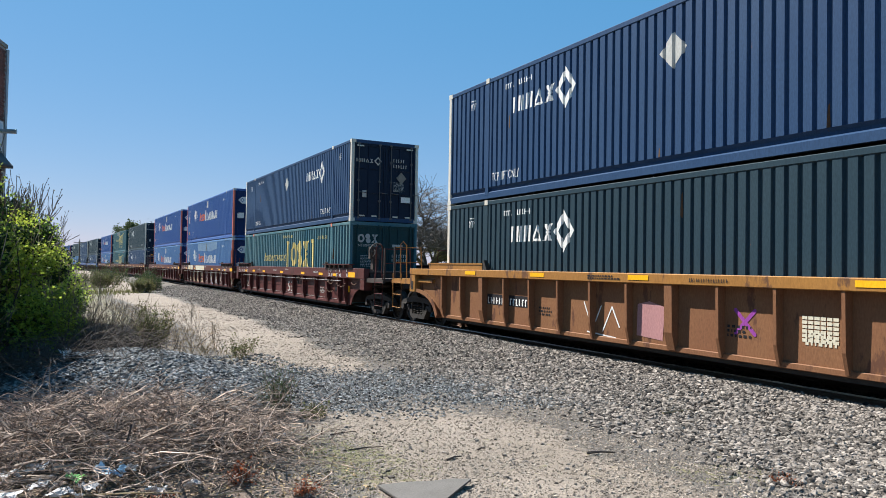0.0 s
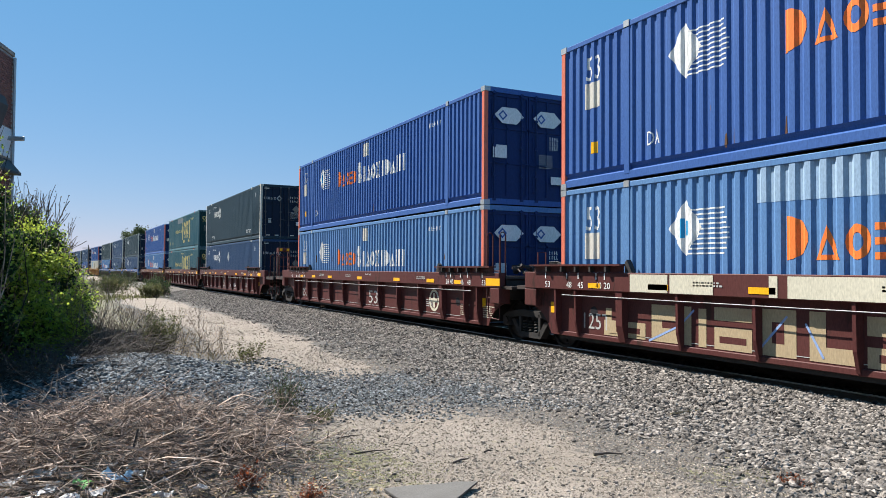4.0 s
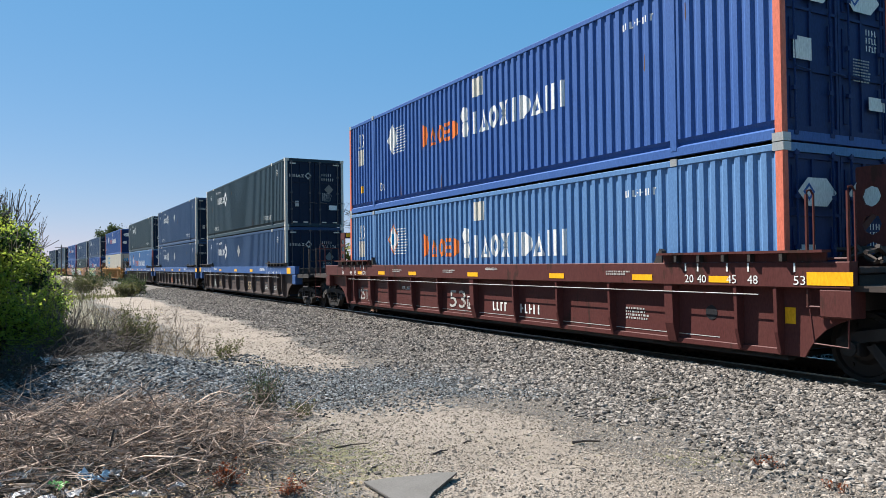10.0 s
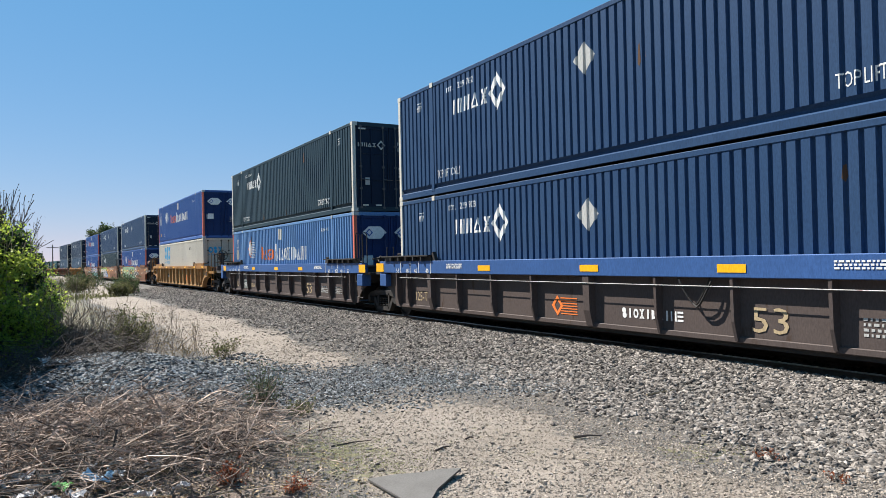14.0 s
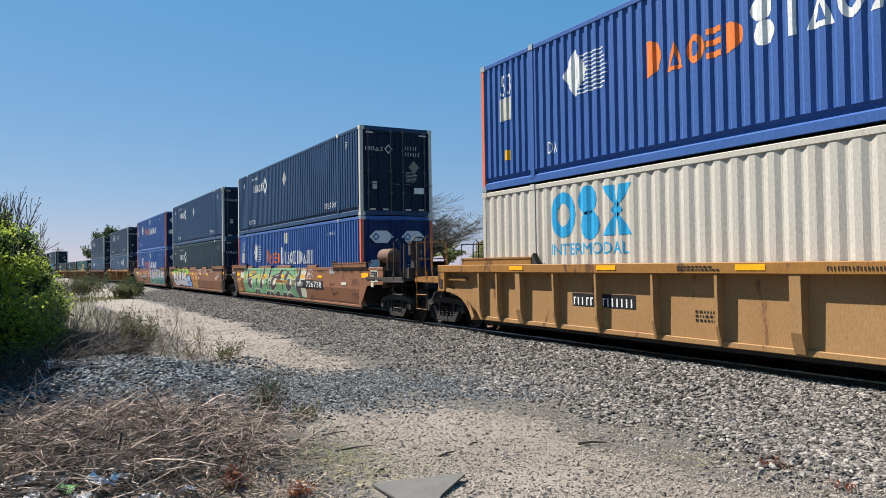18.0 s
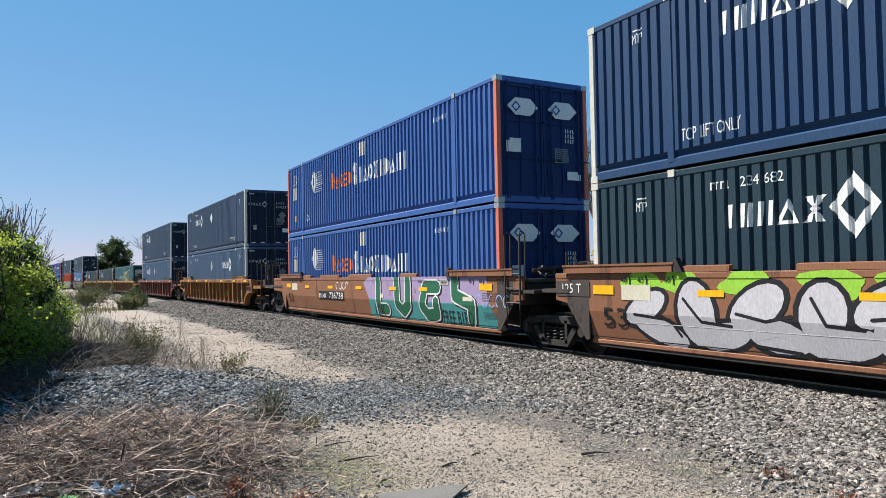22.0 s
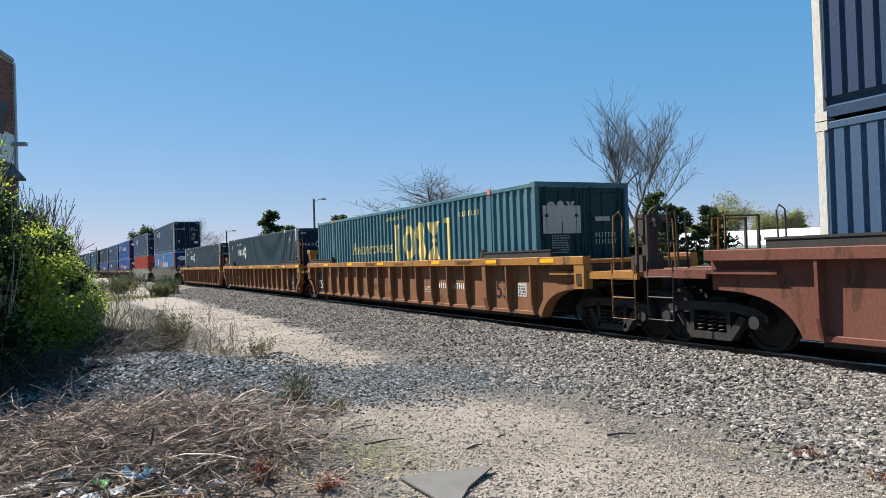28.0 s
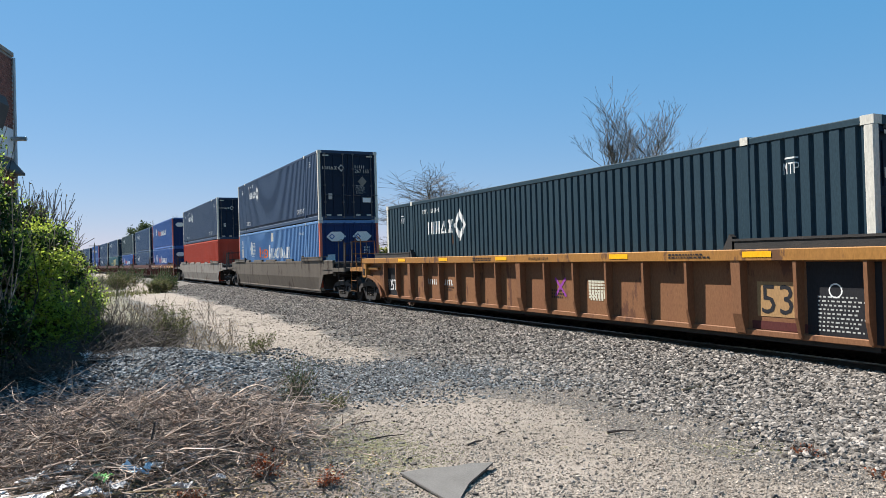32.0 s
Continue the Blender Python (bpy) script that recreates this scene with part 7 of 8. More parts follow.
for k in range(150):
    y = -6 + k * 0.52
    m = track(y) @ pose(random.uniform(-0.05, 0.05), 0, random.uniform(-0.012, 0.006), 0, 0, random.uniform(-1.2, 1.2))
    s = part("sleeper", tie_me, rails, at=m)
    if y < 30:
        for off in (-0.7525, 0.7525):
            part("tie_plate", plate_me, s, at=pose(off, 0, 0))


# ---------------------------------------------------------------- plants
def leaf_material(name, base, second, rough=0.55):
    m = material(name, base, rough, 0.0, second, 0.8, 1.5, 40, 0.1, per=0.45, spec=0.35)
    n, l = m.node_tree.nodes, m.node_tree.links
    bsdf = n["Principled BSDF"]
    t = n.new("ShaderNodeBsdfTranslucent")
    src = bsdf.inputs["Base Color"].links[0].from_socket
    l.new(src, t.inputs["Color"])
    mix = n.new("ShaderNodeMixShader")
    mix.inputs[0].default_value = 0.55
    l.new(bsdf.outputs[0], mix.inputs[1])
    l.new(t.outputs[0], mix.inputs[2])
    l.new(mix.outputs[0], n["Material Output"].inputs["Surface"])
    return m


BARK = material("grey_brown_bark", (0.085, 0.072, 0.062), 0.9, 0, (0.16, 0.14, 0.125), 0.6, 6, 60, 0.5)
TWIG = material("dry_brown_twigs", (0.062, 0.043, 0.033), 0.9, 0, (0.47, 0.355, 0.275), 0.95, 6, 50, 0.3, per=0.8)
CANE = material("brown_dead_canes", (0.10, 0.074, 0.055), 0.85, 0, (0.28, 0.215, 0.165), 0.8, 5, 50, 0.2, per=0.5)
STRAW = material("dry_straw_stalks", (0.36, 0.27, 0.15), 0.85, 0, (0.24, 0.17, 0.09), 0.7, 3, 50, 0.2, per=0.4)
DARKTWIG = material("dark_dead_branch", (0.045, 0.035, 0.028), 0.9, 0, (0.08, 0.06, 0.05), 0.6, 5, 50, 0.3)
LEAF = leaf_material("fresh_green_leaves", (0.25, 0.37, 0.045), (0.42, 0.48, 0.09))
# shade inside the foliage is put into this darker green
LEAF_SHADED = leaf_material("shaded_green_leaves", (0.020, 0.042, 0.011), (0.040, 0.075, 0.018))
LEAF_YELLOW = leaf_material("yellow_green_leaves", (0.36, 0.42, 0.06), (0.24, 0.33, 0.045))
NEEDLE = leaf_material("dull_evergreen_needles", (0.035, 0.058, 0.022), (0.065, 0.085, 0.03))
OLIVE = leaf_material("olive_weed_leaves", (0.085, 0.095, 0.035), (0.13, 0.12, 0.05))
RUSTLEAF = leaf_material("rust_red_dead_weed", (0.26, 0.075, 0.03), (0.18, 0.06, 0.03))
GRASS = leaf_material("thin_green_grass", (0.12, 0.145, 0.045), (0.22, 0.20, 0.09))
DARKBUD = leaf_material("dull_brown_buds", (0.075, 0.068, 0.04), (0.11, 0.10, 0.05))
BUD = leaf_material("pale_spring_buds", (0.21, 0.22, 0.075), (0.27, 0.25, 0.11))


class Grow:
    """Branches as thin tubes and leaves as small folded blades, gathered in arrays."""

    def __init__(self, seed):
        self.r = random.Random(seed)
        self.wood, self.tips = Geo(), []
        self.lv, self.n = [], 0

    def branch(self, p, d, length, radius, depth, spread_=0.6, up=0.15, sides=5, kids=(3, 5), shrink=0.62, least=0.004):
        r = self.r
        n = 4 if depth > 1 else 3
        pts, q, dd = [p], p.copy(), d.normalized()
        for k in range(n):
            dd = (dd + Vector((r.gauss(0, 0.13), r.gauss(0, 0.13), r.gauss(0, 0.10) + up * 0.3))).normalized()
            q = q + dd * (length / n)
            pts.append(q.copy())
        self.wood.tube(pts, radius, max(3, sides), max(least, radius * 0.45))
        if depth <= 0:
            self.tips += [(pts[-1], dd), (pts[-2], dd)]
            return
        for k in range(r.randint(*kids)):
            f = r.uniform(0.35, 1.0)
            i = min(int(f * n), n - 1)
            base = pts[i].lerp(pts[i + 1], f * n - i)
            a = r.uniform(0, 2 * math.pi)
            side = Vector((math.cos(a), math.sin(a), r.uniform(-0.1, 0.5)))
            nd = (dd * (1 - spread_) + side * spread_ + Vector((0, 0, up))).normalized()
            self.branch(base, nd, length * shrink * r.uniform(0.75, 1.2), max(least, radius * 0.5), depth - 1, spread_, up, sides - 1, kids, shrink, least)
        self.branch(pts[-1], dd, length * shrink, max(least, radius * 0.45), depth - 1, spread_, up, sides - 1, kids, shrink, least)

    def leaf(self, p, size, aim=None):
        r = self.r
        d = Vector((r.gauss(0, 1), r.gauss(0, 1), r.gauss(0.3, 0.7))) if aim is None else aim + Vector((r.gauss(0, 0.4), r.gauss(0, 0.4), r.gauss(0, 0.3)))
        d.normalize()
        w = d.cross(Vector((r.gauss(0, 1), r.gauss(0, 1), r.gauss(0, 1)))).normalized()
        k = d.cross(w)
        s = size * r.uniform(0.6, 1.3)
        a, b = p, p + d * s
        m = p + d * s * 0.5 - k * s * 0.08
        self.lv.append((a, m + w * s * 0.27 + k * s * 0.1, b, m - w * s * 0.27 + k * s * 0.1))

    def leaf_mesh(self, name, mat):
        v = np.array([[c[:] for c in q] for q in self.lv]).reshape(-1, 3)
        n = len(self.lv)
        f = (np.array([[0, 1, 2], [0, 2, 3]])[None] + 4 * np.arange(n)[:, None, None]).reshape(-1, 3)
        self.lv = []
        return array_mesh(name, v, f, mat)


def gz(x, y):
    return float(ground_z(np.array([x]), np.array([y]))[0])


def bare_tree(name, label, x, y, height, seed, wide=0.55, depth=4, buds=None, trunk=0.16, stem=0.36, up=0.16, shrink=0.68, kids=(3, 4), loose=0.25, broad=1.0):
    g = Grow(seed)
    root = new(name)
    root.matrix_basis = pose(x, y, gz(x, y) - 0.1)
    tagged(root, label, "tree")
    g.branch(Vector((0, 0, 0)), Vector((g.r.gauss(0, 0.05), g.r.gauss(0, 0.05), 1)), height * stem, trunk, depth, wide, up, 7, kids, shrink, 0.006)
    top = max(v[2] for v in g.wood.v)
    k = height / top
    g.wood.v = [(a * k * broad, b * k * broad, c * k) for a, b, c in g.wood.v]
    part("trunk", g.wood.mesh("trunk", BARK), root)
    if buds:
        for p, d in g.tips:
            for _ in range(buds[1]):
                g.leaf(Vector((p.x * broad, p.y * broad, p.z)) * k + Vector((g.r.gauss(0, loose), g.r.gauss(0, loose), g.r.gauss(0, loose))), buds[2])
        part("crown", g.leaf_mesh("crown", buds[0]), root)
    return root


def conifer(name, label, x, y, height, seed, mat=NEEDLE, n=2600, broad=0.33, size=0.3):
    g = Grow(seed)
    root = new(name)
    root.matrix_basis = pose(x, y, gz(x, y) - 0.05)
    tagged(root, label, "tree")
    g.wood.tube([(0, 0, 0), (0.03, 0, height * 0.5), (0, 0.04, height * 0.98)], height * 0.025, 6, 0.015)
    for k in range(60):
        h = height * (0.06 + 0.9 * (k / 60) ** 0.9)
        a = g.r.uniform(0, 6.283)
        ln = broad * height * (1 - h / height) ** 0.75 * g.r.uniform(0.55, 1.15) + 0.1
        tip = Vector((math.cos(a) * ln, math.sin(a) * ln, h + ln * 0.25))
        g.wood.tube([(0, 0, h), tip], 0.02, 3, 0.006)
        for _ in range(n // 60):
            f = g.r.uniform(0.15, 1.05)
            p = Vector((0, 0, h)).lerp(tip, f) + Vector((g.r.gauss(0, 0.05), g.r.gauss(0, 0.05), g.r.gauss(0, 0.04))) * height * 0.35
            g.leaf(p, size, Vector((math.cos(a), math.sin(a), 0.5)))
    part("trunk", g.wood.mesh("trunk", BARK), root)
    part("crown", g.leaf_mesh("crown", mat), root)
    return root


def shrub(name, label, x, y, height, wide, seed, mat, stems=14, leaves=500, size=0.06, bark=TWIG, lean=0.35, thick=0.006, depth=1, dead=0):
    """Many thin stems from one foot, leafy along their length."""
    g = Grow(seed)
    root = new(name)
    root.matrix_basis = pose(x, y, gz(x, y) - 0.02)
    tagged(root, label, "shrub")
    for k in range(stems):
        a = g.r.uniform(0, 6.283)
        d = Vector((math.cos(a) * lean, math.sin(a) * lean, 1))
        base = Vector((g.r.gauss(0, wide * 0.25), g.r.gauss(0, wide * 0.25), 0))
        g.branch(base, d, height * g.r.uniform(0.35, 0.75), thick, depth, 0.5, 0.25, 4, (2, 4), 0.6, 0.0022)
    vs = g.wood.v
    part("stem_tangle", g.wood.mesh("stem_tangle", bark), root)
    if leaves:
        rr = g.r
        for _ in range(leaves):
            v = Vector(vs[rr.randrange(len(vs))])
            g.leaf(v + Vector((rr.gauss(0, 0.02), rr.gauss(0, 0.02), rr.gauss(0, 0.02))), size)
        part("foliage", g.leaf_mesh("foliage", mat), root)
    return root


def thicket():
    """The broad roadside bush: clumps of leaves on arching stems, fresh green outside, coloured darker within for the
    shade there.
    """
    root = new("hedge_bush")
    root.matrix_basis = pose(0, 0, 0)
    tagged(root, "broad green privet bush with dead stems underneath", "bush")
    g = Grow(77)
    dark, bright = Grow(78), Grow(79)
    # the tall lumps furthest left are unseen, added to cast shade into view
    lumps = [(-0.75, 13.6, 1.10, 0.95), (-1.5, 12.6, 1.25, 1.1), (-0.35, 15.0, 0.95, 0.85), (-1.2, 15.2, 1.35, 1.0), (-2.4, 13.4, 1.5, 1.3), (-0.55, 12.6, 0.65, 0.6),
             (-0.42, 14.2, 0.85, 0.7), (-0.32, 13.2, 1.35, 0.5), (-0.7, 13.0, 1.75, 0.6), (-0.1, 16.2, 0.85, 0.7), (-0.25, 17.0, 0.9, 0.85), (-0.6, 19.0, 0.9, 0.9), (-1.5, 17.5, 1.3, 1.1), (-0.2, 21.5, 0.7, 0.8), (-3.4, 12.0, 1.9, 1.5), (-2.9, 12.4, 3.0, 1.3), (-3.6, 10.9, 2.9, 1.4), (-2.3, 10.9, 1.3, 1.0), (-0.95, 14.3, 1.65, 0.6), (-1.55, 10.0, 0.75, 0.75), (-1.5, 8.7, 0.6, 0.7), (-1.05, 11.2, 0.75, 0.6), (-0.45, 13.4, 1.9, 0.42),
             (-2.4, 15.5, 3.3, 0.95), (-2.6, 17.0, 3.4, 1.1), (-2.35, 14.0, 3.0, 0.9), (-2.25, 12.6, 2.6, 0.9), (-3.1, 12.4, 4.1, 1.2), (-3.2, 14.6, 4.4, 1.2), (-1.3, 12.2, 2.4, 0.7), (-1.75, 13.2, 3.3, 0.95), (-1.05, 11.6, 1.7, 0.55), (-1.6, 11.4, 2.6, 0.9), (-1.35, 10.3, 1.5, 0.6), (-0.55, 14.7, 1.95, 0.6), (-0.3, 15.3, 1.55, 0.55), (-0.95, 14.8, 2.3, 0.6)]
    for cx, cy, cz, rad in lumps:
        for k in range(26):
            a, e = g.r.uniform(0, 6.283), g.r.uniform(0.1, 1.3)
            tip = Vector((cx + rad * math.cos(a) * math.cos(e), cy + rad * math.sin(a) * math.cos(e), cz + rad * math.sin(e) * 0.9))
            base = Vector((cx + g.r.gauss(0, 0.2), cy + g.r.gauss(0, 0.2), gz(cx, cy) - 0.05))
            mid = base.lerp(tip, 0.55) + Vector((g.r.gauss(0, 0.12), g.r.gauss(0, 0.12), 0.2))
            g.wood.tube([base, mid, tip], 0.012, 4, 0.004)
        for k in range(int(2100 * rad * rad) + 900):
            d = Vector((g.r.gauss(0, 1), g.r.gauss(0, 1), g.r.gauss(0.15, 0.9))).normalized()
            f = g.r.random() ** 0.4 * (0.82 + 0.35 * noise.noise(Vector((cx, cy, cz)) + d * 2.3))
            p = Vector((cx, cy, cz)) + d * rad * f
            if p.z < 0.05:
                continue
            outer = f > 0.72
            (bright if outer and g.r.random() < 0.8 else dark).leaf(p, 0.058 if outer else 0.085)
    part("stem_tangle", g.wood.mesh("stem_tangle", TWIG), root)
    part("foliage", dark.leaf_mesh("foliage", LEAF_SHADED), root)
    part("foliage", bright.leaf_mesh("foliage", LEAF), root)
    # shoots that catch the sun, its brightness put into a yellower leaf colour
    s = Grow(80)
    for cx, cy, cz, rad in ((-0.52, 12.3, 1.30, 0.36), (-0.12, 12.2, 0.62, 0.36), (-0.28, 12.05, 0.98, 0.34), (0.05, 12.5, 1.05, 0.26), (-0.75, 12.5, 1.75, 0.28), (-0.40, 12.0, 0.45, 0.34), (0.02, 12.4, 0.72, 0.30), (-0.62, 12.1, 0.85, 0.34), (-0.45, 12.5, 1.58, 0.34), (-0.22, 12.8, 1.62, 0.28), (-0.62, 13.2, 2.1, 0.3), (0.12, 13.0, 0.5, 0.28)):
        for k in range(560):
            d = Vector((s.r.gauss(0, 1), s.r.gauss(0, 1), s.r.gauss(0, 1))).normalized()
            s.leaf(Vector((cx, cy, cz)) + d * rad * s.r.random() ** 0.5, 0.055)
    part("foliage", s.leaf_mesh("foliage", LEAF_YELLOW), root, "bright yellow-green new leaves, lightened for the sun on them")


thicket()
for k, (x, y, h, s) in enumerate(((-0.62, 15.3, 3.3, 5), (-0.42, 15.7, 2.9, 45), (-0.85, 16.2, 3.5, 46), (-0.95, 15.8, 3.2, 47))):
    bare_tree("bare_sapling", "leafless many-twigged sapling with small buds", x, y, h, s, 0.40, 3, (DARKBUD, 1, 0.035), 0.030, 0.42, 0.16, 0.66, (4, 6), 0.02, 0.75)
# the dark twig colour here also stands for the bush's shade
for k, (x, y, h, w, n) in enumerate(((0.25, 12.9, 1.0, 1.1, 40), (0.65, 13.3, 0.8, 1.0, 44), (0.75, 14.4, 0.75, 0.9, 40), (-0.35, 11.5, 0.5, 1.0, 40), (0.35, 12.2, 0.6, 0.9, 44), (1.0, 13.0, 0.5, 0.6, 36), (-0.2, 10.6, 0.4, 0.8, 30))):
    shrub("bramble", "tangle of dead brown bramble stems", x, y, h, w, 6 + 10 * k, OLIVE, n, 60, 0.045, DARKTWIG, 0.95, 0.007, 1)
for k, (x, y, h) in enumerate(((0.15, 12.6, 1.15), (0.38, 12.9, 1.0), (0.62, 12.7, 0.8))):
    shrub("bramble", "arching brown dead bramble canes before the bush", x, y, h, 0.9, 71 + k, OLIVE, 30, 60, 0.04, CANE, 0.8, 0.0045, 2)
# added tangle: dark stems and leaves stand in for shade behind the heap
for k, (x, y, h) in enumerate(((0.70, 14.9, 0.55), (1.05, 14.7, 0.5), (0.35, 15.0, 0.6))):
    shrub("bramble", "added low dark tangle standing in for shade behind the heap", x, y, h, 0.7, 91 + k, LEAF_SHADED, 60, 900, 0.05, DARKTWIG, 0.9, 0.006, 1)
shrub("juniper_shrub", "bushy dull green juniper at the lane's edge", 1.42, 14.3, 0.95, 0.36, 7, OLIVE, 46, 6500, 0.034, DARKTWIG, 0.24, 0.005, 1)
shrub("weed", "small bushy green weed on the lane's edge", 2.95, 13.9, 0.42, 0.3, 8, OLIVE, 22, 600, 0.04, TWIG, 0.6, 0.004, 1)
shrub("weed", "leggy green weed growing out of the gravel", 2.2, 8.35, 0.55, 0.28, 9, NEEDLE, 30, 1500, 0.026, TWIG, 0.35, 0.004, 1)
shrub("weed", "leggy green weed growing out of the gravel", 2.56, 8.05, 0.22, 0.25, 10, OLIVE, 14, 300, 0.035, TWIG, 0.5, 0.003, 1)
shrub("rust_weed", "rust-red dead weed on bare soil", 1.25, 5.72, 0.16, 0.12, 11, RUSTLEAF, 26, 420, 0.03, TWIG, 0.5, 0.003, 1)
shrub("rust_weed", "rust-red dead weed on bare soil", 1.62, 5.35, 0.13, 0.10, 12, RUSTLEAF, 16, 200, 0.028, TWIG, 0.5, 0.003, 1)
shrub("rust_weed", "rust-red dead weed on bare soil", 0.62, 5.35, 0.12, 0.10, 15, RUSTLEAF, 16, 240, 0.028, TWIG, 0.5, 0.003, 1)
shrub("rust_weed", "rust-red dead weed in the gravel", 5.35, 4.12, 0.10, 0.25, 13, RUSTLEAF, 20, 70, 0.03, TWIG, 0.8, 0.003, 1)
shrub("rust_weed", "rust-red dead weed in the gravel", 5.25, 3.45, 0.09, 0.25, 14, RUSTLEAF, 16, 50, 0.03, TWIG, 0.8, 0.003, 1)
for k, (x, y, h, w, s) in enumerate(((5.0, 52.0, 1.3, 1.6, 1), (4.2, 47.0, 0.8, 0.9, 2), (3.2, 66.0, 1.7, 2.4, 3), (2.2, 58.0, 1.2, 1.8, 4), (5.6, 60.0, 0.9, 1.2, 5))):
    shrub("lineside_bush", "olive green bush beside the track", x, y, h, w, 30 + s, (NEEDLE, OLIVE)[k % 2], 60, 5200, 0.09, TWIG, 0.5, 0.012, 1)
for k, (x, y) in enumerate(((2.1, 15.9), (2.5, 15.4), (2.25, 15.2), (2.75, 15.6), (2.9, 16.2), (1.9, 16.6))):
    shrub("dry_stalk", "tall thin dead stalk with seed heads", x, y, 1.0 - 0.08 * k, 0.12, 50 + k, STRAW, 4, 40, 0.03, TWIG, 0.12, 0.004, 1)


def blades(name, label, places, h, mat, seed, lean=0.5, wide=0.006):
    r = np.random.default_rng(seed)
    px, py = places
    n = len(px)
    a, hh = r.uniform(0, 6.283, n), h * r.uniform(0.4, 1.3, n)
    l = lean * hh * r.uniform(0.2, 1.2, n)
    z = ground_z(px, py)
    w = wide * r.uniform(0.6, 1.3, n)
    ca, sa = np.cos(a), np.sin(a)
    v = np.stack([np.stack([px - sa * w, py + ca * w, z], -1), np.stack([px + sa * w, py - ca * w, z], -1),
                  np.stack([px + ca * l * 0.4 + sa * w * 0.8, py + sa * l * 0.4 - ca * w * 0.8, z + hh * 0.6], -1), np.stack([px + ca * l, py + sa * l, z + hh], -1)], 1)
    f = (np.array([[0, 1, 2], [0, 2, 3]])[None] + 4 * np.arange(n)[:, None, None]).reshape(-1, 3)
    return thing(name, label, "grass", kind="stuff", data=array_mesh(name, v.reshape(-1, 3), f, mat))


blades("lane_grass", "thin short green grass in sandy soil", scatter(11000, 1.5, 3.3, 4.2, 8.4, lambda x, y: np.clip(1.2 * np.exp(-(((x - 2.35) / 0.5) ** 2 + ((y - 6.2) / 1.3) ** 2)) + 0.3 * value_noise(x, y, 0.3, 51) - 0.15, 0, 1), False), 0.011, GRASS, 1, 0.9, 0.004)
blades("gravel_grass", "tufts of grass at the ballast's edge", scatter(5000, 4.2, 6.0, 3.2, 6, lambda x, y: np.clip(np.exp(-(((x - 5.0) / 0.5) ** 2 + ((y - 4.4) / 0.5) ** 2)) + 0.4 * value_noise(x, y, 0.3, 52) - 0.45, 0, 1), False), 0.016, GRASS, 2, 0.9, 0.004)
blades("straw_tufts", "dry straw-coloured grass along the lane", scatter(3200, 1.2, 3.6, 14.6, 34, lambda x, y: np.clip(1.3 - np.abs(x - 2.35 + 0.02 * (y - 15)) / 0.6 + 0.5 * value_noise(x, y, 0.8, 53), 0, 1)), 0.12, STRAW, 3, 0.8, 0.004)
blades("verge_grass", "olive verge grass beyond the bushes", scatter(9000, -1.5, 5.0, 38, 120, lambda x, y: np.clip(0.5 + value_noise(x, y, 2.5, 54) - np.abs(x - 1.6) / 4, 0, 1)), 0.22, OLIVE, 4, 0.6, 0.022)
blades("far_grass", "green grass beyond the track", scatter(10000, 15, 44, 6, 60, lambda x, y: np.full(len(x), 0.9), False), 0.20, GRASS, 5, 0.6, 0.03)


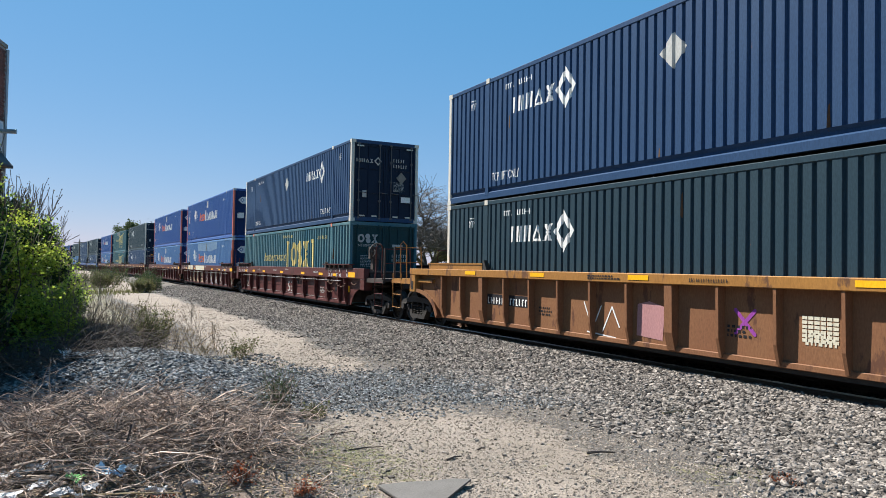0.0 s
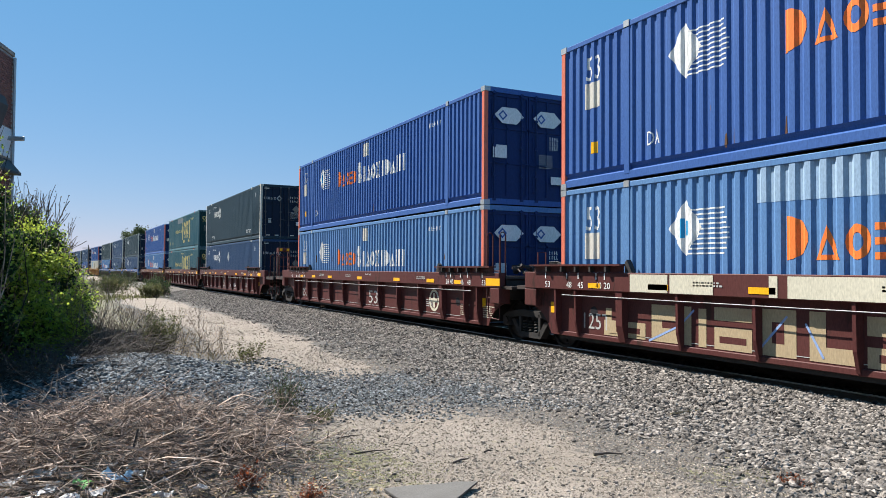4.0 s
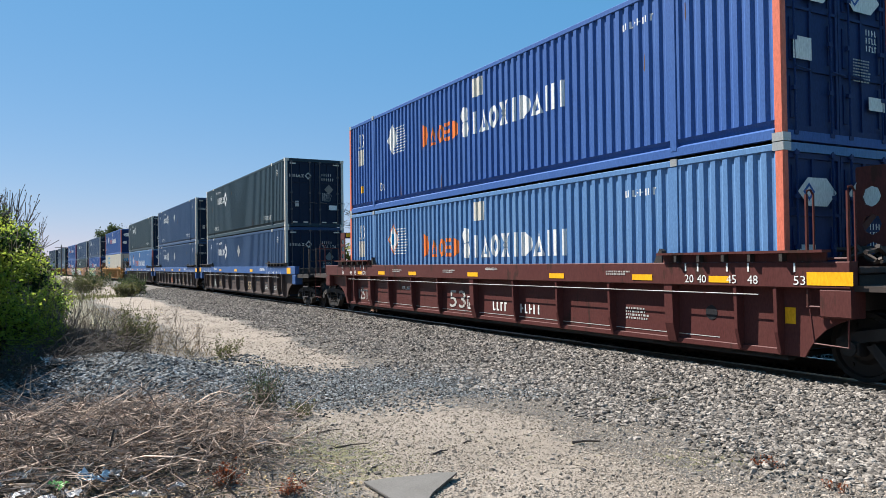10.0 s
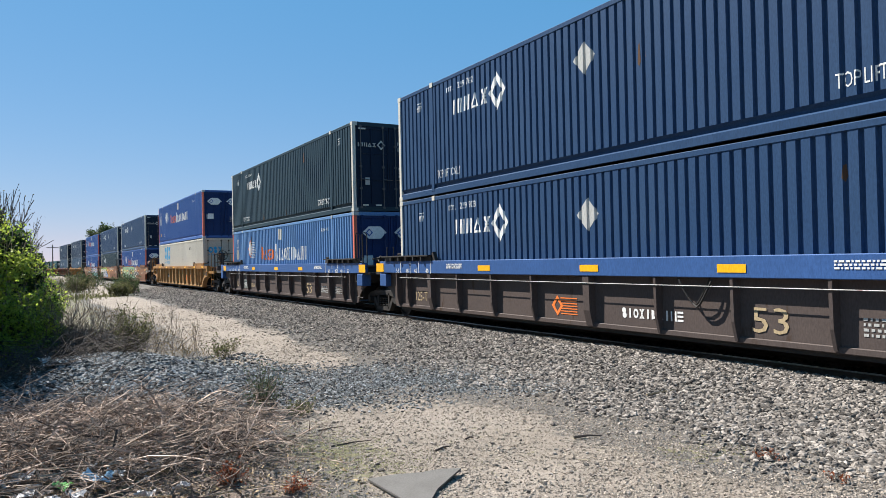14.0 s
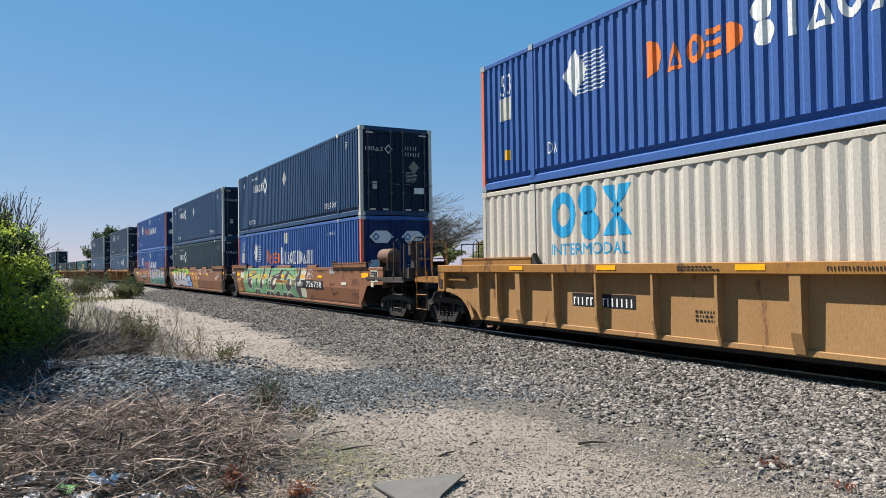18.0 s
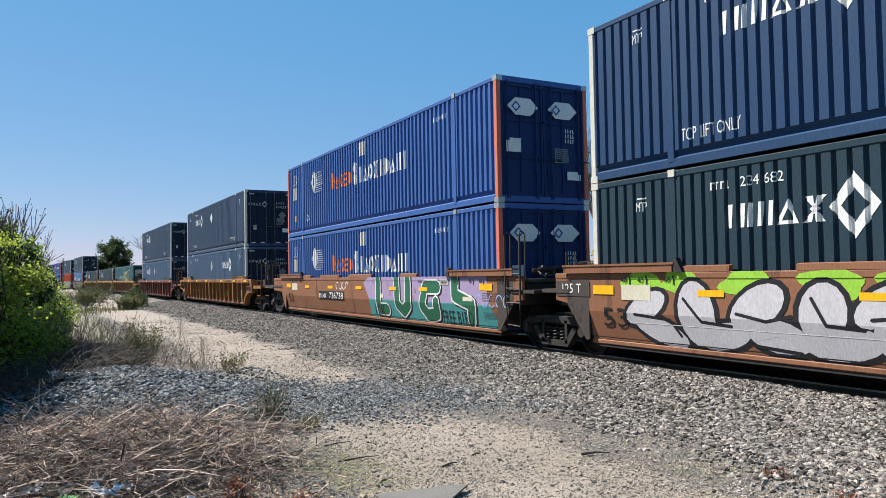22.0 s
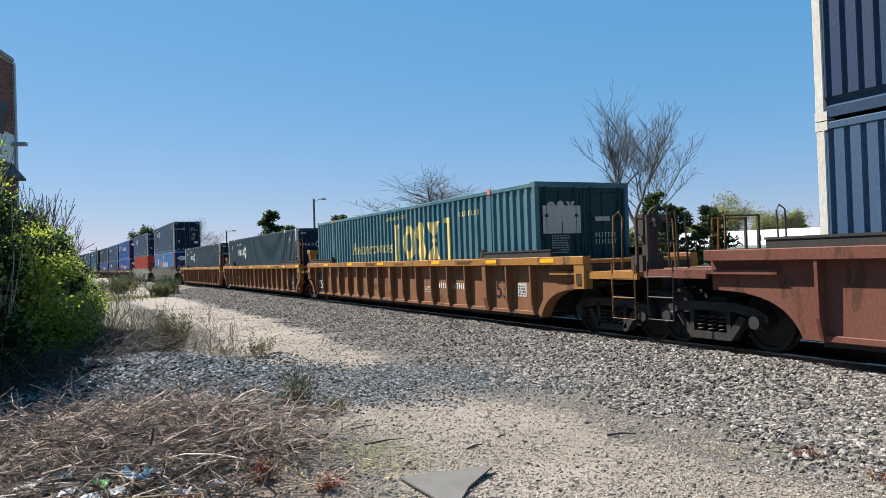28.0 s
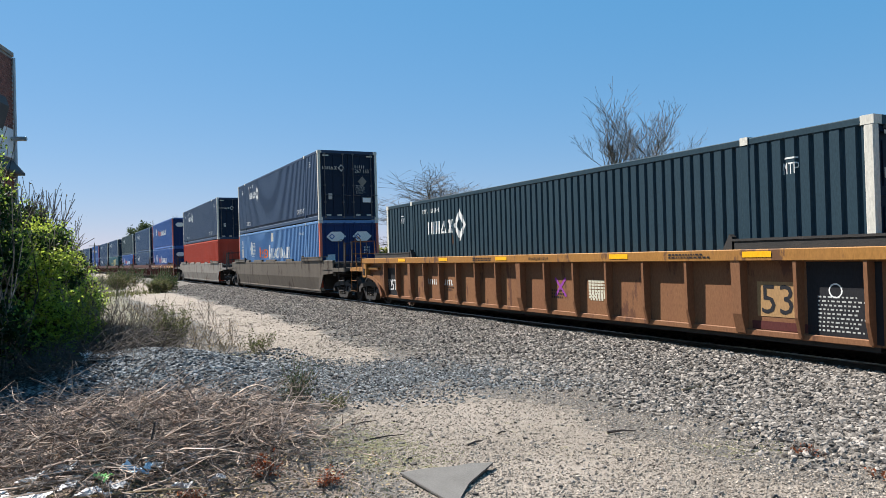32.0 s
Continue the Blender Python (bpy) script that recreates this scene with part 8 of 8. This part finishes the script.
def brush():
    """The bank of cut brush: thousands of dry twigs, a few thicker sticks, leaf litter and torn paper."""
    r, g = random.Random(9), Geo()
    for k in range(7600):
        x, y = r.gauss(0.35, 0.85), r.gauss(7.0, 0.75)
        if not (-2.2 < x < 2.15 - 0.10 * abs(y - 7) and 4.9 < y < 8.7):
            continue
        a = (r.gauss(0.3, 0.5) if r.random() < 0.22 else r.uniform(0, 6.283)) + (math.pi if r.random() < 0.5 else 0)
        ln = r.uniform(0.08, 0.42) * (1.8 if r.random() < 0.08 else 1.0)
        z = gz(x, y) + r.random() ** 2 * 0.36
        el = r.gauss(0.10, 0.30)
        p = Vector((x, y, z))
        d = Vector((math.cos(a) * math.cos(el), math.sin(a) * math.cos(el), math.sin(el)))
        q = p + d * ln * 0.5 + Vector((r.gauss(0, 0.03), r.gauss(0, 0.03), r.gauss(0, 0.03)))
        e = p + d * ln + Vector((r.gauss(0, 0.09), r.gauss(0, 0.09), r.gauss(0, 0.06)))
        e.z = max(e.z, gz(e.x, e.y))
        q2 = q.lerp(e, 0.5) + Vector((r.gauss(0, 0.03), r.gauss(0, 0.03), r.gauss(0, 0.025)))
        g.tube([p, q, q2, e], 0.0024 + 0.008 * r.random() ** 5, 3, 0.0016)
    for k in range(170):
        x, y, a, ln = r.gauss(0.3, 0.8), r.gauss(7.0, 0.75), r.uniform(0, 6.283), r.uniform(0.35, 1.1)
        if not (-2.0 < x < 1.3 and 5.2 < y < 8.6):
            continue
        p, dd, pts = Vector((x, y, gz(x, y) + r.uniform(0.0, 0.22))), Vector((math.cos(a), math.sin(a), r.gauss(0.02, 0.16))), []
        for j in range(6):
            pts.append(p.copy())
            dd = (dd + Vector((r.gauss(0, 0.20), r.gauss(0, 0.20), r.gauss(0, 0.14)))).normalized()
            p = p + dd * ln / 5
            p.z = max(p.z, gz(p.x, p.y) + 0.005)
        g.tube(pts, r.uniform(0.004, 0.011), 5, 0.003)
    thing("brush_bank", "bank of dry brown twigs and cut brush", "brush", kind="stuff", data=g.mesh("brush_bank", TWIG))
    g = Geo()
    for k in range(700):
        x, y = r.gauss(-0.5, 0.9), r.gauss(11.4, 1.0)
        p = Vector((x, y, gz(x, y) + r.random() * 0.2))
        a = r.uniform(0, 6.283)
        g.tube([p, p + Vector((math.cos(a) * 0.3, math.sin(a) * 0.3, r.uniform(0, 0.25))), p + Vector((math.cos(a) * 0.7, math.sin(a) * 0.7, r.uniform(-0.05, 0.3)))], 0.005, 3, 0.002)
    # dark twig colour puts the bush's shade into these stems
    thing("bush_litter", "dead stems under the bush, coloured dark for the shade there", "brush", kind="stuff", data=g.mesh("bush_litter", DARKTWIG))
    lit = Grow(10)
    for k in range(5200):
        x, y = r.gauss(0.5, 1.0), r.gauss(5.7, 0.9)
        if -2.2 < x < 2.3 and 4.2 < y < 9:
            lit.leaf(Vector((x, y, gz(x, y) + 0.008)), 0.035, Vector((r.gauss(0, 1), r.gauss(0, 1), 0.05)))
    thing("leaf_litter", "dry brown leaf litter on the soil", "litter", kind="stuff", data=lit.leaf_mesh("leaf_litter", STRAW))
    for k, (x, y, a, ln, rad, m, lift) in enumerate(((0.62, 6.55, 2.35, 1.5, 0.009, DARKTWIG, 0.18), (-0.3, 7.5, 0.25, 2.6, 0.012, TWIG, 0.15), (0.1, 6.9, 0.12, 2.2, 0.010, TWIG, 0.2), (0.9, 6.1, 2.5, 0.9, 0.008, TWIG, 0.1),
                                                    (-0.6, 5.9, -0.2, 1.9, 0.012, TWIG, 0.08), (1.2, 6.9, 1.9, 0.8, 0.006, TWIG, 0.14), (1.0, 5.4, 0.0, 0.8, 0.008, STRAW, 0.03), (0.2, 5.5, -0.45, 1.2, 0.010, STRAW, 0.06),
                                                    (-0.2, 8.0, 0.05, 1.8, 0.014, DARKTWIG, 0.2), (0.4, 7.6, 0.5, 1.6, 0.012, TWIG, 0.22), (0.9, 7.2, -0.3, 1.4, 0.011, TWIG, 0.2), (0.0, 7.0, 2.8, 1.7, 0.013, DARKTWIG, 0.16),
                                                    (0.6, 6.9, 0.9, 1.1, 0.010, TWIG, 0.2), (1.3, 7.7, 2.2, 0.9, 0.008, TWIG, 0.25), (0.2, 6.3, 0.35, 1.5, 0.012, TWIG, 0.14))):
        p = Vector((x, y, gz(x, y) + lift * 0.4))
        d = Vector((math.cos(a), math.sin(a), 0))
        pts = [p - d * ln * 0.5, p - d * ln * 0.1 + Vector((0.02, 0.03, lift * 0.5)), p + d * ln * 0.25 + Vector((-0.02, 0.02, lift)), p + d * ln * 0.5 + Vector((0, 0, lift * 1.1))]
        for q in pts:
            q.z = max(q.z, gz(q.x, q.y) + rad)
        thing("stick", "long bent dry stick on the brush bank", "stick", "sticks on the brush bank", data=Geo().tube(pts, rad, 5, rad * 0.4).mesh("stick", m))


brush()
for x, y, a, ln, rad in ((4.57, 5.53, -0.35, 0.28, 0.014), (3.21, 5.94, 0.35, 0.20, 0.012), (3.62, 6.15, 0.2, 0.10, 0.010), (7.05, 6.87, 0.0, 0.8, 0.012), (2.6, 6.6, 0.0, 0.35, 0.008), (2.62, 7.3, 0.15, 0.30, 0.008)):
    p, d = Vector((x, y, gz(x, y) + rad * 1.5)), Vector((math.cos(a), math.sin(a), 0))
    thing("twig", "short dark broken twig lying on the gravel", "twig", "twigs on the gravel",
          data=Geo().tube([p - d * ln / 2, p + Vector((0, 0.01, rad * 0.6)), p + d * ln / 2], rad, 5, rad * 0.5).mesh("twig", DARKTWIG if x < 7 else STRAW))


# ---------------------------------------------------------------- litter
PAPER = material("dirty_white_plastic", (0.52, 0.50, 0.49), 0.5, 0, (0.30, 0.27, 0.25), 0.75, 9, 60, 0.2)
PINKISH = material("stained_pale_paper", (0.46, 0.38, 0.33), 0.8, 0, (0.34, 0.27, 0.22), 0.6, 12, 60, 0.2)
CLEARBLUE = material("pale_blue_plastic", (0.30, 0.45, 0.58), 0.25, 0, (0.5, 0.6, 0.66), 0.6, 10, 60, 0.1)
WRAP = material("green_wrapper", (0.16, 0.42, 0.12), 0.4, 0, (0.3, 0.5, 0.2), 0.5, 14, 60, 0.1)
BOARD = material("weathered_grey_board", (0.120, 0.112, 0.103), 0.9, 0, (0.085, 0.078, 0.070), 0.7, 4, 70, 0.4, wear=(0.17, 0.155, 0.135), wear_at=0.66)


def crumpled(name, label, x, y, w, d, h, mat, seed, lift=0.02):
    """A torn sheet of plastic or paper, creased and curled, with both faces."""
    r = random.Random(seed)
    n, g = 7, Geo()
    top = {}
    for i in range(n):
        for j in range(n):
            u, v = i / (n - 1) - 0.5, j / (n - 1) - 0.5
            top[i, j] = (u * w + r.gauss(0, w * 0.05), v * d + r.gauss(0, d * 0.05), lift + abs(r.gauss(0, h)) + h * 1.4 * abs(u + v))
    vs = [top[i, j] for i in range(n) for j in range(n)] + [(a, b, c - 0.004) for (a, b, c) in (top[i, j] for i in range(n) for j in range(n))]
    fs = []
    for i in range(n - 1):
        for j in range(n - 1):
            q = (i * n + j, (i + 1) * n + j, (i + 1) * n + j + 1, i * n + j + 1)
            fs += [q, tuple(k + n * n for k in q[::-1])]
    rim = [(i, 0) for i in range(n)] + [(n - 1, j) for j in range(1, n)] + [(i, n - 1) for i in range(n - 2, -1, -1)] + [(0, j) for j in range(n - 2, 0, -1)]
    for a, b in zip(rim, rim[1:] + rim[:1]):
        ka, kb = a[0] * n + a[1], b[0] * n + b[1]
        fs.append((ka, ka + n * n, kb + n * n, kb))
    g.add(vs, fs)
    thing(name, label, "litter", "litter", m=pose(x, y, gz(x, y), 0, 0, r.uniform(0, 180)), data=g.mesh(name, mat))


crumpled("plastic_sheet", "torn white plastic sheet caught on the stone heap", 0.10, 10.6, 0.24, 0.20, 0.06, PAPER, 1, 0.04)
crumpled("plastic_bag", "crumpled white plastic bag in the brush", 1.02, 7.05, 0.22, 0.16, 0.04, PAPER, 2, 0.06)
crumpled("plastic_cup", "flattened white foam cup on the brush", 1.75, 6.75, 0.18, 0.07, 0.02, PAPER, 3, 0.03)
crumpled("plastic_bottle", "crushed pale blue plastic bottle", 0.32, 5.75, 0.2, 0.09, 0.03, CLEARBLUE, 4, 0.09)
crumpled("wrapper", "green snack wrapper on the soil", 0.10, 5.75, 0.14, 0.07, 0.015, WRAP, 5, 0.09)
for k, (x, y, w) in enumerate(((0.55, 6.2, 0.10), (-0.35, 6.0, 0.2), (-0.15, 6.15, 0.16), (0.45, 5.9, 0.12), (0.85, 5.55, 0.12), (1.9, 6.95, 0.06), (1.62, 7.6, 0.08), (-0.55, 5.8, 0.22), (0.72, 6.0, 0.1), (1.15, 7.75, 0.07), (0.0, 5.55, 0.18), (-0.2, 5.4, 0.16), (-0.1, 5.75, 0.2), (0.18, 5.6, 0.15), (-0.35, 5.65, 0.22), (0.3, 5.85, 0.14), (1.05, 6.4, 0.1), (0.6, 5.45, 0.12))):
    crumpled("paper_scrap", "torn scrap of dirty white paper", x, y, w, w * 0.6, 0.016, PAPER, 20 + k, 0.07)
sc = random.Random(31)
for k in range(26):
    w = sc.uniform(0.04, 0.11)
    crumpled("paper_scrap", "torn scrap of dirty white paper", sc.gauss(0.0, 0.35), sc.gauss(5.95, 0.35), w, w * 0.6, 0.014, PINKISH if k % 3 else PAPER, 60 + k, 0.06)
slab = [(2.27, 5.47), (2.32, 4.78), (2.41, 4.73), (2.62, 4.98), (3.01, 5.30), (2.84, 5.38), (2.69, 5.385), (2.5, 5.45)]
cx, cy = 2.55, 5.2
board = Geo().prism([(x - cx, y - cy) for x, y in slab], 2, 0.0, 0.016)
thing("broken_board", "flat broken piece of grey weathered board", "board", m=pose(cx - 0.08, cy - 0.16, gz(cx - 0.08, cy - 0.16) + 0.022, 1.5, -1.0, 0), data=board.mesh("broken_board", BOARD))

# ---------------------------------------------------------------- trees beyond the track
bare_tree("bare_tree", "tall leafless tree behind the track", 27.2, 29.5, 11.9, 3, 0.50, 5, None, 0.17, 0.32, 0.14, 0.70)
bare_tree("bare_tree", "leafless tree with a broad round crown", 26.5, 54.0, 9.9, 4, 0.70, 5, None, 0.22, 0.24, 0.05, 0.72, (4, 5), 0.25, 1.6)
bare_tree("bare_tree", "leafless tree far along the track", 14.6, 109, 8.8, 5, 0.6, 5, None, 0.2, broad=1.35)
for k, (x, y, h) in enumerate(((71.5, 46, 8.0), (76, 40, 8.6), (80, 36, 9), (66, 52, 6.0), (84, 44, 9.0))):
    bare_tree("bare_tree", "leafless tree behind the metal building", x, y, h, 60 + k, 0.6, 5, (DARKBUD, 1, 0.14), 0.16)
bare_tree("budding_tree", "tree with thin pale green spring leaves", 55.3, 50.6, 7.4, 7, 0.6, 4, (BUD, 9, 0.19), 0.2)
bare_tree("budding_tree", "tree with thin pale green spring leaves", 60.5, 50.0, 5.4, 8, 0.6, 4, (BUD, 12, 0.19), 0.16)
bare_tree("leafy_tree", "rounded tree with yellow-green spring leaves", 70.9, 55.5, 5.4, 9, 0.62, 4, (LEAF_YELLOW, 26, 0.26), 0.18)
conifer("cedar_tree", "dark green cedar behind the track", 23.4, 25.4, 4.5, 11, NEEDLE, 9600, 0.36, 0.14)
conifer("cedar_tree", "dark green cedar behind the track", 25.6, 24.4, 3.8, 12, NEEDLE, 8000, 0.44, 0.14)
conifer("cedar_tree", "dark green cedar behind the track", 24.3, 25.1, 3.9, 18, NEEDLE, 8000, 0.46, 0.14)
conifer("cedar_tree", "dark cedar standing against the sky", 16.9, 73.1, 7.2, 13, NEEDLE, 4200, 0.34, 0.34)
conifer("cedar_tree", "dark cedar standing against the sky", 19.1, 74.5, 5.6, 14, NEEDLE, 2400, 0.34, 0.5)
conifer("cedar_tree", "dark cedar standing against the sky", 22.0, 66.5, 6.2, 15, NEEDLE, 2400, 0.34, 0.45)
bare_tree("pine_tree", "flat-crowned pine far along the track", 11.2, 149.5, 9.6, 17, 0.66, 4, (NEEDLE, 16, 0.40), 0.3)
far = []
for k in range(26):
    a = random.Random(400 + k)
    x, y = 24 + k * 4.6 + a.uniform(-2, 2), 190 - k * 4.2 + a.uniform(-6, 6)
    if k < 6:
        far.append(bare_tree("distant_tree", "distant leafless tree on the skyline", x, y, a.uniform(4.5, 7.5), 90 + k, 0.65, 3, (BUD, 5, 0.7), 0.2))
    else:
        copy_thing(far[k % 6], pose(x, y, gz(x, y) - 0.1, 0, 0, a.uniform(0, 360)))


# ---------------------------------------------------------------- buildings and poles
SIDING = material("pinkish_white_metal_siding", (0.50, 0.42, 0.40), 0.5, 0.0, (0.42, 0.35, 0.33), 0.4, 1, 30, 0.05)
# wall colour darkened as in shade; all shed ends take it
SHADEWALL = material("shaded_blue_grey_siding", (0.13, 0.15, 0.18), 0.5, 0.0, (0.16, 0.18, 0.20), 0.4, 1, 30, 0.05)
ROOFWHITE = material("white_metal_roof", (0.78, 0.78, 0.76), 0.4, 0.0, (0.66, 0.66, 0.64), 0.4, 1, 30, 0.05)
BRICK = material("dark_red_brick", (0.20, 0.075, 0.055), 0.9, 0, (0.12, 0.05, 0.04), 0.7, 5, 50, 0.4, per=0.3)
MORTAR = material("grey_mortar", (0.26, 0.24, 0.22), 0.95, 0, (0.18, 0.17, 0.15), 0.5, 8, 60, 0.4)
DARKWOOD = material("dark_painted_wood", (0.035, 0.03, 0.028), 0.7, 0, (0.06, 0.05, 0.045), 0.6, 3, 40, 0.2)
SIGN = material("faded_white_signboard", (0.62, 0.63, 0.64), 0.6, 0, (0.5, 0.51, 0.52), 0.5, 3, 40, 0.1)
POLEWOOD = material("weathered_pole_wood", (0.10, 0.085, 0.075), 0.9, 0, (0.16, 0.14, 0.12), 0.6, 4, 40, 0.3, stretch=(3, 3, 0.3))


def metal_shed(x, y, length, depth, high, turn, wall, label):
    """A long low shed with ribbed metal walls, shallow roof, rooftop vents."""
    b = thing("metal_building", label, "building", m=pose(x, y, gz(x, y) - 0.1, 0, 0, turn))
    n = int(length / 0.6)
    ring = []
    for k in range(n):
        a = k * length / n
        w = length / n
        ring += [(a, 0), (a + 0.2 * w, 0), (a + 0.3 * w, -0.07), (a + 0.7 * w, -0.07), (a + 0.8 * w, 0)]
    ring += [(length, 0), (length, 0.12), (0, 0.12)]
    part("front_wall", Geo().prism(ring, 2, 0, high).mesh("front_wall", wall), b)
    part("end_wall", Geo().box(0, 0.12, 0.12, depth, 0, high).mesh("end_wall", SHADEWALL), b)
    part("end_wall", Geo().box(length - 0.12, length, 0.12, depth, 0, high).mesh("end_wall", SHADEWALL), b)
    part("back_wall", Geo().box(0.12, length - 0.12, depth - 0.12, depth, 0, high).mesh("back_wall", wall), b)
    part("roof", Geo().prism([(-0.35, high - 0.02), (depth / 2, high + depth * 0.09), (depth + 0.35, high - 0.02), (depth + 0.35, high + 0.1), (depth / 2, high + depth * 0.09 + 0.12), (-0.35, high + 0.1)], 0, -0.3, length + 0.3).mesh("roof", ROOFWHITE), b, "white ribbed metal roof")
    part("gutter", Geo().box(-0.3, length + 0.3, -0.5, -0.36, high - 0.12, high + 0.06).mesh("gutter", ROOFWHITE), b)
    for k in range(5):
        part("roof_vent", Geo().tube([(length * (0.15 + 0.17 * k), 1.6, high + 0.2), (length * (0.15 + 0.17 * k), 1.6, high + 0.85)], 0.12, 8).mesh("roof_vent", GALV), b)
    return b


metal_shed(43.0, 47.5, 26, 14, 1.95, -66, SIDING, "long low pinkish metal shed with a white roof")
metal_shed(57.5, 25.0, 30, 16, 2.2, -62, SHADEWALL, "blue-grey metal shed with a white roof")


def brick_house():
    """The two-storey brick building at the lane's side; its long wall runs away from the camera."""
    b = thing("brick_building", "old two-storey dark red brick building with wooden eaves", "building", m=pose(-1.90, 27.9, -0.2, 0, 0, -16))
    # local: +x faces the lane, the wall runs from y = -17 to 0
    wall = part("side_wall", Geo().box(-0.3, -0.012, -17, 0, 0, 8.75).mesh("side_wall", MORTAR), b)
    part("end_wall", Geo().box(-9, -0.3, -0.3, 0, 0, 8.75).mesh("end_wall", BRICK), b)
    part("end_wall", Geo().box(-9, -0.3, -17, -16.7, 0, 8.75).mesh("end_wall", BRICK), b)
    part("back_wall", Geo().box(-9.3, -9, -17, 0, 0, 8.75).mesh("back_wall", BRICK), b)
    part("roof", Geo().prism([(-9.6, 8.7), (-0.1, 8.7), (-0.1, 8.83), (-4.6, 9.6), (-9.6, 8.83)], 1, -17.3, 0.12).mesh("roof", DARKWOOD), b)
    part("coping", Geo().box(-0.34, 0.03, -17, 0.03, 8.76, 8.9, 0.01).mesh("coping", MORTAR), b)
    part("eave_bracket", Geo().prism([(-0.01, 7.2), (0.14, 7.2), (0.24, 6.9), (-0.01, 6.0)], 1, -4.0, -1.0).mesh("eave_bracket", DARKWOOD), b)
    part("signboard", Geo().box(-0.01, 0.04, -3.2, -0.2, 5.35, 6.3).mesh("signboard", SIGN), b, "faded white painted board")
    part("pipe_arm", Geo().tube([(-0.1, -0.35, 5.98), (0.5, -0.35, 5.98)], 0.075, 8).mesh("pipe_arm", GALV), b)
    part("canopy", Geo().prism([(-0.01, 5.3), (0.34, 4.88), (0.34, 4.80), (-0.01, 4.80)], 1, -3.4, -0.08).mesh("canopy", DARKWOOD), b, "small sloping dark canopy")
    part("downpipe", Geo().tube([(0.07, -0.08, 0.2), (0.07, -0.08, 8.7)], 0.05, 8).mesh("downpipe", GALV), b)
    br = Geo().box(-0.012, 0.0, -0.105, 0.105, 0, 0.062).mesh("brick", BRICK)
    for row in range(64):
        for col in range(5):
            z, y = 3.95 + row * 0.075, -0.115 - col * 0.22 - (0.11 if row % 2 else 0)
            if 4.76 < z < 6.32 and y > -3.3 or z > 8.66:
                continue
            part("brick", br, wall, at=pose(0, y, z))


brick_house()


def lamp_pole(x, y, high, name, label):
    p = thing(name, label, "pole", m=pose(x, y, gz(x, y) - 0.2))
    part("shaft", Geo().tube([(0, 0, 0), (0.02, 0, high)], 0.13, 8, 0.09).mesh("shaft", POLEWOOD), p)
    if name == "lamp_pole":
        part("arm", Geo().tube([(0, 0, high - 0.3), (0.5, 0, high - 0.05), (0.9, 0, high)], 0.04, 6).mesh("arm", GALV), p)
        part("lamp_head", Geo().box(0.75, 1.2, -0.14, 0.14, high - 0.1, high + 0.06, 0.03).mesh("lamp_head", GALV), p)
    else:
        part("cross_arm", Geo().box(-1.1, 1.1, -0.06, 0.06, high - 0.7, high - 0.56).mesh("cross_arm", POLEWOOD), p)


lamp_pole(19.7, 67.2, 8.0, "lamp_pole", "wooden pole with a street lamp")
lamp_pole(17.0, 98.6, 6.6, "lamp_pole", "wooden pole with a street lamp")
lamp_pole(2.6, 170, 6.8, "utility_pole", "tall weathered wooden utility pole")
lamp_pole(66, 42, 7.0, "lamp_pole", "wooden pole with a street lamp")


def chain_fence():
    f = thing("chain_link_fence", "grey chain-link fence with barbed-wire arms", "fence", m=pose(0, 0, 0))
    n = 14
    for k in range(n):
        x, y = 36 + k * 2.4, 20.0 - k * 1.1
        z = gz(x, y)
        part("post", Geo().tube([(x, y, z), (x, y, z + 1.9), (x - 0.1, y - 0.25, z + 2.2)], 0.035, 6).mesh("post", GALV), f)
        if k < n - 1:
            for h in (0.1, 1.0, 1.85):
                part("wire", Geo().tube([(x, y, z + h), (x + 2.4, y - 1.1, gz(x + 2.4, y - 1.1) + h)], 0.015, 4).mesh("wire", GALV), f)


chain_fence()


# ---------------------------------------------------------------- what moves
def motions():
    times = [0.0, 2.0, 4.0, 6.0, 8.0, 10.0, 12.0, 14.0, 16.0, 18.0, 20.0, 22.0, 24.0, 26.0, 28.0, 30.0, 32.0]
    for ob, middle, z in MOVING:
        walk(ob, [(t, track(middle - travelled(t), z)) for t in times])
    starts = {car.name: middle for car, middle, z in MOVING}
    for w, car, dy in WHEELS:
        at = starts[car.name] + dy
        # turning while it rolls past the camera
        t0 = max(0.0, (at - 40.0) / 11.85)
        t1 = min(32.0, (at + 8.0) / 11.85)
        m0 = w.matrix_basis.copy()
        if t1 <= t0:
            continue
        rows, n = [(0.0, m0)] if t0 > 0 else [], int((t1 - t0) * 20) + 1
        for k in range(n + 1):
            t = t0 + (t1 - t0) * k / n
            a = math.degrees((travelled(t) - travelled(t0)) / 0.46)
            rows.append((t, m0 @ pose(0, 0, 0, a)))
        if t1 < 32.0:
            rows.append((32.0, rows[-1][1]))
        walk(w, rows)


motions()
